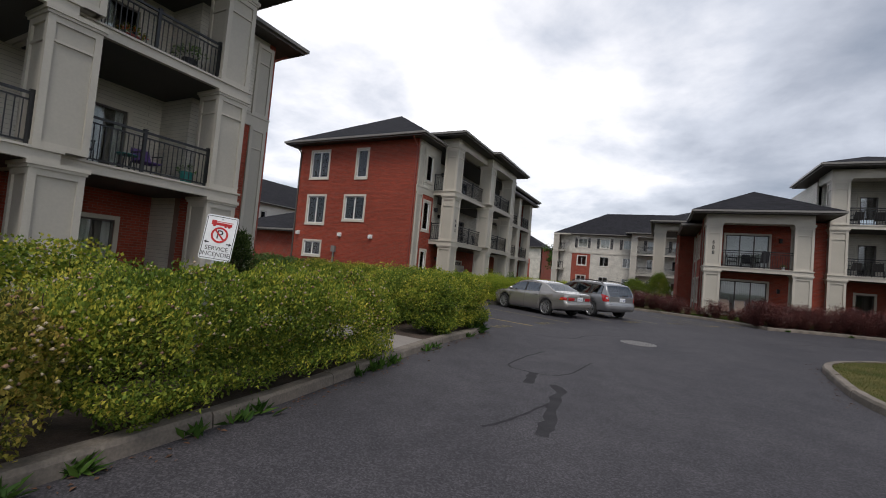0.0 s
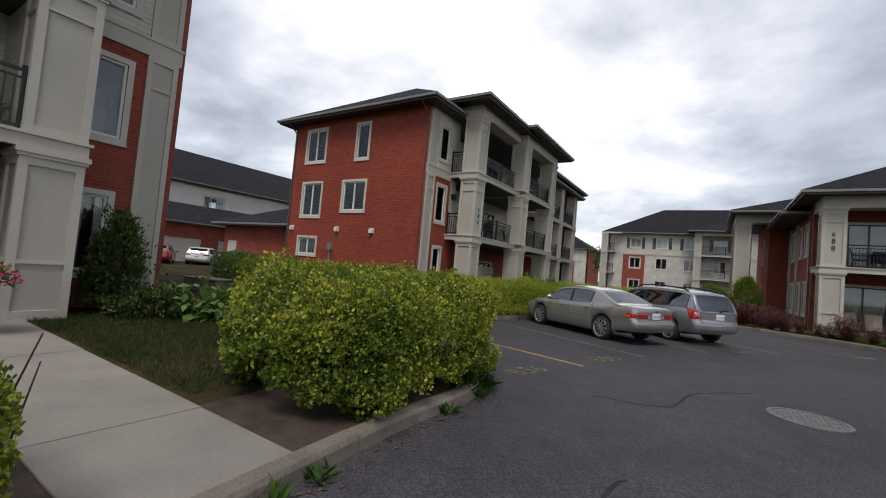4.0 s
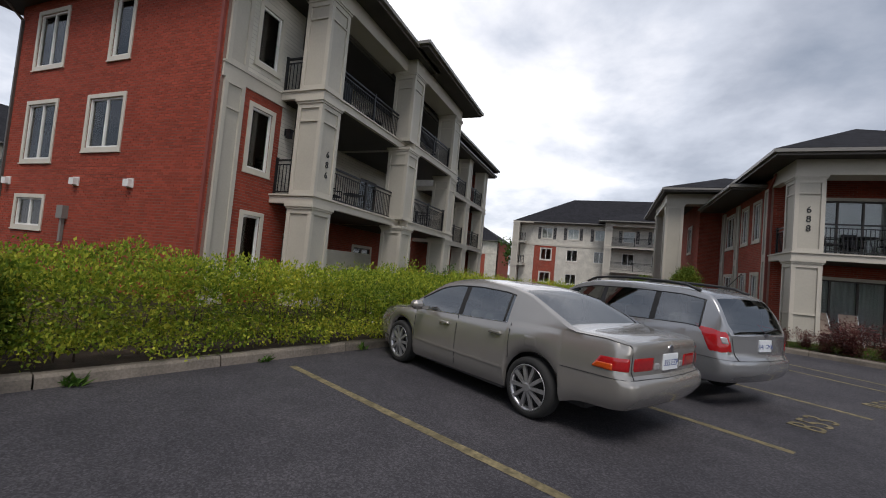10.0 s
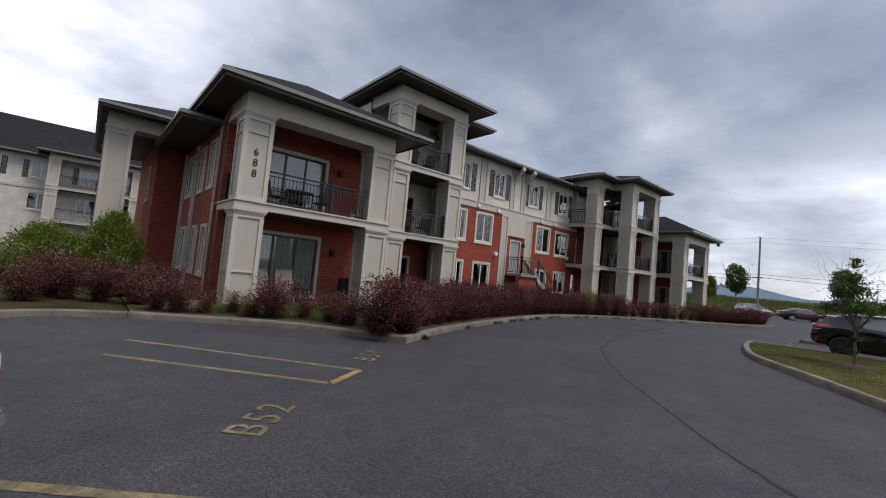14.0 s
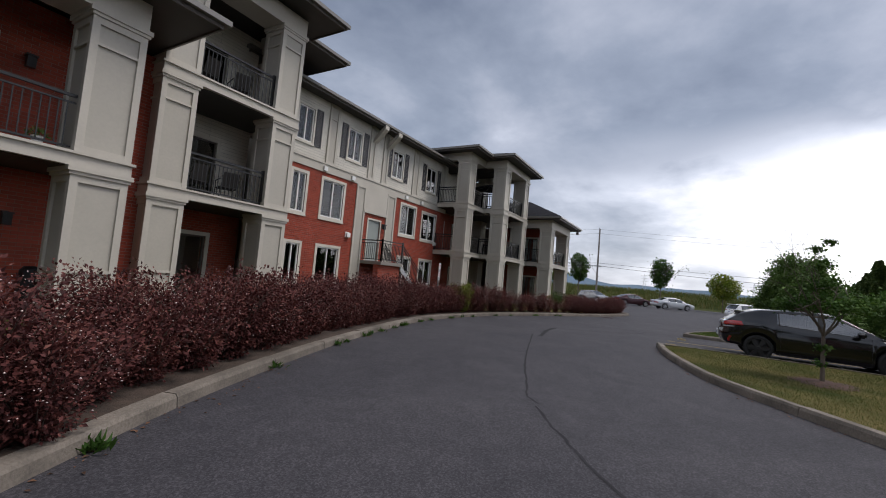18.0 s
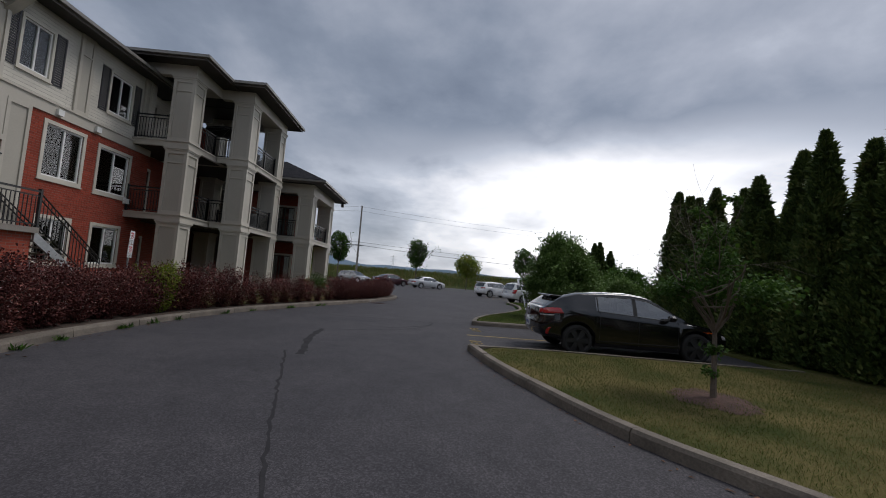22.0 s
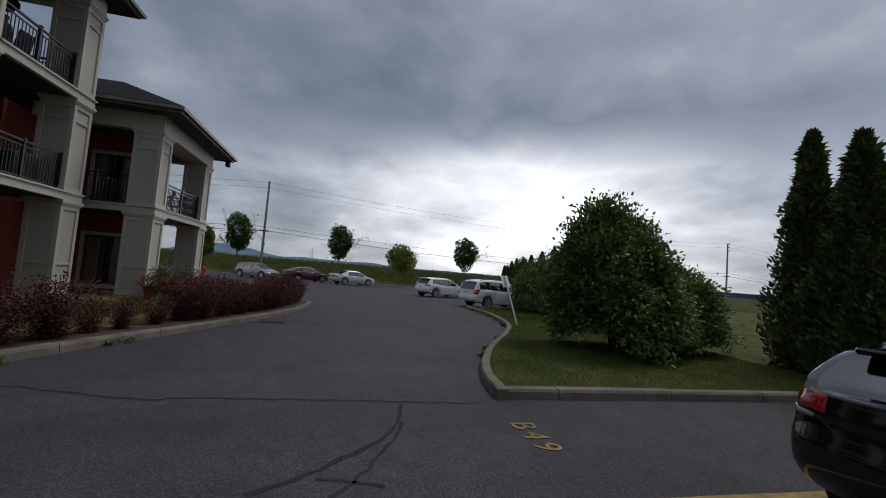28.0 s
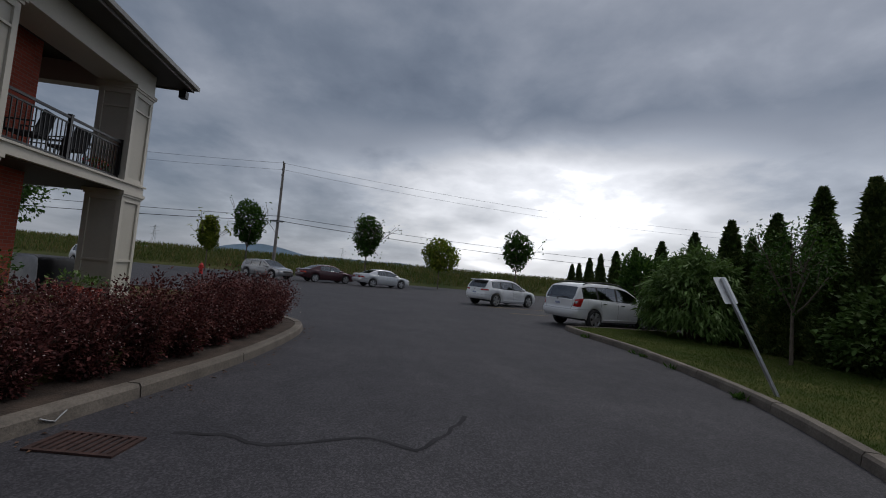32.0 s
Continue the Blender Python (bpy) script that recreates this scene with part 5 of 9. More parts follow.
# ---- farther buildings ----
def flats_far(name, label, x0, x1, y0, y1, face_south, brick_cols, z_eave=8.9):
    B = thing(name, label, "apartment building", group="blocks of flats")
    hs_low, hs_up = [], []
    n = int((x1 - x0 - 5) / 3.4)
    for i in range(n):
        u = x0 + 3.0 + i * 3.4
        for z0, z1 in ((0.9, 2.4), (3.9, 5.6)):
            hs_low.append(window(B, "S", y0, u, u + 1.6, z0, z1, 2, "none"))
        hs_up.append(window(B, "S", y0, u, u + 1.6, 6.8, 8.4, 2, "curtain", shutters=True))
    wall(B, "S", y0, x0, x1, 0, 5.9, SIDING, hs_low)
    for a, b in brick_cols:
        bm = bmesh.new()
        us = sorted({a, b, *(h[k] for h in hs_low for k in (0, 1) if a < h[k] < b)})
        for p, q in zip(us, us[1:]):
            z = 0.0
            for h in sorted((h for h in hs_low if h[0] - 0.14 < (p + q) / 2 < h[1] + 0.14), key=lambda h: h[2]):
                fbox(bm, "S", y0, p, q, 0, 0.02, z, h[2] - 0.14)
                z = h[3] + 0.14
            fbox(bm, "S", y0, p, q, 0, 0.02, z, 5.85)
        part("brick_panel", bm, BRICK, B)
    wall(B, "S", y0, x0, x1, 6.1, z_eave, SIDING, hs_up)
    bm = bmesh.new()
    fbox(bm, "S", y0, x0, x1, -0.2, 0.06, 5.9, 6.1)
    part("band", bm, TRIM, B)
    wall(B, "E", x1, y0, y1, 0, z_eave, BRICK)
    wall(B, "W", x0, y0, y1, 0, z_eave, BRICK)
    wall(B, "N", y1, x0, x1, 0, z_eave, BRICK)
    pieces(B, "inner_wall", INSIDE, [(x0 + 0.3, x1 - 0.3, y0 + 3, y0 + 3.2, 0, z_eave)])
    hip_roof(B, x0 - 0.7, x1 + 0.7, y0 - 0.7, y1 + 0.7, z_eave, 0.60)
    return B


far = flats_far("apartment_building", "three-storey cream and brick flats across the green", -15.0, 9.0, 71.0, 84.0, True, ((-12.8, -9.9),))
for n, (z0, z1) in enumerate(((0.0, 2.98), (F1, 6.0), (F2, 8.75))):
    for x in (-15.6, -3.9, 2.2):
        column(far, x, x + 0.85, 69.4, 70.25, z0, z1, n == 0)
for f in (F1, F2):
    slab(far, -3.9, 3.05, 69.4, 71, f)
    slab(far, -15.6, -13.9, 69.4, 71, f)
    railing(far, -3.05, 69.6, 2.2, 69.6, f)
    railing(far, -14.75, 69.6, -13.9, 69.6, f)
pieces(far, "beam", TRIM, [(-3.9, 3.05, 69.4, 70.2, 8.75, 9.2), (-15.6, -13.0, 69.4, 70.2, 8.75, 8.9)])
hip_roof(far, -4.6, 3.8, 68.7, 76, 9.2, 0.4)
flats_far("apartment_building", "distant three-storey red brick flats with a dark roof", -46, -27, 108, 120, True, ((-43, -40), (-33, -30)))


def white_house(name, label, x0, x1, y0, y1, z_eave):
    B = thing(name, label, "house")
    hs = [window(B, "S", y0, x0 + (x1 - x0) * f, x0 + (x1 - x0) * f + w, z_eave - 2.4, z_eave - 0.9, p, "half") for f, w, p in ((0.28, 1.0, 1), (0.6, 2.2, 3), (0.78, 1.0, 1))]
    wall(B, "S", y0, x0, x1, 0, z_eave, STUCCO, hs)
    hs = [window(B, "E", x1, y0 + (y1 - y0) * f, y0 + (y1 - y0) * f + w, z_eave - 2.4, z_eave - 0.9, p, "half") for f, w, p in ((0.25, 2.4, 3), (0.5, 1.0, 1), (0.8, 1.0, 1))]
    wall(B, "E", x1, y0 + 0.25, y1, 0, z_eave, STUCCO, hs)
    pieces(B, "inner_wall", INSIDE, [(x0 + 3, x1 - 3, y0 + 3, y0 + 3.2, 0, z_eave)])
    hip_roof(B, x0 - 0.7, x1 + 0.7, y0 - 0.7, y1 + 0.7, z_eave, 0.58)
    return B


def garage(name, label, x0, x1, y0, y1, z, doors):
    B = thing(name, label, "garage")
    wall(B, "E", x1, y0, y1, 0, z, BRICK, [(a, b, 0, 2.2) for a, b in doors])
    wall(B, "S", y0, x0, x1 - 0.25, 0, z, BRICK)
    for a, b in doors:
        bm = bmesh.new()
        for i in range(4):
            fbox(bm, "E", x1, a, b, -0.2, -0.14 + 0.008 * (i % 2), 0.55 * i + 0.008, 0.55 * i + 0.542)
        part("garage_door", bm, CASING, B, "beige panelled garage door")
    hip_roof(B, x0 - 0.5, x1 + 0.6, y0 - 0.6, y1 + 0.6, z, 0.42)
    return B


white_house("house", "white stucco house with a dark hipped roof", -62, -48, 19, 58, 8.0)
garage("garage", "red brick garage row with a dark hipped roof", -47.6, -40, 18.7, 40, 3.4, ((20, 25.0), (26.5, 31.3), (33, 37.8)))
annex = garage("garage", "small red brick garage joined to the flats", -30.4, -22.4, 21.6, 36, 3.2, ())
bm = bmesh.new()
box(bm, -29.8, -28.8, 21.55, 21.59, 0.05, 2.15)
part("side_door", bm, CASING, annex, "pale side door")


# ---- plants ----
def leafy(name, stops, gloss=0.45, sheer=0.3, patch=0.9):
    """Leaves whose colour varies from leaf to leaf and in patches; stops: (place, colour)."""
    m = bpy.data.materials.new(name)
    m.use_nodes = True
    t = m.node_tree
    b = t.nodes["Principled BSDF"]
    b.inputs["Roughness"].default_value, b.inputs["Specular IOR Level"].default_value = gloss + 0.15, 0.14
    geo, nz = t.nodes.new("ShaderNodeNewGeometry"), t.nodes.new("ShaderNodeTexNoise")
    nz.inputs["Scale"].default_value, nz.inputs["Detail"].default_value = patch, 3.0
    t.links.new(geo.outputs["Position"], nz.inputs["Vector"])

    def sums(op, a, c):
        n = t.nodes.new("ShaderNodeMath")
        n.operation = op
        for i, v in enumerate((a, c)):
            if isinstance(v, float):
                n.inputs[i].default_value = v
            else:
                t.links.new(v, n.inputs[i])
        return n.outputs[0]
    f = sums("ADD", sums("MULTIPLY", geo.outputs["Random Per Island"], 0.62), sums("MULTIPLY", sums("SUBTRACT", nz.outputs["Fac"], 0.3), 0.95))
    r = t.nodes.new("ShaderNodeValToRGB")
    while len(r.color_ramp.elements) < len(stops):
        r.color_ramp.elements.new(0.5)
    for e, (p, c) in zip(r.color_ramp.elements, stops):
        e.position, e.color = p, (*c, 1)
    t.links.new(f, r.inputs[0])
    t.links.new(r.outputs[0], b.inputs["Base Color"])
    tr, mx = t.nodes.new("ShaderNodeBsdfTranslucent"), t.nodes.new("ShaderNodeMixShader")
    t.links.new(r.outputs[0], tr.inputs[0])
    mx.inputs[0].default_value = sheer
    t.links.new(b.outputs[0], mx.inputs[1])
    t.links.new(tr.outputs[0], mx.inputs[2])
    t.links.new(mx.outputs[0], t.nodes["Material Output"].inputs[0])
    return m


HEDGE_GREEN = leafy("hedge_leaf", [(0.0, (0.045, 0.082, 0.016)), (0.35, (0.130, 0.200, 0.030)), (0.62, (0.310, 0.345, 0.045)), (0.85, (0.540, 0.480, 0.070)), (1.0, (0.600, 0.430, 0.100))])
# darker copy of the hedge leaf, with the shade between leaves in its colour
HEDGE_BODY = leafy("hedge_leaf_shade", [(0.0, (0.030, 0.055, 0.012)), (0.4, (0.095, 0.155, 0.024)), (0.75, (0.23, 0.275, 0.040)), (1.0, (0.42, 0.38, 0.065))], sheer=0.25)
HEDGE_OLIVE = leafy("hedge_leaf_olive", [(0.0, (0.030, 0.040, 0.012)), (0.3, (0.085, 0.105, 0.022)), (0.55, (0.24, 0.225, 0.040)), (0.8, (0.46, 0.37, 0.075)), (1.0, (0.36, 0.20, 0.07))])
HEDGE_BRIGHT = leafy("hedge_leaf_bright", [(0.0, (0.060, 0.110, 0.016)), (0.3, (0.160, 0.240, 0.028)), (0.6, (0.320, 0.370, 0.040)), (1.0, (0.600, 0.540, 0.070))])
PURPLE = leafy("barberry_leaf", [(0.0, (0.024, 0.010, 0.010)), (0.4, (0.080, 0.027, 0.026)), (0.72, (0.145, 0.048, 0.042)), (0.95, (0.25, 0.11, 0.085))], sheer=0.15, patch=2.6)
CEDAR = leafy("cedar_leaf", [(0.0, (0.014, 0.027, 0.009)), (0.4, (0.048, 0.080, 0.022)), (0.75, (0.105, 0.140, 0.040)), (1.0, (0.19, 0.185, 0.075))], sheer=0.12, patch=1.6)
LILAC = leafy("broad_leaf", [(0.0, (0.040, 0.075, 0.020)), (0.4, (0.095, 0.165, 0.042)), (0.75, (0.16, 0.25, 0.075)), (1.0, (0.30, 0.37, 0.20))], gloss=0.35, sheer=0.25, patch=2.2)
MAPLE = leafy("tree_leaf", [(0.0, (0.02, 0.05, 0.010)), (0.5, (0.045, 0.10, 0.018)), (1.0, (0.10, 0.17, 0.03))])
YELLOWGREEN = leafy("young_leaf", [(0.0, (0.07, 0.12, 0.015)), (0.5, (0.16, 0.21, 0.025)), (1.0, (0.28, 0.28, 0.04))])
# blades darkened to go with the lawn, lens falloff included in their colour
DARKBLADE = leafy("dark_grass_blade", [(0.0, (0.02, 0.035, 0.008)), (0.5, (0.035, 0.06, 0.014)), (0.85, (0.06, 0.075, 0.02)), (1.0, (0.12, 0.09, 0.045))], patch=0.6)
LUSHBLADE = leafy("lush_grass_blade", [(0.0, (0.036, 0.070, 0.012)), (0.5, (0.070, 0.120, 0.020)), (0.8, (0.115, 0.135, 0.034)), (1.0, (0.19, 0.16, 0.065))], patch=0.7)
GRASSBLADE = leafy("grass_blade", [(0.0, (0.045, 0.078, 0.015)), (0.4, (0.085, 0.120, 0.025)), (0.65, (0.145, 0.135, 0.045)), (1.0, (0.27, 0.205, 0.095))], patch=0.7)
BARK = material("grey_bark", (0.13, 0.105, 0.085), 0.9, vary=0.3, scale=8, bump=0.8, bump_scale=30)
TWIG = material("brown_twig", (0.07, 0.045, 0.035), 0.9, vary=0.3, scale=10)
FLOWER = material("cream_flower", (0.36, 0.29, 0.19), 0.8, vary=0.1, scale=30, island=0.3)
PALEPINK = material("pale_pink_flower", (0.55, 0.42, 0.40), 0.8, vary=0.1, scale=30, island=0.3)
SEEDHEAD = material("dry_brown_flower", (0.22, 0.13, 0.08), 0.9, vary=0.2, scale=30, island=0.3)

OVAL = (np.array([(0, 0, 0), (0.45, 0.30, 0.06), (1.0, 0, -0.08), (0.45, -0.30, 0.06)]), np.array([(0, 3, 2), (0, 2, 1)]))
LOBED = (np.array([(0, 0, 0), (0.30, 0.34, 0.05), (0.62, 0.42, 0.0), (0.60, 0.20, 0.04), (1.0, 0.0, -0.12), (0.60, -0.20, 0.04), (0.62, -0.42, 0.0), (0.30, -0.34, 0.05)]),
         np.array([(0, 3, 1), (1, 3, 2), (0, 5, 3), (3, 5, 4), (0, 7, 5), (7, 6, 5)]))
LONG = (np.array([(0, 0, 0), (0.4, 0.13, 0.03), (1.0, 0, -0.1), (0.4, -0.13, 0.03)]), np.array([(0, 3, 2), (0, 2, 1)]))
BLADE = (np.array([(0, 0.05, 0), (0, -0.05, 0), (0.6, 0.0, 0.05), (1.0, 0.0, 0.25)]), np.array([(0, 1, 2), (0, 2, 3)]))
SPRAY = (np.array([(0, 0, 0), (0.35, 0.22, 0.02), (0.7, 0.12, 0.0), (1.0, 0, -0.03), (0.7, -0.12, 0.0), (0.35, -0.22, 0.02)]), np.array([(0, 5, 1), (1, 5, 4), (1, 4, 2), (2, 4, 3)]))


def tri_mesh(name, verts, tris, mat):
    me = bpy.data.meshes.new(name)
    me.vertices.add(len(verts))
    me.vertices.foreach_set("co", np.ascontiguousarray(verts, dtype=np.float32).ravel())
    me.loops.add(len(tris) * 3)
    me.loops.foreach_set("vertex_index", np.ascontiguousarray(tris, dtype=np.int32).ravel())
    me.polygons.add(len(tris))
    me.polygons.foreach_set("loop_start", np.arange(0, len(tris) * 3, 3, dtype=np.int32))
    me.update(calc_edges=True)
    me.materials.append(mat)
    return me


def unit(v):
    return v / np.maximum(np.linalg.norm(v, axis=-1, keepdims=True), 1e-6)


def leaf_mesh(name, at, way, rng, size, shape, mat, roll=0.9):
    """A leaf of the given shape at each place, growing the way given."""
    n = len(at)
    d = unit(way)
    up = np.tile((0.0, 0.0, 1.0), (n, 1)) + rng.normal(0, roll * 0.5, (n, 3))
    c = unit(np.cross(up, d))
    w = np.cross(d, c)
    s = np.broadcast_to(size, (n,))[:, None, None]
    tv, tf = shape
    v = at[:, None] + s * (tv[None, :, :1] * d[:, None] + tv[None, :, 1:2] * c[:, None] + tv[None, :, 2:] * w[:, None])
    f = tf[None] + (np.arange(n) * len(tv))[:, None, None]
    return tri_mesh(name, v.reshape(-1, 3), f.reshape(-1, 3), mat)


def lumps(p, scale, seed=0.0):
    return np.array([noise.noise(Vector((x * scale + seed, y * scale - seed, z * scale))) for x, y, z in p])


def balls(name, at, rng, r0, r1, mat):
    """Small eight-sided knobs."""
    o = np.array([(1, 0, 0), (-1, 0, 0), (0, 1, 0), (0, -1, 0), (0, 0, 0.8), (0, 0, -0.6)])
    f = np.array([(0, 2, 4), (2, 1, 4), (1, 3, 4), (3, 0, 4), (2, 0, 5), (1, 2, 5), (3, 1, 5), (0, 3, 5)])
    r = rng.uniform(r0, r1, len(at))[:, None, None]
    v = at[:, None] + o[None] * r
    return tri_mesh(name, v.reshape(-1, 3), (f[None] + (np.arange(len(at)) * 6)[:, None, None]).reshape(-1, 3), mat)


def hedge(label, points, half, height, count, size, mat, seed, flowers=0, shape=LOBED, base=0.11, squash=0.5):
    """A clipped hedge along a line: stems, a mass of leaves, and flower heads."""
    rng = np.random.default_rng(seed)
    line = np.array([(p.x, p.y) for p in smooth_line(points, 0.15)])
    seg = np.linalg.norm(np.diff(line, axis=0), axis=1)
    run = np.r_[0, np.cumsum(seg)]
    H = thing("hedge", label, "hedge", (0, 0, 0))

    def skin(n, depth0, depth1, t0=-0.75, t1=math.pi + 0.75):
        s = rng.uniform(0, run[-1], n)
        e = np.minimum(1.0, np.minimum(s, run[-1] - s) / (half * 0.6) + 0.15)
        c = np.stack([np.interp(s, run, line[:, i]) for i in (0, 1)], 1)
        tan = np.stack([np.interp(np.minimum(s + 0.1, run[-1]), run, line[:, i]) - np.interp(np.maximum(s - 0.1, 0), run, line[:, i]) for i in (0, 1)], 1)
        tan = unit(tan)
        side = np.stack([tan[:, 1], -tan[:, 0]], 1)
        a = rng.uniform(t0, t1, n)
        ca, sa = np.cos(a), np.sin(a)
        k = rng.uniform(depth0, depth1, n) * np.sqrt(e)
        u = half * np.sign(ca) * np.abs(ca) ** squash * k
        mid = height * 0.42
        v = mid + np.where(sa > 0, (height - mid), mid * 0.95) * np.sign(sa) * np.abs(sa) ** 0.62 * k
        p = np.stack([c[:, 0] + side[:, 0] * u, c[:, 1] + side[:, 1] * u, base + np.maximum(v, 0.03)], 1)
        out = np.stack([side[:, 0] * ca, side[:, 1] * ca, sa], 1)
        p = p + out * (0.17 * lumps(p, 1.1, seed) + 0.15 * lumps(p, 3.1, seed) + 0.09 * lumps(p, 6.5, seed))[:, None] * half * 1.3
        return p, out
    p, out = skin(count, 0.52, 1.0, -1.15, math.pi + 1.15)
    # green hedges: body leaves take the darker copy, so inner shade is painted
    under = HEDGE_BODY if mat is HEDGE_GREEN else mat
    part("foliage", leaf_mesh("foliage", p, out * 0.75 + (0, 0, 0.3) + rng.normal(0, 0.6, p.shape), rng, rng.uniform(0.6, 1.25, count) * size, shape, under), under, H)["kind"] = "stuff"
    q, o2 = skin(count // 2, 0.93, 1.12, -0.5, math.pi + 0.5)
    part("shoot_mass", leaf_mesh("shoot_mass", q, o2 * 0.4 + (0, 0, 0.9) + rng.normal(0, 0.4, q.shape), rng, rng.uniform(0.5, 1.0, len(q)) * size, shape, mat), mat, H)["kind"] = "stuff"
    bm = bmesh.new()
    for i in range(int(run[-1] * 5)):
        s = rng.uniform(0.1, run[-1] - 0.1)
        x, y = np.interp(s, run, line[:, 0]), np.interp(s, run, line[:, 1])
        a = (x + rng.uniform(-0.35, 0.35) * half, y + rng.uniform(-0.35, 0.35) * half, base - 0.02)
        b = (a[0] + rng.uniform(-0.4, 0.4) * half, a[1] + rng.uniform(-0.4, 0.4) * half, base + height * rng.uniform(0.6, 0.92))
        tube(bm, a, b, 0.011, 0.004, 4, False)
    part("stem_mass", bm, TWIG, H)["kind"] = "stuff"
    n = int(run[-1] * 60)
    p, o3 = skin(n * 4, 0.25, 0.62)
    part("inner_foliage", leaf_mesh("inner_foliage", p, o3 + rng.normal(0, 0.8, p.shape), rng, rng.uniform(1.3, 2.2, len(p)) * size, OVAL, mat), mat, H)["kind"] = "stuff"
    if flowers:
        p, o4 = skin(flowers, 0.98, 1.1, 0.0, math.pi)
        part("blossom", balls("blossom", p, rng, 0.012, 0.026, FLOWER), FLOWER, H, "small cream flower heads")["kind"] = "stuff"
        p, o4 = skin(flowers, 0.98, 1.08, 0.0, math.pi)
        part("dry_blossom", balls("dry_blossom", p, rng, 0.012, 0.024, SEEDHEAD), SEEDHEAD, H, "dry brown seed heads")["kind"] = "stuff"
    return H


hedge("olive and yellow-green leafy hedge with cream flowers behind the kerb", [(-4.25, -6.5), (-4.28, -2), (-4.33, 1.5)], 0.98, 1.16, 60000, 0.045, HEDGE_OLIVE, 1, 1100, OVAL)
hedge("dense green leafy hedge with yellow tips behind the kerb", [(-4.33, 1.3), (-4.45, 3.0), (-4.72, 5.95)], 0.98, 1.14, 66000, 0.045, HEDGE_GREEN, 2, 420, OVAL)
hedge("green and yellow leafy hedge beside the footpath", [(-5.2, 7.75), (-5.2, 9.2), (-5.05, 11.1)], 1.12, 1.24, 56000, 0.048, HEDGE_GREEN, 3, 90)
hedge("green clipped hedge along the lawn's edge", [(-13.6, 13.2), (-11.6, 12.9), (-10.1, 13.2), (-9.55, 14.2), (-9.2, 15.6)], 0.78, 1.25, 36000, 0.058, HEDGE_GREEN, 5, 40, OVAL)
hedge("bright yellow-green clipped hedge behind the parking stalls", [(-9.3, 15.2), (-8.6, 17.6), (-7.75, 20.2), (-6.2, 24.0), (-4.0, 27.2), (-2.4, 29.2)], 0.70, 1.22, 66000, 0.058, HEDGE_BRIGHT, 6, 0, OVAL)
hedge("green leafy hedge between the lawn and the first flats", [(-8.8, -5.0), (-8.6, -1.0), (-8.1, 4.0)], 0.8, 1.32, 16000, 0.075, HEDGE_GREEN, 7, 220)
hedge("low dark hedge by the garages", [(-20.0, 15.8), (-17.0, 15.4), (-14.2, 15.2)], 0.6, 1.25, 5000, 0.1, LILAC, 8, 0)
hedge("clipped hedge in front of the balconies", [(-9.8, 22.5), (-8.6, 26), (-6.5, 31), (-4.5, 36)], 0.55, 1.05, 9000, 0.09, HEDGE_BRIGHT, 9, 0)


def bush_parts(B, rng, height, radius, count, size, mat, shape=OVAL, stems=14, sparse=0.0, low=0.12, droop=0.0, lump=0.22):
    """Arching stems and leaves round them, about the origin."""
    bm, at, way = bmesh.new(), [], []
    for i in range(stems):
        a = rng.uniform(0, 2 * math.pi)
        reach, top = radius * math.sqrt(rng.uniform(0.03, 1)), height * rng.uniform(0.62, 1.0)
        p0 = Vector((0.12 * radius * math.cos(a), 0.12 * radius * math.sin(a), 0))
        p1 = Vector((0.55 * reach * math.cos(a), 0.55 * reach * math.sin(a), top * 0.62))
        p2 = Vector((reach * math.cos(a + 0.2), reach * math.sin(a + 0.2), top - droop * reach))
        tube(bm, p0, p1, 0.009 * height, 0.006 * height, 5, False)
        tube(bm, p1, p2, 0.006 * height, 0.002 * height, 5, False)
        m = count // stems
        f = rng.uniform(low, 1.03, m)
        base = np.where((f < 0.62)[:, None], np.array(p0) + (np.array(p1) - np.array(p0)) * (f / 0.62)[:, None], np.array(p1) + (np.array(p2) - np.array(p1)) * ((f - 0.62) / 0.38)[:, None])
        spread = lump * radius * (0.35 + 0.8 * np.sin(np.clip(f, 0, 1) * math.pi * 0.85))
        off = rng.normal(0, 1, (m, 3))
        at.append(base + unit(off) * (spread * rng.uniform(0.2, 1.0, m) ** 0.6)[:, None])
        way.append(unit(off) * 0.8 + unit(base * (1, 1, 0) + 1e-3) * 0.4 + (0, 0, 0.25 - droop))
    at, way = np.concatenate(at), np.concatenate(way)
    keep = at[:, 2] > 0.03
    at, way = at[keep], way[keep]
    part("stem_mass", bm, TWIG, B)["kind"] = "stuff"
    part("foliage", leaf_mesh("foliage", at, way + rng.normal(0, 0.35, at.shape), rng, rng.uniform(0.6, 1.25, len(at)) * size, shape, mat), mat, B)["kind"] = "stuff"


def barberry(seed, height, radius, count):
    rng = np.random.default_rng(seed)
    B = thing("barberry_bush", "dark purple-red barberry bush in the kerbside bed", "shrub", group="barberry bushes along the bed")
    bush_parts(B, rng, height, radius, int(count * 1.35), 0.05, PURPLE, OVAL, 16, lump=0.36, low=0.05)
    p = rng.normal(0, radius * 0.55, (170, 3)) * (1, 1, 0) + np.stack([np.zeros(170), np.zeros(170), rng.uniform(0.3, 1.02, 170) * height], 1)
    part("blossom", balls("blossom", p, rng, 0.005, 0.010, PALEPINK), PALEPINK, B, "tiny pale flowers")["kind"] = "stuff"
    return B


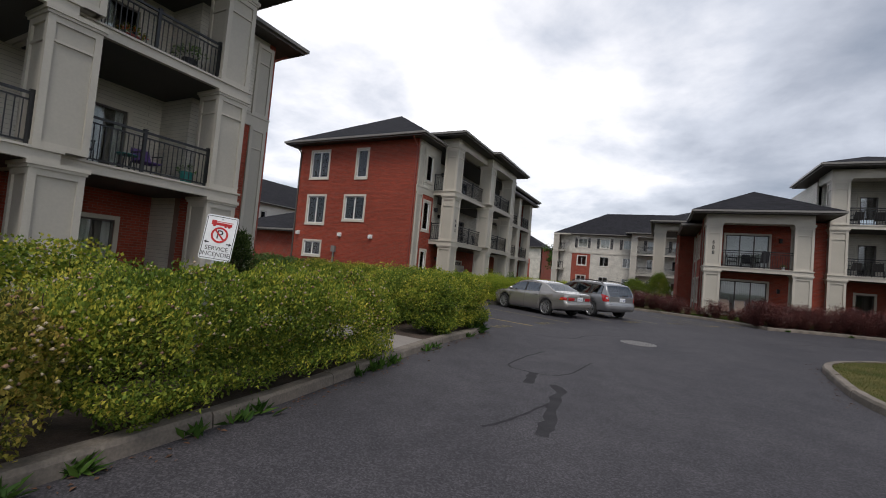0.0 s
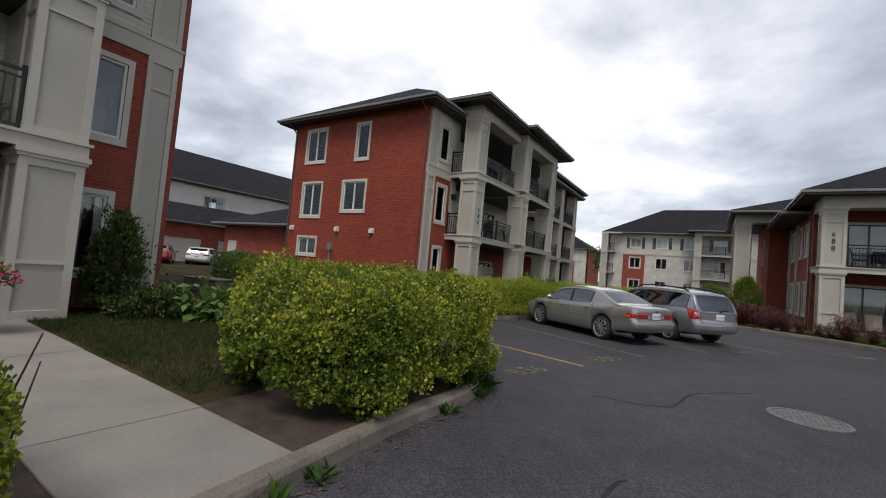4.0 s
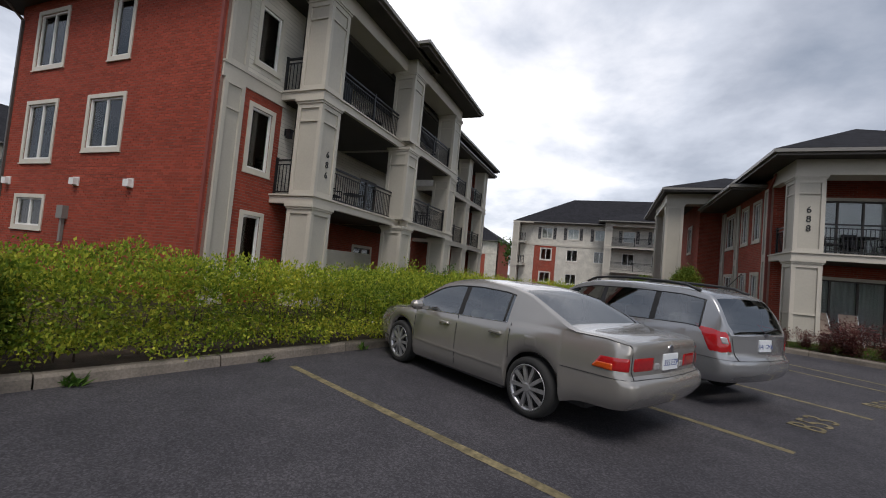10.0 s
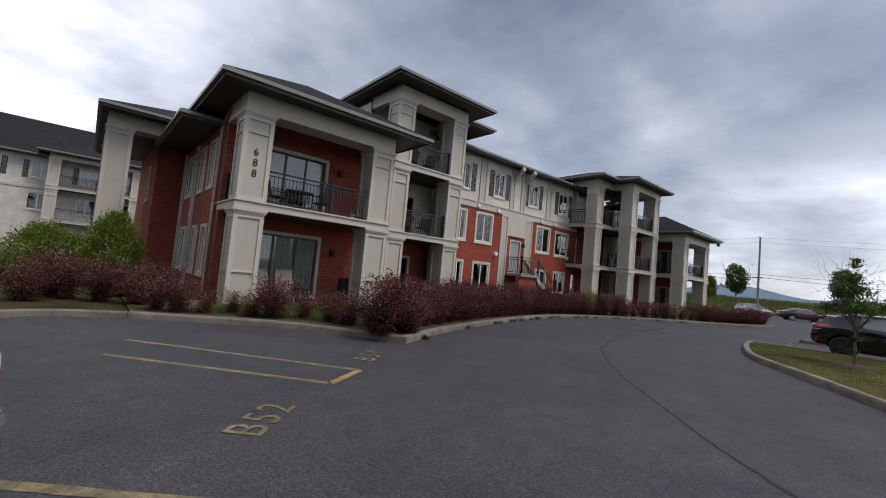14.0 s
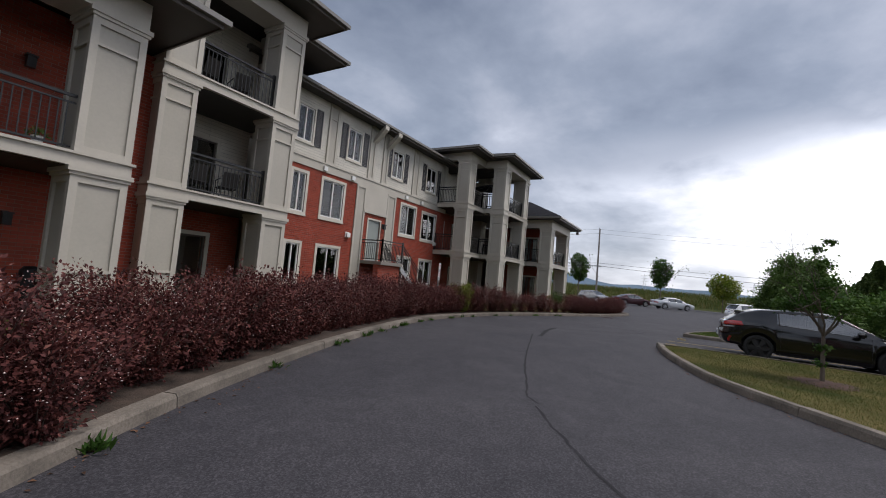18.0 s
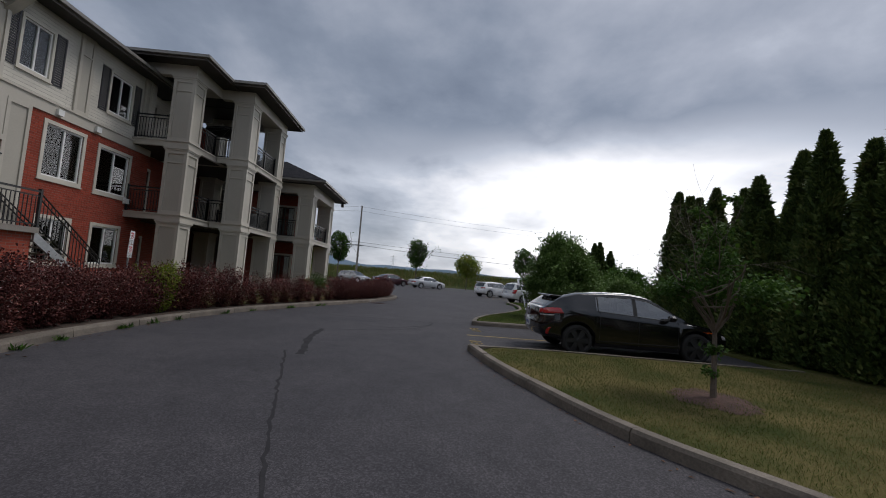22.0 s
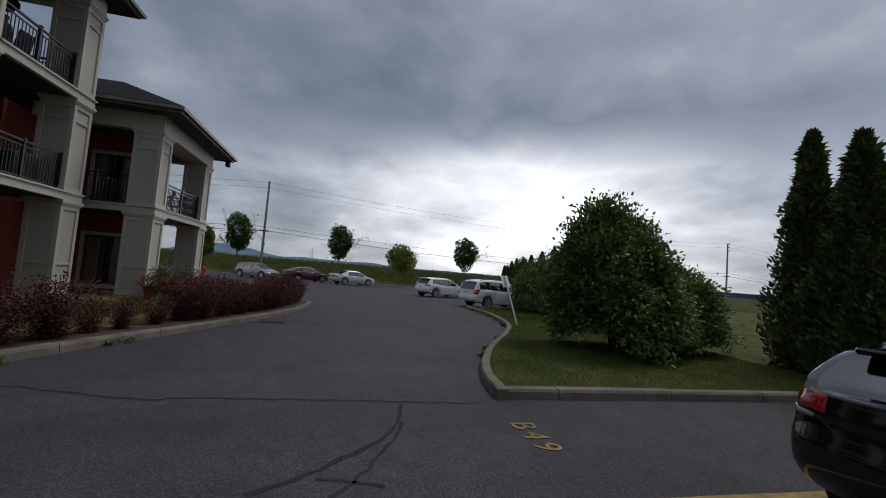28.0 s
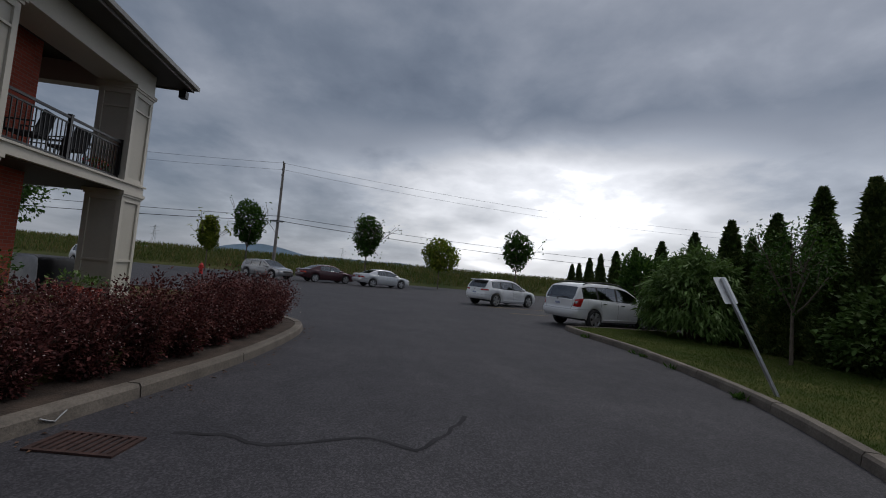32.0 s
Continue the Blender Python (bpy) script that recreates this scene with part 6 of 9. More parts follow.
kinds = [barberry(11, 1.12, 0.68, 4200), barberry(12, 0.95, 0.60, 3400), barberry(13, 1.25, 0.72, 4600), barberry(14, 0.72, 0.42, 1500)]
rng = np.random.default_rng(5)
bed_line = inner(smooth_line(BED_KERB_B[:13], 0.2), 0.66)
used, want = [0, 0, 0, 0], []
run = 0.0
for a, b in zip(bed_line, bed_line[1:]):
    run -= math.hypot(b[0] - a[0], b[1] - a[1])
    if run <= 0:
        x = a[0]
        sparse = 22.8 < x < 29.0
        want.append((a[0], a[1], int(rng.integers(0, 3)) if not sparse else 3 if rng.random() < 0.35 else 1, rng.uniform(0.85, 1.12) * (0.86 if x > 29 else 1.0)))
        run = 0.62 if not sparse else 0.66
        if 6 < x < 21 or 30 < x < 37:
            i = bed_line.index(a)
            t = Vector((b[0] - a[0], b[1] - a[1])).normalized()
            want.append((a[0] - t.y * 0.75 + rng.normal(0, 0.12), a[1] + t.x * 0.75 + rng.normal(0, 0.12), int(rng.integers(0, 3)), rng.uniform(0.8, 1.05) * (0.8 if x > 29 else 1.0)))
for f in np.linspace(0.04, 0.97, 12):
    q = inner(smooth_line(BED_KERB_A, 0.1), 0.65 + 0.4 * rng.random())
    x, y = q[int(f * (len(q) - 1))]
    want.append((x, y, 3 if rng.random() < 0.6 else 1, rng.uniform(0.75, 1.05)))
want += [(-1.6, 31.0, 1, 0.95), (-0.9, 31.6, 2, 0.9), (-0.2, 31.2, 0, 0.9), (0.5, 30.7, 1, 1.0), (-1.2, 32.4, 0, 0.9), (0.3, 32.6, 1, 0.95), (1.1, 31.8, 2, 0.85), (1.3, 33.4, 1, 0.9)]
for x, y, k, s in want:
    src = kinds[k]
    m = pose(x, y, 0.11, 0, 0, float(rng.uniform(0, 360))) @ Matrix.Scale(s, 4)
    if used[k] == 0:
        src.matrix_world = m
    else:
        c = copy_thing(src, pose(0, 0, 0))
        c.matrix_world = m
    used[k] += 1


def cedar(seed, height, radius, count):
    """A columnar cedar: trunk and a dense, lumpy cone of flat sprays."""
    rng = np.random.default_rng(seed)
    T = thing("cedar_tree", "tall dark green columnar cedar in the screening row", "tree", group="cedar row")
    bm = bmesh.new()
    tube(bm, (0, 0, -0.05), (0, 0, height * 0.95), 0.10, 0.012, 7)
    part("trunk", bm, BARK, T)
    z = rng.uniform(0, 1, count) ** 0.85
    a = rng.uniform(0, 2 * math.pi, count)
    prof = radius * np.clip(1.02 - z ** 1.1, 0, 1) ** 0.90 * (0.75 + 0.25 * np.minimum(1, z / 0.12))
    p = np.stack([prof * np.cos(a), prof * np.sin(a), 0.06 + z * height], 1)
    n = 0.34 * lumps(p, 1.4, seed) + 0.34 * lumps(p * (1, 1, 0.5), 3.4, seed) + 0.22 * lumps(p, 7.0, seed)
    k = (1 + n) * rng.uniform(0.55, 1.04, count)
    p = p * np.stack([k, k, np.ones(count)], 1)
    out = np.stack([np.cos(a), np.sin(a), np.zeros(count)], 1)
    way = out * 0.7 + (0, 0, 0.75) + rng.normal(0, 0.35, p.shape)
    part("foliage", leaf_mesh("foliage", p, way, rng, rng.uniform(0.6, 1.3, count) * 0.13, SPRAY, CEDAR, 2.0), CEDAR, T)["kind"] = "stuff"
    m = count // 5
    z = rng.uniform(0, 0.93, m)
    a = rng.uniform(0, 2 * math.pi, m)
    r = radius * np.clip(1.0 - z ** 1.25, 0, 1) ** 0.82 * rng.uniform(0.1, 0.55, m)
    p = np.stack([r * np.cos(a), r * np.sin(a), 0.05 + z * height], 1)
    part("inner_foliage", leaf_mesh("inner_foliage", p, rng.normal(0, 1, p.shape), rng, 0.34, SPRAY, CEDAR, 2.0), CEDAR, T)["kind"] = "stuff"
    return T


cedars = [cedar(21, 5.6, 1.0, 13000), cedar(22, 5.0, 0.92, 11500), cedar(23, 4.6, 0.95, 11000), cedar(24, 6.2, 1.05, 14000)]
spots = [(16.4, 13.2, 3, 1.0), (17.5, 13.7, 0, 1.0), (18.4, 13.4, 1, 1.05), (19.2, 13.8, 3, 0.92), (20.1, 13.5, 0, 0.98), (21.1, 13.9, 1, 1.0), (22.0, 13.6, 2, 1.05), (22.9, 13.9, 0, 0.9), (23.9, 13.8, 1, 0.98), (24.9, 13.5, 2, 1.12), (26.1, 13.2, 0, 1.0),
         (15.2, 12.6, 0, 1.05), (14.0, 11.9, 3, 0.95), (12.8, 11.0, 1, 1.1), (34.9, 12.7, 1, 0.86), (36.2, 12.5, 0, 0.78), (37.6, 12.3, 2, 0.84), (33.6, 12.6, 2, 0.8), (34.2, 13.1, 2, 0.66), (35.5, 13.0, 1, 0.62), (36.9, 12.8, 2, 0.68), (38.5, 12.2, 1, 0.66), (40.5, 11.9, 2, 0.62), (42.8, 11.4, 1, 0.58), (45.2, 11.0, 2, 0.6), (47.7, 10.6, 1, 0.55),
         (16.9, 13.2, 1, 0.88), (18.0, 13.9, 2, 0.9), (18.8, 13.2, 2, 0.95), (19.7, 13.3, 1, 0.85), (20.6, 14.0, 2, 0.86), (21.6, 13.4, 1, 0.84), (22.5, 14.0, 2, 0.82), (23.4, 13.5, 2, 0.86), (24.4, 14.0, 1, 0.72), (25.5, 13.3, 2, 0.86), (14.6, 12.0, 1, 0.95), (15.8, 12.8, 2, 1.0), (39.5, 12.0, 2, 0.85), (41.6, 11.6, 1, 0.75), (44, 11.2, 2, 0.78), (46.5, 10.8, 1, 0.7), (49, 10.3, 2, 0.75),
         (51.5, 9.8, 0, 0.62), (54, 9.2, 2, 0.72), (57, 8.4, 1, 0.62), (60, 7.5, 2, 0.68)]
taken = set()
for x, y, k, s in spots:
    m = pose(x, y, 0.08, 0, 0, float(rng.uniform(0, 360))) @ Matrix.Scale(s, 4)
    if k not in taken:
        cedars[k].matrix_world = m
        taken.add(k)
    else:
        copy_thing(cedars[k], pose(0, 0, 0)).matrix_world = m


def shrub(name, label, x, y, height, radius, count, size, mat, seed, shape=OVAL, stems=26, droop=0.1, lump=0.34, z=0.1, low=0.12):
    rng = np.random.default_rng(seed)
    B = thing(name, label, "shrub", (x, y, z))
    bush_parts(B, rng, height, radius, count, size, mat, shape, stems, droop=droop, lump=lump, low=low)
    return B


def mound(name, label, x, y, height, radius, count, size, mat, seed, shape=OVAL, z=0.1, peak=(0.0, 0.0), droop=0.2, shoots=14, rough=0.5):
    """A full bush: clumped leaves in a lumpy outer layer over forked stems, with some shoots above."""
    rng = np.random.default_rng(seed)
    B = thing(name, label, "shrub", (x, y, z))
    bm = bmesh.new()
    for i in range(16):
        a = rng.uniform(0, 2 * math.pi)
        q = Vector((0.6 * radius * math.cos(a) * rng.uniform(0.2, 1), 0.6 * radius * math.sin(a) * rng.uniform(0.2, 1), height * rng.uniform(0.5, 0.85)))
        p0 = Vector((0.12 * radius * math.cos(a), 0.12 * radius * math.sin(a), -0.05))
        tube(bm, p0, p0.lerp(q, 0.5) + Vector((0, 0, 0.1)), 0.03, 0.018, 6, False)
        tube(bm, p0.lerp(q, 0.5) + Vector((0, 0, 0.1)), q, 0.018, 0.006, 6, False)
    part("stem_mass", bm, TWIG, B)["kind"] = "stuff"
    clumps = count // 26
    d = unit(rng.normal(0, 1, (clumps, 3)))
    d[:, 2] = np.abs(d[:, 2]) * 1.25 - 0.35
    d = unit(d)
    up_ = np.clip((d[:, 2] + 0.35) / 1.35, 0, 1)
    far = (rng.uniform(0.35, 1.0, clumps) ** 0.4) * (1 + rough * (0.55 * lumps(d, 1.7, seed) + 0.4 * lumps(d, 4.0, seed)))
    c = np.stack([d[:, 0] * radius, d[:, 1] * radius, height * 0.40 + d[:, 2] * height * np.where(d[:, 2] > 0, 0.60, 0.95)], 1)
    c = np.array((0, 0, height * 0.40)) + (c - (0, 0, height * 0.40)) * far[:, None]
    c[:, :2] += np.array(peak) * (np.clip(c[:, 2] / height, 0, 1.2) ** 1.5)[:, None]
    c[:, :2] *= (1 - 0.38 * np.clip(c[:, 2] / height - 0.35, 0, 1))[:, None]
    for i in range(shoots):
        k = int(rng.integers(0, clumps))
        if c[k, 2] > height * 0.55:
            c[k] += np.array((rng.normal(0, 0.1), rng.normal(0, 0.1), rng.uniform(0.15, 0.5)))
    at = np.repeat(c, 26, 0) + rng.normal(0, 1, (clumps * 26, 3)) * (0.11 * radius ** 0.5, 0.11 * radius ** 0.5, 0.085 * radius ** 0.5)
    way = np.repeat(d, 26, 0) * 0.7 + rng.normal(0, 0.45, at.shape) + (0, 0, 0.2 - droop)
    keep = at[:, 2] > 0.02
    at, way = at[keep], way[keep]
    part("foliage", leaf_mesh("foliage", at, way, rng, rng.uniform(0.6, 1.25, len(at)) * size, shape, mat), mat, B)["kind"] = "stuff"
    return B


mound("lilac_bush", "large dense green lilac bush on the verge", 27.75, 17.0, 3.3, 1.62, 46000, 0.12, LILAC, 31, peak=(0.1, 0.6), shoots=10, rough=0.65)
mound("lilac_bush", "smaller green bush beside the large lilac", 28.3, 14.5, 1.9, 1.05, 12000, 0.11, LILAC, 32)
mound("broadleaf_bush", "rounded bush with long drooping green leaves", 39.3, 13.5, 2.75, 1.5, 13000, 0.24, LILAC, 33, LONG, droop=0.75, shoots=2, rough=0.25)
mound("broadleaf_bush", "tall loose green bush between the cedars", 43.5, 12.4, 2.9, 1.2, 6000, 0.16, MAPLE, 34)
mound("broadleaf_bush", "low spreading green bush under the cedars", 31.6, 12.6, 2.6, 1.8, 10000, 0.15, MAPLE, 35)
mound("broadleaf_bush", "loose green bush under the cedars", 34.0, 12.4, 2.4, 1.5, 8000, 0.15, LILAC, 36)
shrub("broadleaf_bush", "loose leafy bush in front of the cedars", 14.6, 14.4, 2.3, 1.3, 6000, 0.15, MAPLE, 37, LONG, 26, 0.15, 0.34)
shrub("broadleaf_bush", "bright green bush among the barberries", 20.3, 29.9, 1.25, 0.55, 2600, 0.07, YELLOWGREEN, 38, OVAL, 18, 0.05, 0.36)
mound("globe_cedar", "clipped dark green globe cedar beside the flats", 0.1, 35.6, 2.5, 0.85, 16000, 0.085, HEDGE_BODY, 39, SPRAY, droop=0.0, shoots=0, rough=0.08)
mound("broadleaf_bush", "dark green clipped bush beside the tall porch", -1.6, 37.2, 1.9, 1.3, 14000, 0.085, HEDGE_BODY, 40, SPRAY, droop=0.0, shoots=0, rough=0.15)
mound("dark_juniper", "tall dark green juniper against the wall", -12.0, 9.0, 2.1, 0.45, 7000, 0.09, CEDAR, 47, SPRAY, droop=-0.3, shoots=4, rough=0.25)
mound("dark_juniper", "low spreading dark juniper by the wall", -11.3, 9.6, 0.45, 0.9, 5000, 0.10, CEDAR, 48, SPRAY, droop=0.0, shoots=4, rough=0.3)
shrub("hosta", "broad-leaved green hosta clump by the wall", -10.6, 10.2, 0.7, 0.85, 260, 0.28, LILAC, 41, OVAL, 20, 0.3, 0.32)
shrub("broadleaf_bush", "small green bush beside the columns", -10.2, 27.9, 1.6, 0.8, 2600, 0.10, HEDGE_BRIGHT, 43, OVAL, 20, 0.05, 0.4)
shrub("broadleaf_bush", "green bush beside the columns", -10.0, 30.5, 1.5, 0.9, 2600, 0.10, LILAC, 44, OVAL, 20, 0.05, 0.4)
shrub("flowering_bush", "dark shrub with small pale flowers by the end flats", 33.2, 27.9, 0.9, 0.7, 2200, 0.055, PURPLE, 45, OVAL, 16, 0.1, 0.36)
shrub("broadleaf_bush", "dark green bush by the end flats", 34.2, 29.3, 1.1, 0.8, 2600, 0.07, MAPLE, 46, OVAL, 18, 0.1, 0.36)


def limb(bm, rng, a, way, length, r, depth, tips, bend=0.35, split=3):
    """A forking limb; tips collects the ends."""
    p, d, n = Vector(a), Vector(way).normalized(), 3
    for i in range(n):
        d = (d + Vector(rng.normal(0, bend * 0.35, 3)) + Vector((0, 0, 0.08))).normalized()
        q = p + d * length / n
        tube(bm, p, q, r * (1 - 0.25 * i / n), r * (1 - 0.25 * (i + 1) / n), 5, False)
        p = q
        if depth and i:
            for _ in range(split - 1):
                w = (d + Vector(rng.normal(0, 0.75, 3))).normalized()
                limb(bm, rng, p, w, length * rng.uniform(0.45, 0.7), r * 0.5, depth - 1, tips, bend, split)
    tips.append(tuple(p))


def tree(name, label, x, y, height, trunk, crown, radius, count, size, mat, seed, shape=OVAL, z=0.1, dead=0, split=3, depth=2, clusters=(), near_part=0.6):
    rng = np.random.default_rng(seed)
    T = thing(name, label, "tree", (x, y, z))
    bm = bmesh.new()
    tube(bm, (0, 0, -0.05), (0.02, 0.0, trunk), 0.022 * height * 0.6, 0.014 * height * 0.6, 8, False)
    part("trunk", bm, BARK, T)
    tips, bm = [], bmesh.new()
    for i in range(6):
        a = 2 * math.pi * i / 6 + rng.uniform(-0.4, 0.4)
        limb(bm, rng, (0.02, 0, trunk * rng.uniform(0.8, 1.0)), (0.55 * math.cos(a), 0.55 * math.sin(a), 0.9), (height - trunk) * rng.uniform(0.5, 0.8) * (0.55 if dead else 1), 0.011 * height * 0.6, depth, tips, split=split)
    part("limb_mass", bm, BARK, T)
    tips = np.array(tips)
    if dead:
        bm, none = bmesh.new(), []
        for i in range(dead):
            a = rng.uniform(0, 2 * math.pi)
            limb(bm, rng, (0.02, 0, trunk * 1.15), (0.6 * math.cos(a), 0.6 * math.sin(a), 1.0), (height - trunk) * 0.5, 0.0022 * height, 2, none)
        part("twig_mass", bm, BARK, T, "bare dead twigs at the top")
    r = unit(rng.normal(0, 1, (count, 3))) * (rng.uniform(0.15, 1, count) ** 0.5)[:, None]
    p = np.array((0, 0, crown)) + r * (radius, radius, (height - trunk) * 0.52)
    p += unit(r) * (0.45 * lumps(p, 0.9 / radius, seed) + 0.3 * lumps(p, 2.4 / radius, seed))[:, None] * radius * 0.6
    near = tips[rng.integers(0, len(tips), count)] + rng.normal(0, radius * 0.16, (count, 3))
    p = np.where((rng.random(count) < near_part)[:, None], near, p)
    if clusters:
        c = np.array(clusters)
        pick = rng.choice(len(c), count, p=c[:, 3] ** 1.6 / (c[:, 3] ** 1.6).sum())
        p = c[pick, :3] + rng.normal(0, 0.5, (count, 3)) * (1, 1, 0.55) * c[pick, 3:4]
    part("crown", leaf_mesh("crown", p, unit(r) + rng.normal(0, 0.5, p.shape) - (0, 0, 0.15), rng, rng.uniform(0.6, 1.3, count) * size, shape, mat), mat, T)["kind"] = "stuff"
    return T


island_tree = tree("ornamental_tree", "young ornamental tree with dead twigs on the grass island", 15.45, 19.1, 4.1, 1.35, 2.15, 0.9, 4200, 0.075, MAPLE, 51, LOBED, dead=5, depth=1,
     clusters=[(0, 0, 2.0, 0.5), (0.7, 0.2, 2.0, 0.36), (-0.75, -0.25, 1.95, 0.42), (0.2, 0.65, 1.9, 0.34), (-0.3, -0.7, 2.05, 0.34), (0.1, 0, 2.5, 0.42), (-0.1, 0.1, 2.95, 0.32), (0.4, 0.1, 3.4, 0.16), (-0.35, 0, 3.5, 0.12), (0, 0.02, 0.9, 0.16), (0.03, 0.06, 0.5, 0.13)])
island_tree.scale = (0.82, 0.82, 0.82)
tree("young_tree", "thin young tree on the verge before the cedars", 35.4, 14.2, 3.3, 1.35, 2.3, 0.85, 2200, 0.08, MAPLE, 52, OVAL, depth=1)
for x, y, h, r, mat, seed, name in ((68, 24.6, 6.4, 1.75, MAPLE, 61, "lollipop"), (68, 35.4, 6.6, 1.7, MAPLE, 62, "lollipop"), (68, 9.6, 6.3, 1.9, MAPLE, 63, "lollipop"), (66, 38.0, 4.6, 1.0, YELLOWGREEN, 64, "young"), (67, 17.6, 4.6, 2.4, YELLOWGREEN, 65, "spreading")):
    tree("street_tree", f"{name} green street tree on the grass bank", x, y, h, h * 0.42, h * 0.70, r * 0.76, 4200, 0.22, mat, seed, LOBED, depth=1, near_part=0.03)
tree("street_tree", "round green street tree beyond the end flats", 58, 47.0, 6.0, 2.4, 4.2, 1.7, 1700, 0.26, MAPLE, 66, LOBED, depth=1)
for x, y, h, seed in ((-12, 90, 8, 67), (-20, 98, 9, 68), (-38, 92, 7, 69)):
    tree("street_tree", "full green tree between the distant flats", x, y, h, h * 0.3, h * 0.62, 3.0, 2200, 0.4, MAPLE, seed, LOBED, depth=1, z=0)

# grass blades where the path comes near, and weeds in the kerb
def blades(name, label, outline, count, size, seed, z=0.115, mat=GRASSBLADE):
    rng = np.random.default_rng(seed)
    o = np.array(outline)
    lo, hi = o.min(0), o.max(0)
    p = rng.uniform(lo, hi, (count * 3, 2))
    inside = np.zeros(len(p), bool)
    for (x0, y0), (x1, y1) in zip(o, np.roll(o, -1, 0)):
        cross = ((y0 > p[:, 1]) != (y1 > p[:, 1])) & (p[:, 0] < (x1 - x0) * (p[:, 1] - y0) / (y1 - y0 + 1e-9) + x0)
        inside ^= cross
    p = p[inside][:count]
    at = np.c_[p, np.full(len(p), z)]
    way = np.c_[rng.normal(0, 0.55, (len(p), 2)), np.ones(len(p))]
    ob = part(name, leaf_mesh(name, at, way, rng, rng.uniform(0.5, 1.3, len(p)) * size, BLADE, mat, 3.0), mat)
    return tagged(ob, label, "grass", kind="stuff")


blades("grass", "short dry mown grass on the island", [q for q in a_in if q[1] > 8.6] + [(18.6, 14.9), (15.5, 14.6), (11, 12.5), (7, 7.5)], 130000, 0.042, 71)
blades("grass", "short mown grass on the verge", [q for q in v_in if q[1] > 13.0] + [(24.2, 14.0)], 130000, 0.042, 72, 0.115, LUSHBLADE)
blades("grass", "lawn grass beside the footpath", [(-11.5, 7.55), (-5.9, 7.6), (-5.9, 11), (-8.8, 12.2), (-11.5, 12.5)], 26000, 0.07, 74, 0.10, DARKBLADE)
blades("grass", "lawn grass before the flats at the bend", [(1.0, 29.2), (5, 26.8), (9, 29.0), (14, 31.0), (24, 31.0), (31, 28.2), (36, 26.5), (37.5, 28), (33, 30), (26, 33), (14, 33), (8.5, 32), (3, 31)], 60000, 0.09, 75, 0.11, LUSHBLADE)


def weed_row(points, d, count, seed, size=0.11):
    rng = np.random.default_rng(seed)
    line = inner(smooth_line(points, 0.2), d)
    picks = rng.integers(0, len(line), count)
    for i in picks:
        x, y = line[i]
        W = thing("weed", "green weed tuft growing in the kerb joint", "weed", (float(x), float(y), 0.0), group="kerb weeds")
        n = 26
        at = np.c_[rng.normal(0, 0.05, (n, 2)), np.full(n, 0.0)]
        way = np.c_[rng.normal(0, 0.8, (n, 2)), np.ones(n)]
        part("foliage", leaf_mesh("foliage", at, way, rng, rng.uniform(0.6, 1.5, n) * size, LONG, MAPLE, 1.0), MAPLE, W)["kind"] = "stuff"


weed_row(WEST_KERB[2:8], -0.03, 16, 81, 0.14)
weed_row(WEST_KERB[11:15], -0.03, 14, 82, 0.12)
weed_row(BED_KERB_B[:8], -0.03, 26, 83)
weed_row(ISLAND_B, 0.03, 10, 84)
weed_row([(-4.15, 10.2), (-4.2, 10.6), (-4.5, 10.9)], -0.02, 10, 85, 0.24)

# ---- distance: bank, hills, poles and wires ----
bm = bmesh.new()
prof = [(74, 0.0), (80, 1.6), (84, 2.2), (92, 2.2), (110, -0.05)]
rows = []
for i in range(41):
    y = -60 + i * 6
    k = 0.9 + 0.15 * noise.noise(Vector((y * 0.05, 1, 1)))
    rows.append([bm.verts.new((x + 0.05 * (y - 20), y, z * k - 0.02)) for x, z in prof])
for r, s in zip(rows, rows[1:]):
    for k in range(4):
        bm.faces.new((r[k], r[k + 1], s[k + 1], s[k]))
tagged(part("grass_bank", bm, FIELD, smooth=True), "long grassy bank beyond the parking lot", "bank", kind="structure")
rngb = np.random.default_rng(91)
y = rngb.uniform(-20, 70, 26000)
x = rngb.uniform(75, 86, 26000) + 0.05 * (y - 20)
zb = np.interp(x - 0.05 * (y - 20), [p[0] for p in prof], [p[1] for p in prof]) * 0.92
ob = part("tall_grass", leaf_mesh("tall_grass", np.c_[x, y, zb - 0.05], np.c_[rngb.normal(0, 0.3, (26000, 2)), np.ones(26000)], rngb, rngb.uniform(0.3, 0.75, 26000), BLADE, GRASSBLADE, 3.0), GRASSBLADE)
tagged(ob, "tall dry grass on the bank", "grass", kind="stuff")
# the blue of distant air is put into the hill's base colour
HILL = material("haze_tinted_hill", (0.13, 0.18, 0.23), 1.0, vary=0.12, scale=0.01, fine_scale=0.05, spec=0.0)
for name, d in (("hill", 3200),):
    n, va, fa = 110, [], []
    for i in range(n + 1):
        yaw = -118 + 80 * i / n
        h = 20 + 100 * math.exp(-((yaw + 75.0) / 5.0) ** 2) + 45 * math.exp(-((yaw + 88) / 8) ** 2) + 22 * math.exp(-((yaw + 104) / 9) ** 2) + 14 * noise.noise(Vector((yaw * 0.35, 0.5, 0)))
        for r, z in ((d, -5), (d + 250, h), (d + 900, -5)):
            va.append((-math.sin(radians(yaw)) * r, math.cos(radians(yaw)) * r, z))
    for i in range(n):
        for k in range(2):
            j = i * 3 + k
            fa.append((j, j + 3, j + 4, j + 1))
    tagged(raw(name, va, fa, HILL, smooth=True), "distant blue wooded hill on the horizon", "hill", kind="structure")


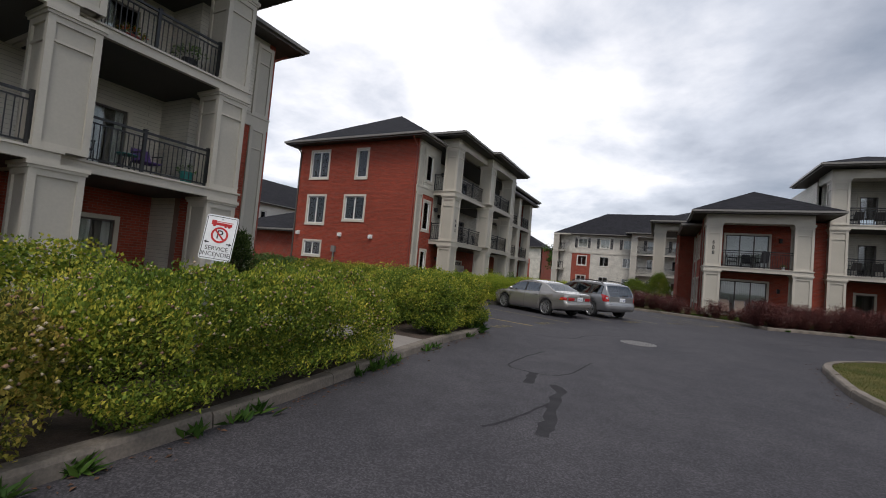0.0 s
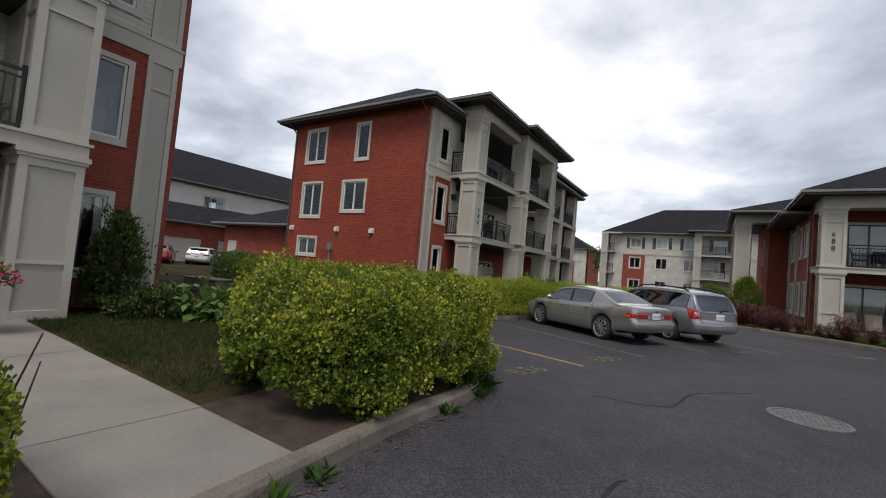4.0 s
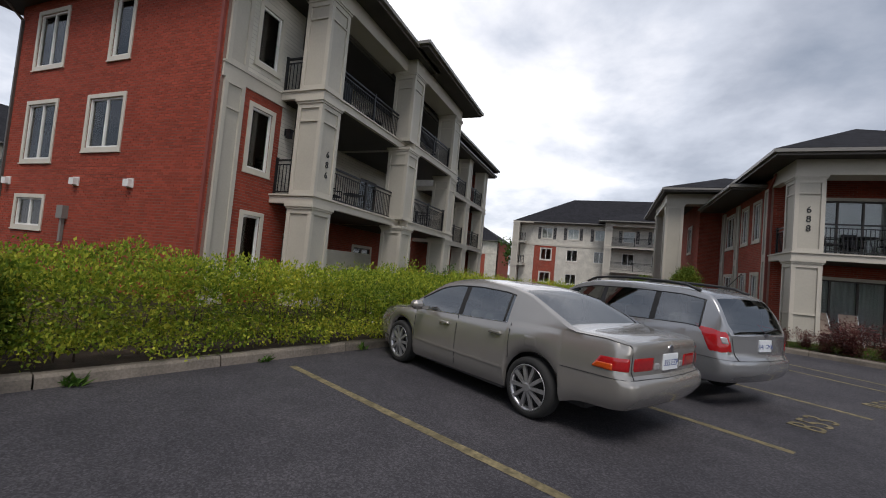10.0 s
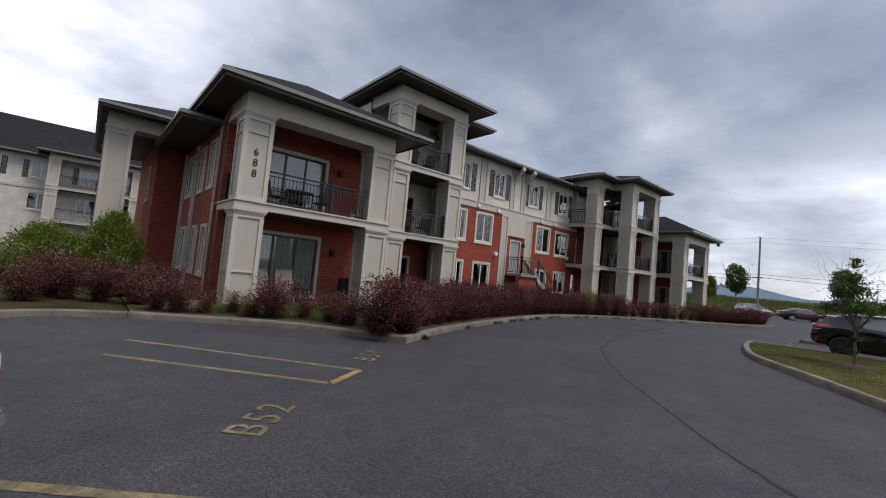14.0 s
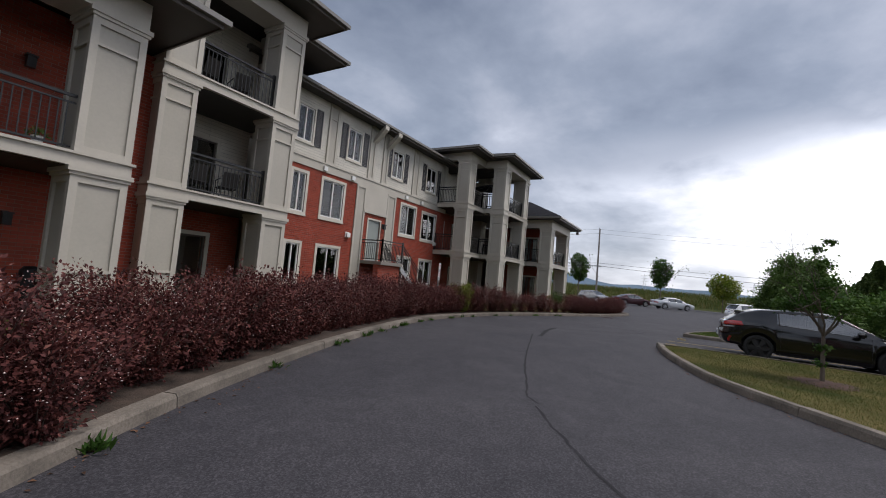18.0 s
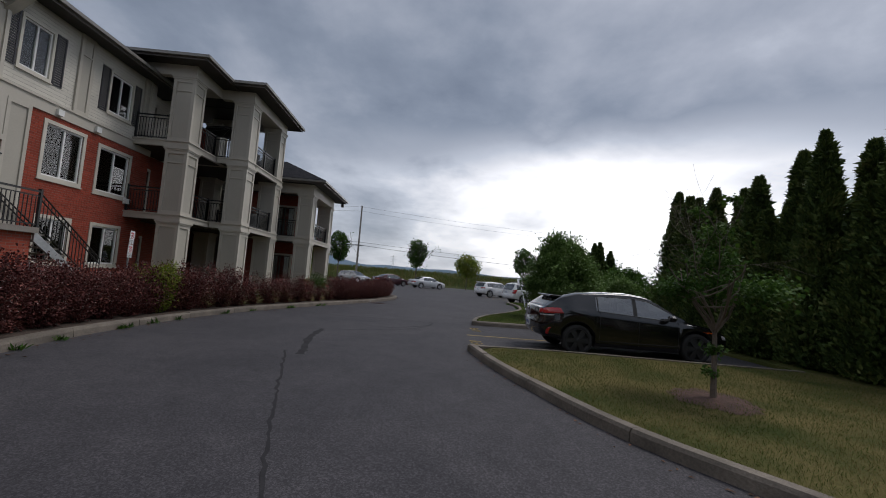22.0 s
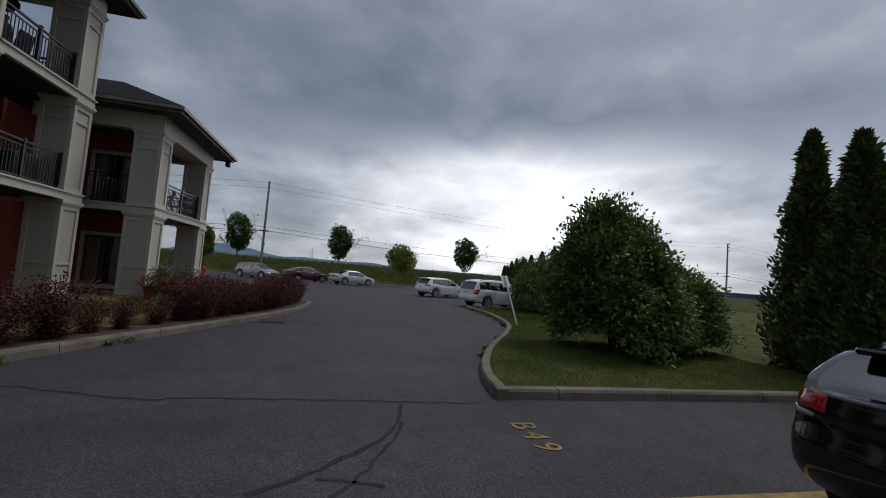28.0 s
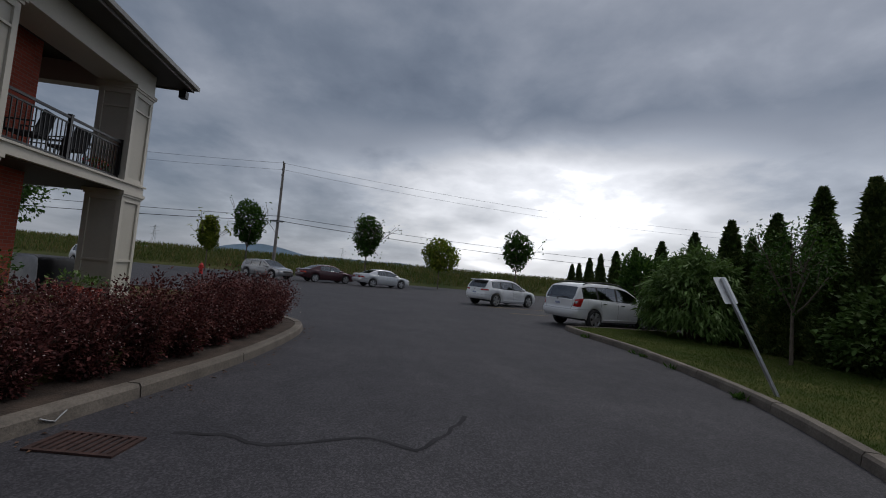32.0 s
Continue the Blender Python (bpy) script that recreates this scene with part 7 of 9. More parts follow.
def utility_pole(x, y, height, z0=0.0):
    P = thing("utility_pole", "weathered wooden utility pole with insulators", "utility pole", (x, y, z0), group="utility poles")
    bm = bmesh.new()
    tube(bm, (0, 0, -0.3), (0, 0, height), 0.15, 0.10, 10)
    part("pole", bm, POLEWOOD, P)
    for z in (height - 0.15, height - 0.75, height - 1.3):
        bm = bmesh.new()
        tube(bm, (-0.1, 0, z), (-0.32, 0, z + 0.05), 0.03, n=6)
        lathe(bm, [(0.05, 0), (0.075, 0.04), (0.06, 0.09), (0.075, 0.13), (0.04, 0.18)], 8, (-0.32, 0, z + 0.03))
        part("insulator", bm, GUTTER, P)
    bm = bmesh.new()
    box(bm, -0.16, 0.16, -0.5, 0.5, height - 5.4, height - 5.25)
    part("bracket", bm, GALV, P)
    return P


poles = [(58.0, 92.0, 10.3), (66.5, 32.6, 10.3), (74.0, -36.0, 10.6), (80.0, -100.0, 10.5)]
for x, y, h in poles:
    utility_pole(x, y, h)
for dz, sag, r in ((-0.1, 1.3, 0.012), (-0.7, 1.35, 0.012), (-4.9, 0.9, 0.022), (-5.3, 1.2, 0.03)):
    W = thing("power_line", "black overhead cable sagging between the poles", "cable", group="overhead cables")
    for (xa, ya, ha), (xb, yb, hb) in zip(poles, poles[1:]):
        bm = bmesh.new()
        pts = [Vector((xa + (xb - xa) * f - 0.3, ya + (yb - ya) * f, ha + dz + (hb - ha) * f - sag * 4 * f * (1 - f))) for f in (i / 16 for i in range(17))]
        sweep(bm, pts, r, 4)
        part("span", bm, IRON, W)


# ---- cars ----
def paint(name, base, metal=0.5, rough=0.3):
    m = material(name, base, rough, metal=metal, vary=0.05, scale=1.5, fine_scale=300, spec=0.5, coat=0.7)
    return m


PEWTER = paint("pewter_paint", (0.37, 0.35, 0.324), 0.58, 0.22)
STEELGREY = paint("steel_grey_paint", (0.34, 0.34, 0.345), 0.58, 0.22)
BLACKPAINT = paint("black_paint", (0.004, 0.004, 0.005), 0.0, 0.12)
WHITEPAINT = paint("white_paint", (0.72, 0.73, 0.74), 0.0, 0.3)
SILVER = paint("silver_paint", (0.6, 0.61, 0.62))
DARKRED = paint("dark_plum_paint", (0.05, 0.012, 0.016), 0.2)
REDPAINT = paint("red_car_paint", (0.34, 0.025, 0.02), 0.1)
RUBBER = material("tyre_rubber", (0.018, 0.018, 0.018), 0.85, vary=0.2, scale=12)
ALLOY = material("alloy_wheel", (0.46, 0.46, 0.47), 0.32, metal=0.75, vary=0.1, scale=12)
DARKRIM = material("black_steel_wheel", (0.03, 0.03, 0.03), 0.5, metal=0.3, vary=0.1)
PLASTIC = material("black_plastic", (0.02, 0.02, 0.021), 0.6, vary=0.15, scale=10)
REDLENS = material("red_lamp_lens", (0.36, 0.008, 0.010), 0.08, vary=0.1, scale=20, coat=1.0)
AMBERLENS = material("amber_lamp_lens", (0.52, 0.07, 0.008), 0.15, vary=0.1, scale=20, coat=1.0)
CLEARLENS = material("clear_lamp_lens", (0.30, 0.29, 0.29), 0.15, vary=0.2, scale=20, coat=1.0)
CHROME = material("chrome", (0.62, 0.62, 0.63), 0.12, metal=1.0, vary=0.03)
PLATE = material("white_number_plate", (0.70, 0.72, 0.74), 0.4, vary=0.05, scale=20)
PLATEBLUE = material("blue_plate_letters", (0.03, 0.06, 0.22), 0.5)
CARGLASS = glass("car_glass", (0.62, 0.86, 0.82), 0.42, 0.01, 3.1)
SEATCLOTH = material("grey_seat_cloth", (0.16, 0.15, 0.14), 0.9, vary=0.1)


def interp(pairs, x):
    return float(np.interp(x, [p[0] for p in pairs], [p[1] for p in pairs]))


def wheel(parent, x, y, side, r, rim_mat, spokes, width=0.2):
    """A tyre with its rim, spokes and hub; side 1 faces +y."""
    bm = bmesh.new()
    w = width / 2
    lathe(bm, [(r * 0.73, 0.0), (r * 0.72, -w), (r * 0.9, -w), (r * 0.985, -w * 0.8), (r, -w * 0.4), (r, w * 0.4), (r * 0.985, w * 0.8), (r * 0.9, w), (r * 0.72, w), (r * 0.73, 0.0)], 28, axis="y")
    bmesh.ops.delete(bm, geom=[q for q in bm.faces if len(q.verts) > 4], context="FACES_ONLY")
    bmesh.ops.remove_doubles(bm, verts=bm.verts, dist=0.0005)
    tyre = part("wheel", bm, RUBBER, parent, smooth=True)
    tyre.location = (x, y, r)
    bm = bmesh.new()
    f = side
    lathe(bm, [(r * 0.67, f * w * 0.35), (r * 0.74, f * w * 0.9), (r * 0.76, f * w * 1.0), (r * 0.725, f * w * 1.02), (r * 0.69, f * w * 0.6), (r * 0.67, f * w * 0.38)], 28, axis="y")
    bmesh.ops.delete(bm, geom=[q for q in bm.faces if len(q.verts) > 4], context="FACES_ONLY")
    part("rim", bm, rim_mat, tyre, smooth=True)
    bm = bmesh.new()
    lathe(bm, [(r * 0.68, f * w * 0.1), (r * 0.68, f * w * 0.2)], 24, axis="y")
    part("brake_disc", bm, PLASTIC, tyre)
    for i in range(spokes):
        bm = bmesh.new()
        a = 2 * math.pi * i / spokes
        c, s = math.cos(a), math.sin(a)
        hw = r * (0.50 if spokes < 7 else 0.30) / spokes * 2.0
        q = []
        for rr, h, d in ((0.10, 0.8, 1.05), (0.72, 1.0, 0.92)):
            for e in (-1, 1):
                for dd in (d, d - 0.35):
                    q.append(bm.verts.new((r * rr * c - e * hw * h * s, f * w * dd, r * rr * s + e * hw * h * c)))
        for face in ((0, 2, 6, 4), (1, 5, 7, 3), (0, 4, 5, 1), (2, 3, 7, 6), (0, 1, 3, 2), (4, 6, 7, 5)):
            bm.faces.new([q[k] for k in face])
        part("spoke", bm, rim_mat, tyre)
    bm = bmesh.new()
    lathe(bm, [(r * 0.17, f * w * 0.7), (r * 0.17, f * w * 1.02), (r * 0.12, f * w * 1.1)], 16, axis="y")
    part("hub", bm, rim_mat, tyre)


def car(label, body, at, turn, spec, rims=ALLOY, spokes=5, plate="", group="parked cars"):
    """A car that looks along +x, lofted from its outline: belt and roof line, plan and wheels."""
    S = spec
    C = thing("car", label, "car", at, turn, group)
    L, W, R = S["length"], S["width"] / 2, S["wheel"]
    fx, rx = S["front"], S["rear"]
    ar = R + 0.05
    grid = np.linspace(-L / 2 - 0.4, L / 2 + 0.4, 600)

    def eased(pairs, spread):
        """A curve through the pairs with its kinks rounded."""
        v = np.interp(grid, [p[0] for p in pairs], [p[1] for p in pairs])
        k = np.exp(-0.5 * (np.arange(-60, 61) * (grid[1] - grid[0]) / spread) ** 2)
        return np.convolve(np.pad(v, 60, "edge"), k / k.sum(), "valid")
    belt_c, roof_c = eased(S["belt"], 0.06), eased([(-9, S["belt"][0][1]), *S["roof"], (9, S["belt"][-1][1])], 0.05)
    plan_c = eased(S["plan"], 0.10)

    def belt(x):
        return float(np.interp(x, grid, belt_c))

    def half(x):
        e = min(x + L / 2, L / 2 - x)
        return W * float(np.interp(x, grid, plan_c)) * (1 - 0.10 * max(0.0, 1 - max(e, 0) / 0.16) ** 2)

    def low(x):
        z = interp(S["under"], x)
        for c in (fx, rx):
            if abs(x - c) < ar:
                z = max(z, R + math.sqrt(ar * ar - (x - c) ** 2))
        return z
    g_from, g_to = S["roof"][0][0], S["roof"][-1][0]
    xs = set(np.linspace(-L / 2, L / 2, 49)) | set(np.linspace(-L / 2, -L / 2 + 0.3, 9)) | set(np.linspace(L / 2 - 0.3, L / 2, 9)) | {S["glass"][0], S["glass"][1], *S["screen"], *S["backlight"]}
    for c in (fx, rx):
        xs |= set(c + ar * np.cos(np.linspace(0, math.pi, 13)))
    for p in S["posts"]:
        xs |= {p - 0.045, p + 0.045}
    xs = sorted(xs)
    xs = [x for i, x in enumerate(xs) if i == 0 or x - xs[i - 1] > 0.012]
    NL, NG, NR = 14, 8, 6

    def ring(x, squeeze=1.0):
        b, zb, w = belt(x), low(x), half(x)
        top = float(np.interp(x, grid, roof_c)) if g_from < x < g_to else b
        top = max(top, b)
        k = (top - b) / max(S["height"] - b, 0.1)
        wr = w * (0.945 - 0.20 * min(1.0, k))
        out = []
        for i in range(NL):
            f = i / (NL - 1)
            y = w * float(np.interp(f, (0, 0.10, 0.28, 0.50, 0.68, 0.85, 0.95, 1), (0.93, 0.972, 0.993, 1.0, 0.993, 0.975, 0.957, 0.935)))
            out.append((y, zb + (b - zb) * f))
        for i in range(1, NG + 1):
            f = i / NG
            out.append((w * 0.935 + (wr - w * 0.935) * (0.85 * f + 0.15 * f * f), b + (top - b) * 0.93 * f + 0.012 * (1 - k) * f))
        ye, ze = out[-1]
        for i in range(1, NR + 1):
            a = i / NR * math.pi / 2
            out.append((ye * (math.cos(a) ** 0.75 if i < NR else 0.0), ze + (0.07 * (top - b) + 0.028) * math.sin(a) ** 0.8))
        return out
    rows = [[(x, y, z) for y, z in ring(x)] for x in xs]
    CAP = 8
    tail, nose = [], []
    for k in range(1, CAP):
        f = 1 - k / CAP
        tail.append([(xs[0] - S.get("bulge", 0.075) * (1 - f * f), y * f, z) for _, y, z in rows[0]])
        nose.append([(xs[-1] + 0.07 * (1 - f * f), y * f, z) for _, y, z in rows[-1]])
    mid_t = [(xs[0] - S.get("bulge", 0.075), 0.0, z) for _, y, z in rows[0]]
    mid_n = [(xs[-1] + 0.07, 0.0, z) for _, y, z in rows[-1]]
    rows = [mid_t, *tail[::-1], *rows, *nose, mid_n]
    back, fore = S["tail_shape"], S.get("nose_shape", [(0, 0.12), (0.35, 0.02), (0.5, 0.0), (0.62, 0.02), (0.8, 0.1)])

    def bent(p):
        """Bumper steps and the slope of tail and nose."""
        x, y, z = p
        a, b = max(0.0, 1 - (x - xs[0]) / 0.55), max(0.0, 1 - (xs[-1] - x) / 0.5)
        return (x + interp(back, z) * min(a, 1) - interp(fore, z) * min(b, 1), y, z)
    rows = [[bent(p) for p in r] for r in rows]
    first, last = CAP, len(rows) - 1 - CAP
    n = NL + NG + NR
    zones = {}
    for i in range(len(rows) - 1):
        for j in range(n - 1):
            q = [rows[i][j], rows[i + 1][j], rows[i + 1][j + 1], rows[i][j + 1]]
            x, y, z = (sum(p[k] for p in q) / 4 for k in range(3))
            kind = "body"
            if first <= i < last:
                gl = NL - 1 <= j < NL + NG - 2
                if gl and g_from < x < g_to and float(np.interp(x, grid, roof_c)) - belt(x) > 0.05:
                    if S["glass"][0] < x < S["glass"][1]:
                        post = [k for k, p in enumerate(S["posts"]) if abs(x - p) < 0.045]
                        kind = f"pillar{post[0]}" if post else f"side_window{sum(x > p for p in S['posts'])}"
                elif j >= NL + NG + 1 and S["screen"][0] < x < S["screen"][1]:
                    kind = "windscreen"
                elif j >= NL + NG + 1 and S["backlight"][0] < x < S["backlight"][1]:
                    kind = "rear_window"
            for name, (x0, x1, y0, y1, z0, z1) in S["zones"].items():
                if x0 < x < x1 and y0 < y < y1 and z0 < z < z1:
                    kind = name
            zones.setdefault(kind, []).append((i, j))
    mats = {"body": body, "windscreen": CARGLASS, "rear_window": CARGLASS, "side_window": CARGLASS, "pillar": PLASTIC, "tail_lamp": REDLENS, "turn_lamp": AMBERLENS, "reverse_lamp": CLEARLENS,
            "headlamp": CLEARLENS, "grille": PLASTIC, "reflector": REDLENS, "bumper_insert": PLASTIC, "tail_panel": PLASTIC}
    for kind, cells in zones.items():
        kind = kind.rstrip("0123456789")
        whole = kind in ("body", "windscreen", "rear_window", "grille", "bumper_insert", "tail_panel")
        for side in ((0,) if whole else (1, -1)):
            bm, made = bmesh.new(), {}

            def v(i, j, s):
                x, y, z = rows[i][j]
                key = (i, j, s if y > 1e-6 else 0)
                if key not in made:
                    made[key] = bm.verts.new((x, s * y, z))
                return made[key]
            for s in ((1, -1) if side == 0 else (side,)):
                for i, j in cells:
                    q = [v(i, j, s), v(i + 1, j, s), v(i + 1, j + 1, s), v(i, j + 1, s)]
                    q = [p for k, p in enumerate(q) if p not in q[:k]]
                    if len(q) > 2 and bm.faces.get(q) is None:
                        bm.faces.new(q)
            bmesh.ops.remove_doubles(bm, verts=bm.verts, dist=0.0005)
            ob = part(kind, bm, mats[kind], C, smooth=True)
            if mats[kind] is CARGLASS:
                ob.visible_shadow = False
            if kind == "body":
                md = ob.modifiers.new("edges", "EDGE_SPLIT")
                md.split_angle = radians(46)
    # the skin as paths round the car at one height, for lamps, seams and flaps
    known = {}

    def path_at(z, end):
        z = round(z / 0.004) * 0.004
        if (z, end) in known:
            return known[z, end]
        path = []
        for r in (rows if end < 0 else rows[::-1]):
            if r[0][2] <= z <= r[-1][2] + 0.002 or path:
                zs = [q[2] for q in r]
                y = float(np.interp(z, zs, [q[1] for q in r]))
                path.append((float(np.interp(z, zs, [q[0] for q in r])), y if path or y < 0.08 else 0.0))
        known[z, end] = path
        return path

    def skin(u, z, end, s, out=0.0):
        """The point u metres round from the middle of the tail (end -1) or nose (1)."""
        path = path_at(z, end)
        for (x0, y0), (x1, y1) in zip(path, path[1:]):
            d = math.hypot(x1 - x0, y1 - y0)
            if u <= d and d > 1e-6:
                f = u / d
                nx, ny = -(y1 - y0) / d * (-end) , (x1 - x0) / d * (-end)
                if nx * end < -0.001 or ny < -0.001:
                    nx, ny = abs(nx) * end, abs(ny)
                return Vector((x0 + (x1 - x0) * f + nx * out, s * (y0 + (y1 - y0) * f + ny * out), z))
            u -= d
        return Vector((path[-1][0], s * path[-1][1], z))

    def patch(name, mat, corners, end, s, parent=C, nu=12, nv=6, out=0.008, round_=0.32):
        """A lens or flap laid on the skin: inner low, outer low, outer high, inner high corner as (u, z)."""
        bm = bmesh.new()
        (ua, za), (ub, zb), (uc, zc), (ud, zd) = corners
        grid_v = []
        for jv in range(nv + 1):
            line = []
            for iu in range(nu + 1):
                a, b = 2 * iu / nu - 1, 2 * jv / nv - 1
                a, b = a * math.sqrt(1 - round_ * b * b / 2), b * math.sqrt(1 - round_ * a * a / 2)
                a, b = (a + 1) / 2, (b + 1) / 2
                u = (ua * (1 - a) + ub * a) * (1 - b) + (ud * (1 - a) + uc * a) * b
                z = (za * (1 - a) + zb * a) * (1 - b) + (zd * (1 - a) + zc * a) * b
                rim = iu in (0, nu) or jv in (0, nv)
                line.append(bm.verts.new(skin(u, z, end, s, -0.006 if rim else out)))
            grid_v.append(line)
        for jv in range(nv):
            for iu in range(nu):
                bm.faces.new((grid_v[jv][iu], grid_v[jv][iu + 1], grid_v[jv + 1][iu + 1], grid_v[jv + 1][iu]))
        bmesh.ops.recalc_face_normals(bm, faces=bm.faces)
        return part(name, bm, mat, parent, smooth=True)

    def seam(name, pts, end, s, mat=PLASTIC, r=0.0045):
        bm = bmesh.new()
        line = []
        for (u0, z0), (u1, z1) in zip(pts, pts[1:]):
            n_ = max(2, int(math.hypot(u1 - u0, z1 - z0) / 0.07))
            line += [skin(u0 + (u1 - u0) * k / n_, z0 + (z1 - z0) * k / n_, end, s, 0.001) for k in range(n_)]
        line.append(skin(*pts[-1], end, s, 0.001))
        for p, q in zip(line, line[1:]):
            if (q - p).length > 1e-4:
                tube(bm, p, q, r, n=4, caps=False)
        bmesh.ops.remove_doubles(bm, verts=bm.verts, dist=0.0008)
        part(name, bm, mat, C)
    lens = {"tail_lamp": REDLENS, "turn_lamp": AMBERLENS, "reverse_lamp": CLEARLENS, "reflector": REDLENS, "headlamp": CLEARLENS, "fuel_flap": body}
    for s in (1, -1):
        for name, end, corners in S["lamps"]:
            if name == "fuel_flap" and s < 0:
                continue
            patch(name, lens[name], corners, end, s, out={"fuel_flap": 0.003, "turn_lamp": 0.012, "reverse_lamp": 0.010}.get(name, 0.006), round_=0.14)
        for pts in S["seams"]:
            seam("boot_seam", pts, -1, s)
    # seals round the side windows
    for s in (1, -1):
        for j, mat, r in ((NL - 1, CHROME if S.get("strip") else PLASTIC, 0.007), (NL + NG - 2, PLASTIC, 0.009)):
            line = [Vector((q[j][0], s * (q[j][1] + 0.002), q[j][2])) for q in rows[first:last + 1] if S["glass"][0] - 0.01 <= q[j][0] <= S["glass"][1] + 0.01 and q[NL + NG - 1][2] - q[NL - 1][2] > 0.05]
            if len(line) > 2:
                bm = bmesh.new()
                sweep(bm, line, r, 5)
                part("window_seal", bm, mat, C, smooth=True)
        ends = [q for q in rows[first:last + 1] if abs(q[0][0] - S["glass"][0]) < 0.06]
        if ends:
            bm = bmesh.new()
            sweep(bm, [Vector((ends[-1][j][0], s * (ends[-1][j][1] + 0.002), ends[-1][j][2])) for j in range(NL - 1, NL + NG - 1)], 0.012, 5)
            part("window_seal", bm, PLASTIC, C, smooth=True)
    # underbody and wheel wells
    bm = bmesh.new()
    box(bm, -L / 2 + 0.5, L / 2 - 0.3, -W * 0.80, W * 0.80, 0.27, 0.42)
    box(bm, min(fx, rx) + ar + 0.03, max(fx, rx) - ar - 0.03, -W * 0.93, W * 0.93, 0.20, 0.62)
    for c in (fx, rx):
        box(bm, c - ar - 0.02, c + ar + 0.02, -W * 0.62, W * 0.62, 0.3, 0.75)
    part("underbody", bm, PLASTIC, C)
    # cabin
    g0, g1 = S["glass"]
    for x, w2 in ((g1 - 0.95, 0.55), (g0 + 0.55, 1.3)):
        for y in ((-0.37, 0.37) if w2 < 1 else (0,)):
            bm = bmesh.new()
            w = w2 / 2
            box(bm, x - 0.1, x + 0.06, y - w, y + w, 0.5, S["height"] - 0.42, 0.04)
            box(bm, x - 0.06, x + 0.02, y - w * 0.45, y + w * 0.45, S["height"] - 0.42, S["height"] - 0.22, 0.03)
            part("seat", bm, SEATCLOTH, C)
    bm = bmesh.new()
    box(bm, g1 - 0.35, g1 + 0.25, -W * 0.82, W * 0.82, 0.55, belt(g1) - 0.02)
    part("dashboard", bm, PLASTIC, C)
    bm = bmesh.new()
    lathe(bm, [(0.18, -0.012), (0.19, 0.0), (0.18, 0.012), (0.165, 0.0)], 20, (g1 - 0.5, 0.37, S["height"] - 0.55), "x")
    part("steering_wheel", bm, PLASTIC, C)
    for c in (fx, rx):
        for s in (1, -1):
            wheel(C, c, s * (W - 0.11), s, R, rims, spokes)
    # seams, trim, handles, mirrors
    for s in (1, -1):
        for x0 in S["doors"]:
            bm = bmesh.new()
            for k in range(6):
                z0 = low(x0) + 0.06 + (belt(x0) - low(x0) - 0.06) * k / 6
                z1 = low(x0) + 0.06 + (belt(x0) - low(x0) - 0.06) * (k + 1) / 6
                zz = (z0 + z1) / 2
                f = (zz - low(x0)) / (belt(x0) - low(x0))
                y = half(x0) * float(np.interp(f, (0, 0.22, 0.52, 0.8, 1), (0.955, 0.99, 1.0, 0.985, 0.945)))
                box(bm, x0 - 0.004, x0 + 0.004, s * y - 0.002, s * y + 0.0035, z0, z1)
            part("door_seam", bm, PLASTIC, C)
        for x0 in S["handles"]:
            z = belt(x0) - 0.13
            y = s * half(x0) * 0.99
            bm = bmesh.new()
            box(bm, x0 - 0.1, x0 + 0.1, y - 0.012, y + 0.03 * (1 if s > 0 else 0) + (0.012 if s < 0 else 0) - (0.03 if s < 0 else 0), z - 0.018, z + 0.018, 0.008)
            part("door_handle", bm, CHROME if S.get("chrome_handles") else body, C)
        xm = S["mirror"]
        y = half(xm)
        bm = bmesh.new()
        zb = belt(xm)
        box(bm, xm - 0.07, xm + 0.09, s * (y + 0.03), s * (y + 0.21), zb + 0.0, zb + 0.13, 0.045)
        box(bm, xm - 0.02, xm + 0.05, s * (y - 0.1), s * (y + 0.05), zb, zb + 0.05)
        part("mirror", bm, body, C)
        bm = bmesh.new()
        z = 0.33 if not S.get("strip") else S["strip"]
        a, b = min(fx, rx) + ar + 0.02, max(fx, rx) - ar - 0.02
        for k in range(6):
            x0, x1 = a + (b - a) * k / 6, a + (b - a) * (k + 1) / 6
            y = half((x0 + x1) / 2)
            box(bm, x0, x1, s * y * 0.97, s * (y * 0.992 + 0.008), z - 0.016, z + 0.016)
        part("side_moulding", bm, S.get("strip_mat") or body, C)
    # tail: plate, bumper line, badge
    xe = -L / 2
    wp = half(xe + 0.03)
    pz = S["plate_z"]
    xp = skin(0.0, pz, -1, 1).x - 0.014
    bm = bmesh.new()
    box(bm, xp, xp + 0.02, -0.155, 0.155, pz - 0.08, pz + 0.08, 0.004)
    p = part("number_plate", bm, PLATE, C)
    if plate:
        t = lettering("plate_letters", plate, 0.088, (xp - 0.001, 0, pz - 0.012), 270, PLATEBLUE, "blue plate letters", None, 0.001, tilt=90)
        t.parent = p
    else:
        for k in range(6):
            bm = bmesh.new()
            box(bm, xp - 0.002, xp + 0.002, -0.12 + k * 0.043, -0.095 + k * 0.043, pz - 0.045, pz + 0.03)
            part("plate_bar", bm, PLATEBLUE, p)
    bm = bmesh.new()
    lathe(bm, [(0.040, -0.006), (0.040, 0.004), (0.022, 0.006)], 18, (skin(0.0, S["badge_z"], -1, 1).x, 0, S["badge_z"]), "x")
    part("badge", bm, CHROME, C)
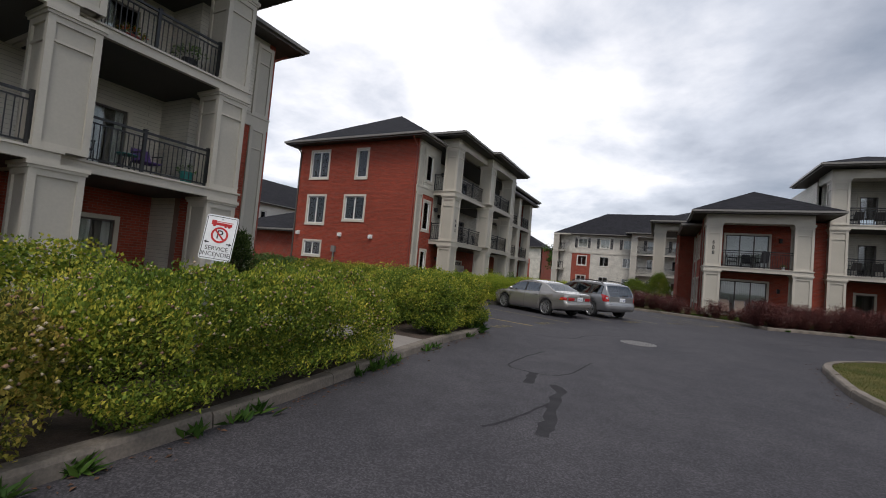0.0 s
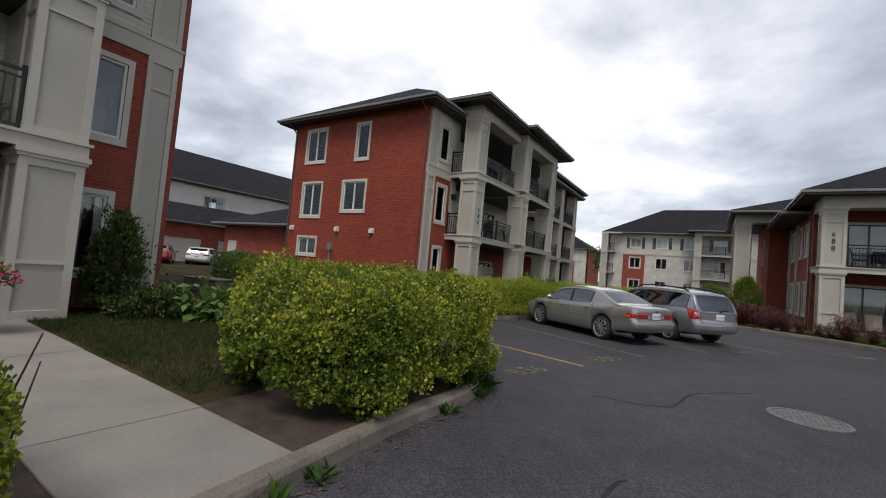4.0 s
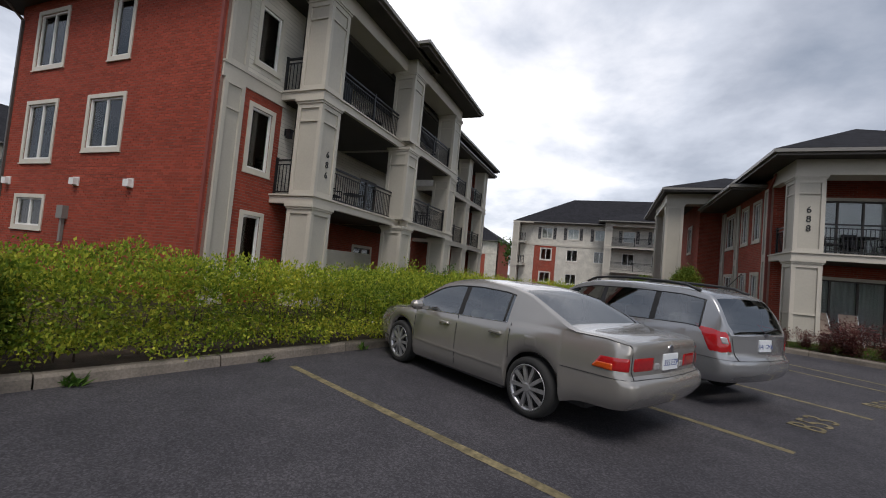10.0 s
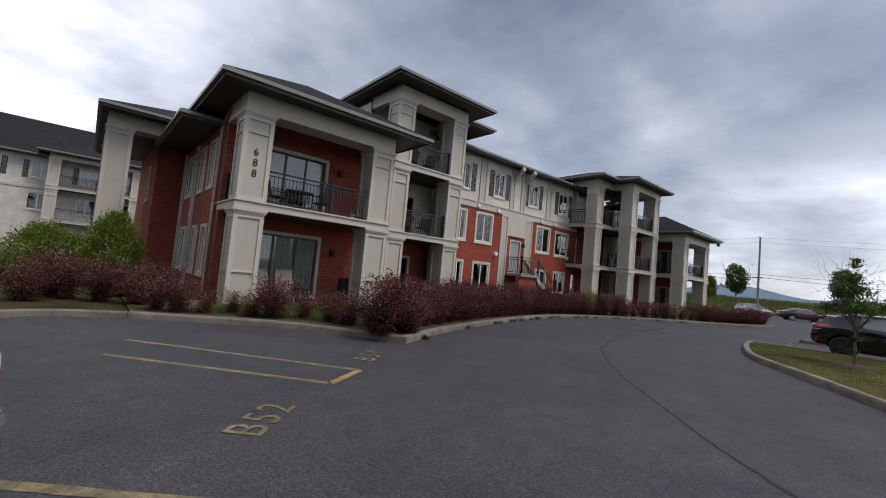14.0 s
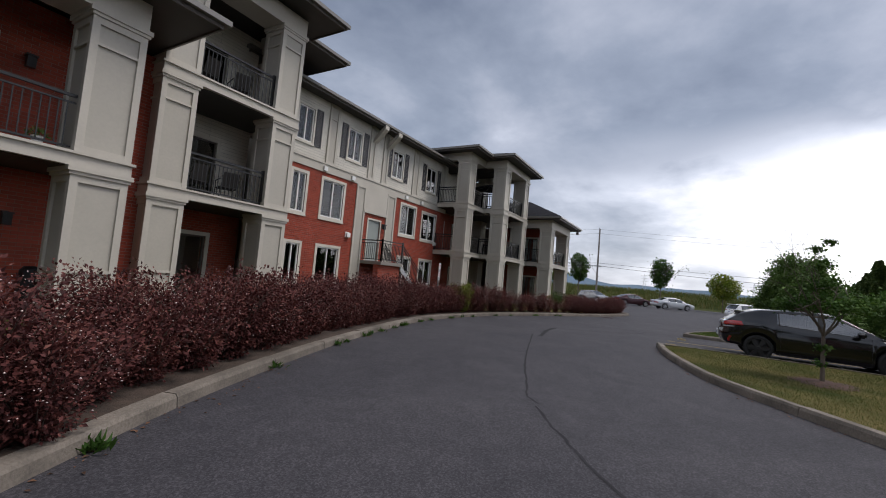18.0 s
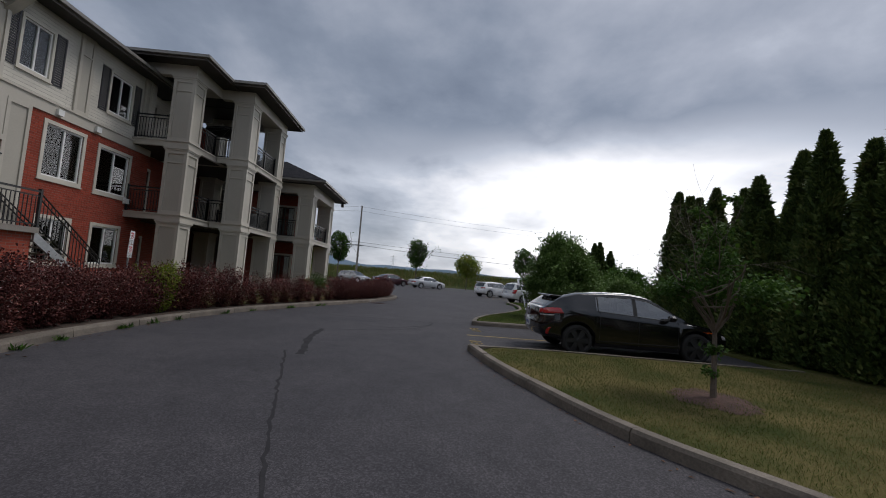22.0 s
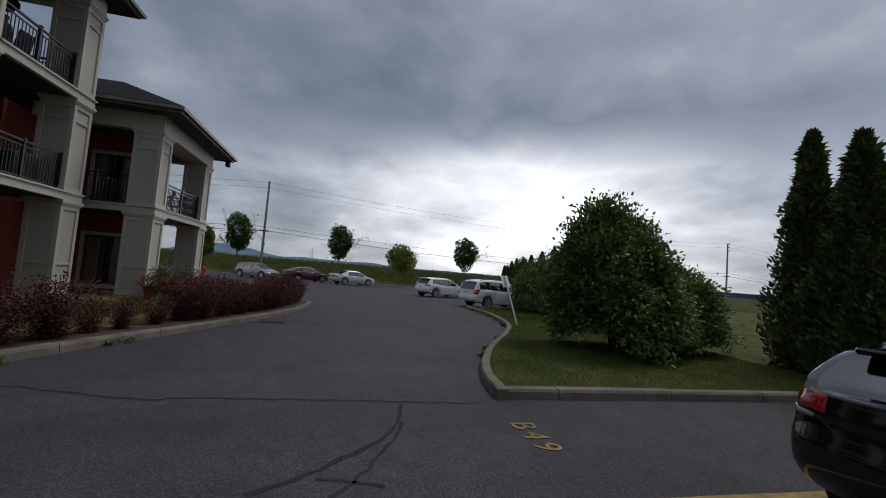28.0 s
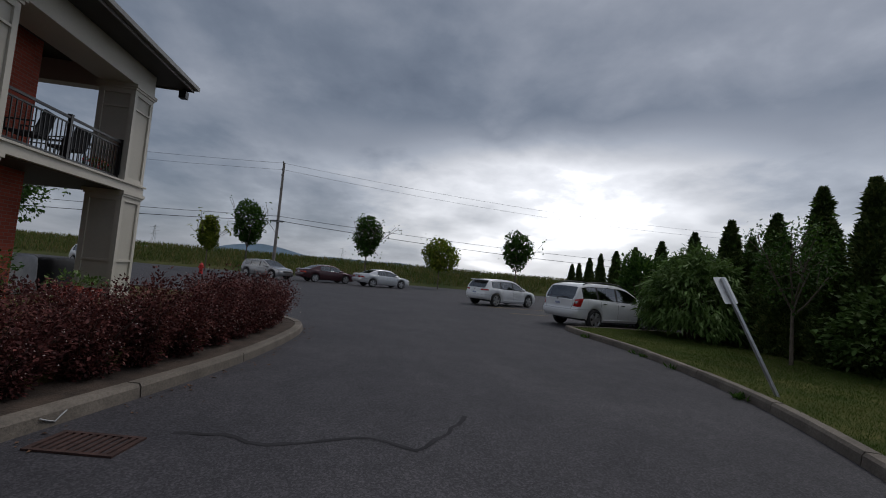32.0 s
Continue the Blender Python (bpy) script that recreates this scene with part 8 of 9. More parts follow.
    if S.get("rails"):
        for s in (1, -1):
            bm = bmesh.new()
            a, b = S["rails"]
            pts = [Vector((a + (b - a) * f, s * W * 0.70, interp(S["roof"], a + (b - a) * f) + 0.015 + 0.055 * math.sin(math.pi * min(1, max(0, f))) ** 0.35)) for f in (k / 10 for k in range(11))]
            sweep(bm, pts, 0.022, 6)
            part("roof_rail", bm, PLASTIC, C, smooth=True)
    if S.get("wiper"):
        bm = bmesh.new()
        x, z = S["wiper"]
        tube(bm, (x, 0.05, z), (x + 0.06, -0.42, z + 0.05), 0.012, n=5)
        part("wiper", bm, PLASTIC, C)
    if S.get("spoiler"):
        bm = bmesh.new()
        x, z = S["spoiler"]
        box(bm, x - 0.14, x + 0.12, -W * 0.62, W * 0.62, z - 0.025, z + 0.02, 0.015)
        part("spoiler", bm, body, C)
    if S.get("antenna"):
        bm = bmesh.new()
        x, y, z = S["antenna"]
        tube(bm, (x, y, z), (x - 0.25, y, z + 0.28), 0.005, n=4)
        part("antenna", bm, PLASTIC, C)
    return C


PLAN = [(-2.5, 0.74), (-2.2, 0.88), (-1.8, 0.955), (-1.2, 1.0), (1.2, 1.0), (1.7, 0.97), (2.05, 0.90), (2.4, 0.76)]
SEDAN = dict(length=4.70, width=1.78, height=1.42, wheel=0.325, front=1.40, rear=-1.24, under=[(-2.4, 0.37), (-1.8, 0.35), (-1.5, 0.24), (2.0, 0.2), (2.4, 0.3)],
             belt=[(-2.36, 0.955), (-2.2, 1.0), (-1.6, 1.005), (-0.5, 0.955), (1.0, 0.90), (1.7, 0.84), (2.15, 0.75), (2.36, 0.66)],
             roof=[(-1.72, 1.0), (-1.05, 1.31), (-0.7, 1.39), (-0.2, 1.42), (0.25, 1.40), (0.55, 1.33), (1.30, 0.88)],
             screen=(0.42, 1.22), backlight=(-1.64, -0.90), glass=(-0.84, 0.95), posts=(0.02,), bulge=0.04, plan=[(-2.5, 0.90), (-2.2, 0.935), (-1.8, 0.965), (-1.2, 1.0), (1.2, 1.0), (1.7, 0.97), (2.05, 0.90), (2.4, 0.76)], doors=(-0.92, 0.03, 1.0), handles=(-0.70, 0.28), mirror=0.78, strip=0.46, plate_z=0.80, bumper_z=0.65, badge_z=0.925,
             zones={"grille": (2.3, 2.5, -0.1, 0.36, 0.52, 0.64)}, tail_shape=[(0.30, 0.16), (0.42, 0.05), (0.50, 0.0), (0.62, 0.0), (0.66, 0.03), (0.69, 0.075), (0.80, 0.07), (0.93, 0.06), (1.02, 0.09)],
             lamps=[("tail_lamp", -1, ((0.695, 0.715), (1.10, 0.725), (1.0, 0.86), (0.695, 0.865))), ("turn_lamp", -1, ((0.86, 0.722), (1.09, 0.732), (1.03, 0.80), (0.86, 0.80))),
                    ("tail_lamp", -1, ((0.30, 0.715), (0.67, 0.715), (0.67, 0.865), (0.30, 0.865))), ("reverse_lamp", -1, ((0.22, 0.72), (0.305, 0.72), (0.305, 0.80), (0.22, 0.80))), ("fuel_flap", -1, ((1.72, 0.74), (1.90, 0.74), (1.90, 0.90), (1.72, 0.90))),
                    ("headlamp", 1, ((0.42, 0.52), (0.98, 0.55), (0.90, 0.65), (0.42, 0.64)))],
             seams=[((0.0, 0.655), (0.5, 0.66), (1.45, 0.66)), ((0.685, 0.66), (0.685, 0.95), (0.72, 0.99))])
WAGON = dict(length=4.55, width=1.82, height=1.60, wheel=0.335, front=1.40, rear=-1.30, under=[(-2.3, 0.36), (-1.8, 0.35), (-1.55, 0.25), (1.9, 0.22), (2.3, 0.3)],
             belt=[(-2.275, 0.95), (-2.2, 1.02), (-1.7, 1.07), (-0.5, 1.03), (0.9, 0.97), (1.5, 0.93), (2.0, 0.83), (2.27, 0.70)],
             roof=[(-2.26, 0.97), (-2.12, 1.28), (-1.95, 1.50), (-1.5, 1.575), (-0.6, 1.60), (0.1, 1.585), (0.5, 1.50), (1.45, 0.95)],
             screen=(0.42, 1.36), backlight=(-2.25, -1.97), glass=(-1.88, 1.0), posts=(-1.15, -0.15,), plan=[(-2.5, 0.88), (-2.2, 0.93), (-1.8, 0.97), (-1.2, 1.0), (1.2, 1.0), (1.7, 0.97), (2.05, 0.90), (2.4, 0.76)], doors=(-1.05, -0.12, 0.98), handles=(-0.85, 0.12), mirror=0.86,
             plate_z=0.86, bumper_z=0.64, badge_z=1.0, rails=(-1.75, 0.35), wiper=(-2.30, 1.04), antenna=(-1.7, 0, 1.57), chrome_handles=True, plate_in=0.0,
             zones={"grille": (2.2, 2.5, -0.1, 0.42, 0.56, 0.68)}, tail_shape=[(0.30, 0.16), (0.42, 0.04), (0.50, 0.0), (0.64, 0.0), (0.68, 0.04), (0.72, 0.06), (0.95, 0.06), (1.05, 0.05)],
             lamps=[("tail_lamp", -1, ((0.66, 0.74), (0.98, 0.72), (1.12, 1.10), (0.74, 1.06))), ("reverse_lamp", -1, ((0.73, 0.86), (0.82, 0.86), (0.85, 0.97), (0.76, 0.97))), ("fuel_flap", -1, ((1.45, 0.80), (1.62, 0.80), (1.62, 0.95), (1.45, 0.95))),
                    ("headlamp", 1, ((0.45, 0.56), (1.05, 0.6), (0.98, 0.72), (0.45, 0.70)))],
             seams=[((0.0, 0.66), (0.6, 0.66), (1.35, 0.68)), ((0.60, 0.66), (0.66, 0.80), (0.70, 1.02))])
HATCH = dict(length=4.25, width=1.80, height=1.40, wheel=0.33, front=1.33, rear=-1.32, under=[(-2.1, 0.36), (-1.8, 0.35), (-1.55, 0.24), (1.8, 0.2), (2.1, 0.3)],
             belt=[(-2.12, 0.93), (-2.0, 1.0), (-1.5, 1.04), (-0.6, 0.97), (0.7, 0.89), (1.3, 0.84), (1.85, 0.74), (2.12, 0.64)],
             roof=[(-2.06, 0.98), (-1.75, 1.20), (-1.3, 1.335), (-0.7, 1.385), (-0.1, 1.40), (0.3, 1.35), (1.15, 0.87)],
             screen=(0.22, 1.10), backlight=(-2.02, -1.45), glass=(-0.92, 0.80), posts=(-0.05,), plan=PLAN, doors=(-0.85, 0.02, 0.9), handles=(0.18,), mirror=0.66,
             plate_z=0.60, bumper_z=0.50, badge_z=0.90, spoiler=(-1.72, 1.25), antenna=(-1.0, 0, 1.36),
             zones={}, tail_shape=[(0.30, 0.18), (0.42, 0.05), (0.52, 0.0), (0.66, 0.0), (0.74, 0.03), (0.90, 0.04), (1.0, 0.06)],
             lamps=[("tail_lamp", -1, ((0.50, 0.83), (1.26, 0.88), (1.04, 1.015), (0.52, 0.985))), ("reverse_lamp", -1, ((0.60, 0.80), (0.98, 0.815), (1.02, 0.85), (0.60, 0.835))), ("reflector", -1, ((0.78, 0.40), (0.84, 0.40), (1.0, 0.58), (0.92, 0.58))), ("turn_lamp", 1, ((1.0, 0.66), (1.25, 0.69), (1.22, 0.725), (1.0, 0.70))), ("headlamp", 1, ((0.5, 0.52), (0.95, 0.56), (0.92, 0.66), (0.5, 0.63)))],
             seams=[((0.0, 0.74), (0.45, 0.74), (0.62, 0.84)), ((0.35, 0.42), (0.45, 0.60), (0.40, 0.66), (0.0, 0.66))])
COMPACT = dict(HATCH, length=4.2, height=1.45, belt=[(-2.1, 0.93), (-2.0, 0.97), (-1.5, 0.99), (-0.5, 0.95), (0.8, 0.91), (1.3, 0.88), (1.85, 0.79), (2.1, 0.66)],
               roof=[(-2.06, 0.95), (-1.9, 1.22), (-1.68, 1.39), (-0.9, 1.44), (-0.1, 1.45), (0.25, 1.40), (1.15, 0.90)], backlight=(-2.03, -1.70), glass=(-1.6, 0.85), posts=(-0.95, 0.0), spoiler=(-1.85, 1.40), plate_z=0.72,
               zones={"grille": (2.0, 2.4, -0.1, 0.4, 0.52, 0.66)},
               lamps=[("tail_lamp", -1, ((0.40, 0.82), (0.98, 0.83), (0.92, 0.95), (0.42, 0.93))), ("headlamp", 1, ((0.45, 0.56), (1.0, 0.60), (0.94, 0.71), (0.45, 0.69)))],
               seams=[((0.0, 0.60), (0.5, 0.60), (1.2, 0.62))])

car("grey-beige metallic saloon parked nose to the hedge", PEWTER, (-4.77, 19.15, 0.0), 149.0, SEDAN, ALLOY, 10, "355 EZP")
car("steel grey estate car with roof rails parked beside the saloon", STEELGREY, (-3.06, 21.69, 0.0), 139.0, WAGON, ALLOY, 5, "H41 GMA")
veloce = car("black hatchback with black steel wheels parked by the cedars", BLACKPAINT, (20.1, 18.3, 0.0), -90.0, HATCH, DARKRIM, 6)
veloce.scale = (1.07, 1.07, 1.07)
car("white estate car with roof rails parked beyond the verge", WHITEPAINT, (42.5, 14.8, 0.0), -70.0, WAGON, ALLOY, 5)
car("white compact hatchback parked in the lot", WHITEPAINT, (50.6, 16.3, 0.0), -61.0, COMPACT, ALLOY, 5)
car("silver coupe parked at the end of the lot", SILVER, (62.5, 23.0, 0.0), -62.0, SEDAN, ALLOY, 5)
car("dark plum saloon parked at the end of the lot", DARKRED, (63.3, 27.6, 0.0), -60.0, SEDAN, ALLOY, 5)
car("grey compact car parked facing the drive", STEELGREY, (63.0, 32.2, 0.0), 238.0, COMPACT, ALLOY, 5)
car("white compact car parked beyond the end flats", WHITEPAINT, (58.0, 41.5, 0.0), 235.0, COMPACT, ALLOY, 5)
car("red compact car parked by the garages", REDPAINT, (-36.4, 20.2, 0.0), 150.0, COMPACT, ALLOY, 5)
car("white compact car parked by the garages", WHITEPAINT, (-36.5, 23.5, 0.0), 140.0, COMPACT, ALLOY, 5)


# ---- signs ----
SIGNWHITE = material("sign_white", (0.74, 0.75, 0.76), 0.45, vary=0.06, scale=6)
SIGNRED = material("sign_red", (0.50, 0.02, 0.02), 0.45, vary=0.06, scale=8)
SIGNBLACK = material("sign_black", (0.02, 0.02, 0.022), 0.5)


def disc_ring(bm, r0, r1, y0, y1, n=28):
    rows = [[bm.verts.new((r * math.cos(2 * math.pi * i / n), y, r * math.sin(2 * math.pi * i / n))) for i in range(n)] for r, y in ((r0, y0), (r1, y0), (r1, y1), (r0, y1))]
    for a, b in zip(rows, rows[1:] + rows[:1]):
        for i in range(n):
            j = (i + 1) % n
            bm.faces.new((a[i], a[j], b[j], b[i]))


def rounded_plate(bm, w, h, r, y0, y1):
    pts = []
    for cx, cz, a0 in ((w / 2 - r, h / 2 - r, 0), (-w / 2 + r, h / 2 - r, 90), (-w / 2 + r, -h / 2 + r, 180), (w / 2 - r, -h / 2 + r, 270)):
        for k in range(5):
            a = radians(a0 + 22.5 * k)
            pts.append((cx + r * math.cos(a), cz + r * math.sin(a)))
    rows = [[bm.verts.new((x, y, z)) for x, z in pts] for y in (y0, y1)]
    bm.faces.new(rows[0])
    bm.faces.new(rows[1][::-1])
    for i in range(len(pts)):
        j = (i + 1) % len(pts)
        bm.faces.new((rows[0][i], rows[0][j], rows[1][j], rows[1][i]))


def fire_lane_sign(label, at, turn, height, lean=(0.0, 0.0), plates=1):
    """A plate on a steel post, facing -y before its turn; height is the plate's middle."""
    S = thing("street_sign", label, "sign", at, turn, "fire lane signs")
    S.matrix_world = pose(*at, lean[0], lean[1], turn)
    bm = bmesh.new()
    box(bm, -0.03, 0.03, 0.0, 0.035, -0.1, height + 0.2)
    box(bm, -0.012, 0.012, -0.008, 0.0, -0.1, height + 0.2)
    part("post", bm, GALV, S, "grey steel post")
    for n in range(plates):
        z = height - 0.5 * n
        bm = bmesh.new()
        rounded_plate(bm, 0.31, 0.47, 0.025, -0.014, -0.009)
        plate = part("plate", bm, SIGNWHITE, S, "white sign plate with red and black marks")
        plate.location = (0, 0, z)
        for a, b, c, d in ((-0.144, 0.144, 0.216, 0.222), (-0.144, 0.144, -0.222, -0.216), (-0.147, -0.141, -0.215, 0.215), (0.141, 0.147, -0.215, 0.215)):
            bm = bmesh.new()
            box(bm, a, b, -0.0155, -0.0135, c, d)
            part("border", bm, SIGNBLACK, plate)
        bm = bmesh.new()
        box(bm, -0.10, -0.055, -0.0165, -0.0145, 0.13, 0.178, 0.0)
        box(bm, -0.055, 0.10, -0.0165, -0.0145, 0.13, 0.158, 0.0)
        box(bm, -0.06, 0.11, -0.0165, -0.0145, 0.166, 0.172, 0.0)
        for x in (-0.07, 0.04, 0.075):
            lathe(bm, [(0.015, -0.0165), (0.015, -0.0145)], 12, (x, 0, 0.128), "y")
        part("truck_symbol", bm, SIGNRED, plate, "red fire truck symbol")
        bm = bmesh.new()
        disc_ring(bm, 0.064, 0.083, -0.0175, -0.0145)
        ring = part("prohibition_ring", bm, SIGNRED, plate)
        ring.location = (0, 0, 0.03)
        bm = bmesh.new()
        for k in (-1,):
            vs = [bm.verts.new((x, y, zz)) for y in (-0.0185, -0.0176) for x, zz in ((-0.055, 0.043), (-0.043, 0.055), (0.055, -0.043), (0.043, -0.055))]
            bm.faces.new(vs[:4][::-1])
            bm.faces.new(vs[4:])
            for i in range(4):
                bm.faces.new((vs[i], vs[(i + 1) % 4], vs[4 + (i + 1) % 4], vs[4 + i]))
        bar = part("slash", bm, SIGNRED, plate)
        bar.location = (0, 0, 0.03)
        t = lettering("letter", "P", 0.13, (0, -0.0155, 0.03), 0, SIGNBLACK, "black letter P", None, 0.001, tilt=90)
        t.parent = plate
        for x, d in ((-0.11, -1), (0.11, 1)):
            bm = bmesh.new()
            vs = [bm.verts.new((x + q * d, y, -0.055 + zz)) for y in (-0.0165, -0.0145) for q, zz in ((0.025, 0), (0.0, 0.016), (0.0, 0.006), (-0.025, 0.006), (-0.025, -0.006), (0.0, -0.006), (0.0, -0.016))]
            bm.faces.new(vs[:7])
            bm.faces.new(vs[7:][::-1])
            for i in range(7):
                bm.faces.new((vs[i], vs[(i + 1) % 7], vs[7 + (i + 1) % 7], vs[7 + i]))
            part("arrow", bm, SIGNBLACK, plate)
        for word, zz in (("SERVICE", -0.115), ("INCENDIE", -0.175)):
            t = lettering("wording", word, 0.062, (0, -0.0155, zz), 0, SIGNBLACK, f"black wording {word}", None, 0.001, tilt=90)
            t.parent = plate
        for zz in (0.195, -0.2):
            bm = bmesh.new()
            lathe(bm, [(0.008, -0.018), (0.008, -0.012)], 8, (0, 0, zz), "y")
            part("bolt", bm, GALV, plate)
    return S


fire_lane_sign("white fire lane no-parking sign on a steel post in the hedge", (-4.10, 2.60, 0.05), 38, 1.68, (-5, 5))
fire_lane_sign("white fire lane sign on a steel post before the brick flats", (25.1, 34.1, 0.05), 8, 2.05, (0, 3), 2)
fire_lane_sign("white sign on a tilted steel post on the grass verge", (32.6, 17.62, 0.05), 102, 1.75, (26, 4))


# ---- balcony and terrace things ----
WICKER = material("dark_wicker", (0.03, 0.026, 0.024), 0.75, vary=0.25, scale=20, bump=0.5, bump_scale=120)
SLING = material("beige_sling_fabric", (0.27, 0.21, 0.17), 0.85, vary=0.1, scale=6, bump=0.2, bump_scale=200)
DARKCLOTH = material("dark_cushion_cloth", (0.035, 0.034, 0.038), 0.9, vary=0.2, scale=6)
TEAL = material("teal_plastic", (0.02, 0.22, 0.20), 0.45, vary=0.08, scale=6)
LIME = material("lime_green_plastic", (0.10, 0.48, 0.12), 0.45, vary=0.08, scale=6)
PURPLECLOTH = material("purple_cloth", (0.10, 0.05, 0.20), 0.85, vary=0.12, scale=6)
TERRACOTTA = material("red_glazed_pot", (0.30, 0.04, 0.03), 0.5, vary=0.12, scale=8)
REDPETAL = material("red_petal", (0.48, 0.015, 0.02), 0.7, vary=0.15, scale=20, island=0.3)
PINK = material("pink_petal", (0.52, 0.05, 0.13), 0.7, vary=0.15, scale=20, island=0.3)
COVERGREY = material("grey_furniture_cover", (0.45, 0.45, 0.47), 0.8, vary=0.12, scale=4, bump=0.3, bump_scale=8)
COVERBLACK = material("black_grill_cover", (0.016, 0.016, 0.018), 0.7, vary=0.15, scale=4, bump=0.3, bump_scale=8)
ACWHITE = material("off_white_enamel", (0.62, 0.61, 0.57), 0.4, vary=0.06, scale=4)


def patio_chair(label, at, turn, frame_mat=IRON, cloth=DARKCLOTH, tall=0.95):
    C = thing("patio_chair", label, "chair", at, turn, "balcony chairs")
    bm = bmesh.new()
    box(bm, -0.25, 0.25, -0.25, 0.25, 0.40, 0.45, 0.015)
    part("seat", bm, cloth, C)
    bm = bmesh.new()
    vs = [bm.verts.new((x, y + d, z)) for d in (0, 0.03) for x, y, z in ((-0.24, 0.23, 0.45), (0.24, 0.23, 0.45), (0.22, 0.36, tall), (-0.22, 0.36, tall))]
    for f in ((0, 1, 2, 3), (7, 6, 5, 4), (0, 4, 5, 1), (1, 5, 6, 2), (2, 6, 7, 3), (3, 7, 4, 0)):
        bm.faces.new([vs[i] for i in f])
    part("backrest", bm, cloth, C)
    for x in (-0.25, 0.25):
        for y in (-0.24, 0.24):
            bm = bmesh.new()
            tube(bm, (x, y, 0.42), (x * 1.05, y * 1.08, 0), 0.014, n=6)
            part("leg", bm, frame_mat, C)
        bm = bmesh.new()
        tube(bm, (x, -0.22, 0.42), (x * 1.05, -0.22, 0.64), 0.014, n=6)
        tube(bm, (x * 1.05, -0.24, 0.64), (x * 1.05, 0.27, 0.66), 0.018, n=6)
        part("armrest", bm, frame_mat, C)
    return C


def patio_table(label, at, r=0.45, h=0.72, mat=IRON):
    T = thing("patio_table", label, "table", at)
    bm = bmesh.new()
    lathe(bm, [(r - 0.02, h - 0.03), (r, h - 0.02), (r, h - 0.005), (r - 0.01, h)], 24)
    part("tabletop", bm, mat, T)
    for i in range(4):
        a = math.pi / 4 + i * math.pi / 2
        bm = bmesh.new()
        tube(bm, (0.55 * r * math.cos(a), 0.55 * r * math.sin(a), h - 0.03), (0.85 * r * math.cos(a), 0.85 * r * math.sin(a), 0), 0.016, n=6)
        part("leg", bm, IRON, T)
    return T


def planter(label, at, r, h, pot_mat, leaf_mat=LILAC, bloom=None, count=160, spread=0.9, seed=1):
    P = thing("plant_pot", label, "plant pot", at)
    bm = bmesh.new()
    lathe(bm, [(r * 0.7, 0), (r * 0.95, h * 0.85), (r * 1.05, h * 0.86), (r * 1.05, h), (r * 0.92, h), (r * 0.9, h * 0.9)], 18)
    part("pot", bm, pot_mat, P, smooth=False)
    rng = np.random.default_rng(seed)
    d = unit(rng.normal(0, 1, (count, 3))) * (1, 1, 0.8)
    d[:, 2] = np.abs(d[:, 2])
    at_ = np.array((0, 0, h)) + d * (rng.uniform(0.3, 1, count) ** 0.5)[:, None] * r * 2 * spread
    part("foliage", leaf_mesh("foliage", at_, d + rng.normal(0, 0.4, d.shape), rng, rng.uniform(0.05, 0.11, count), OVAL, leaf_mat), leaf_mat, P)["kind"] = "stuff"
    if bloom:
        pick = at_[: count // 2] + d[: count // 2] * 0.04
        part("blossom", balls("blossom", pick, rng, 0.018, 0.035, bloom), bloom, P, "clustered bright blossom")["kind"] = "stuff"
    return P


def ac_unit(label, at, turn=0.0):
    A = thing("air_conditioner", label, "air conditioner", at, turn, "balcony air conditioners")
    bm = bmesh.new()
    box(bm, -0.42, 0.42, -0.16, 0.16, 0.32, 0.92, 0.015)
    body = part("casing", bm, ACWHITE, A)
    bm = bmesh.new()
    lathe(bm, [(0.245, -0.166), (0.245, -0.1605)], 28, (0.12, 0, 0.62), "y")
    part("fan_opening", bm, PLASTIC, body)
    for r in (0.08, 0.14, 0.20, 0.25):
        bm = bmesh.new()
        disc_ring(bm, r - 0.006, r + 0.006, -0.176, -0.170)
        g = part("grille_ring", bm, ACWHITE, body)
        g.location = (0.12, 0, 0.62)
    for x in (-0.3, 0.3):
        bm = bmesh.new()
        box(bm, x - 0.03, x + 0.03, -0.15, 0.15, 0.0, 0.32)
        part("foot", bm, GALV, A)


def lounger(label, at, turn):
    C = thing("folding_lounger", label, "chair", at, turn, "folding loungers")
    bm = bmesh.new()
    rows = [[bm.verts.new((x, y + o, z)) for x in (-0.25, 0.25)] for o in (0, 0.012) for y, z in ((-0.3, 0.36), (0.05, 0.33), (0.15, 0.40), (0.42, 1.08))]
    for a, b in ((0, 1), (1, 2), (2, 3), (4, 5), (5, 6), (6, 7)):
        bm.faces.new((rows[a][0], rows[a][1], rows[b][1], rows[b][0]))
    for a in (0, 3):
        bm.faces.new((rows[a][0], rows[a][1], rows[a + 4][1], rows[a + 4][0]))
    part("sling", bm, SLING, C)
    for x in (-0.265, 0.265):
        bm = bmesh.new()
        for p, q in (((x, 0.10, 0.36), (x, 0.43, 1.09)), ((x, -0.32, 0.36), (x, 0.10, 0.36)), ((x, -0.32, 0.0), (x, 0.25, 0.62)), ((x, 0.35, 0.0), (x, -0.1, 0.60)), ((x, -0.2, 0.6), (x, 0.22, 0.62))):
            tube(bm, p, q, 0.012, n=6)
        part("side_frame", bm, GALV, C)
    return C


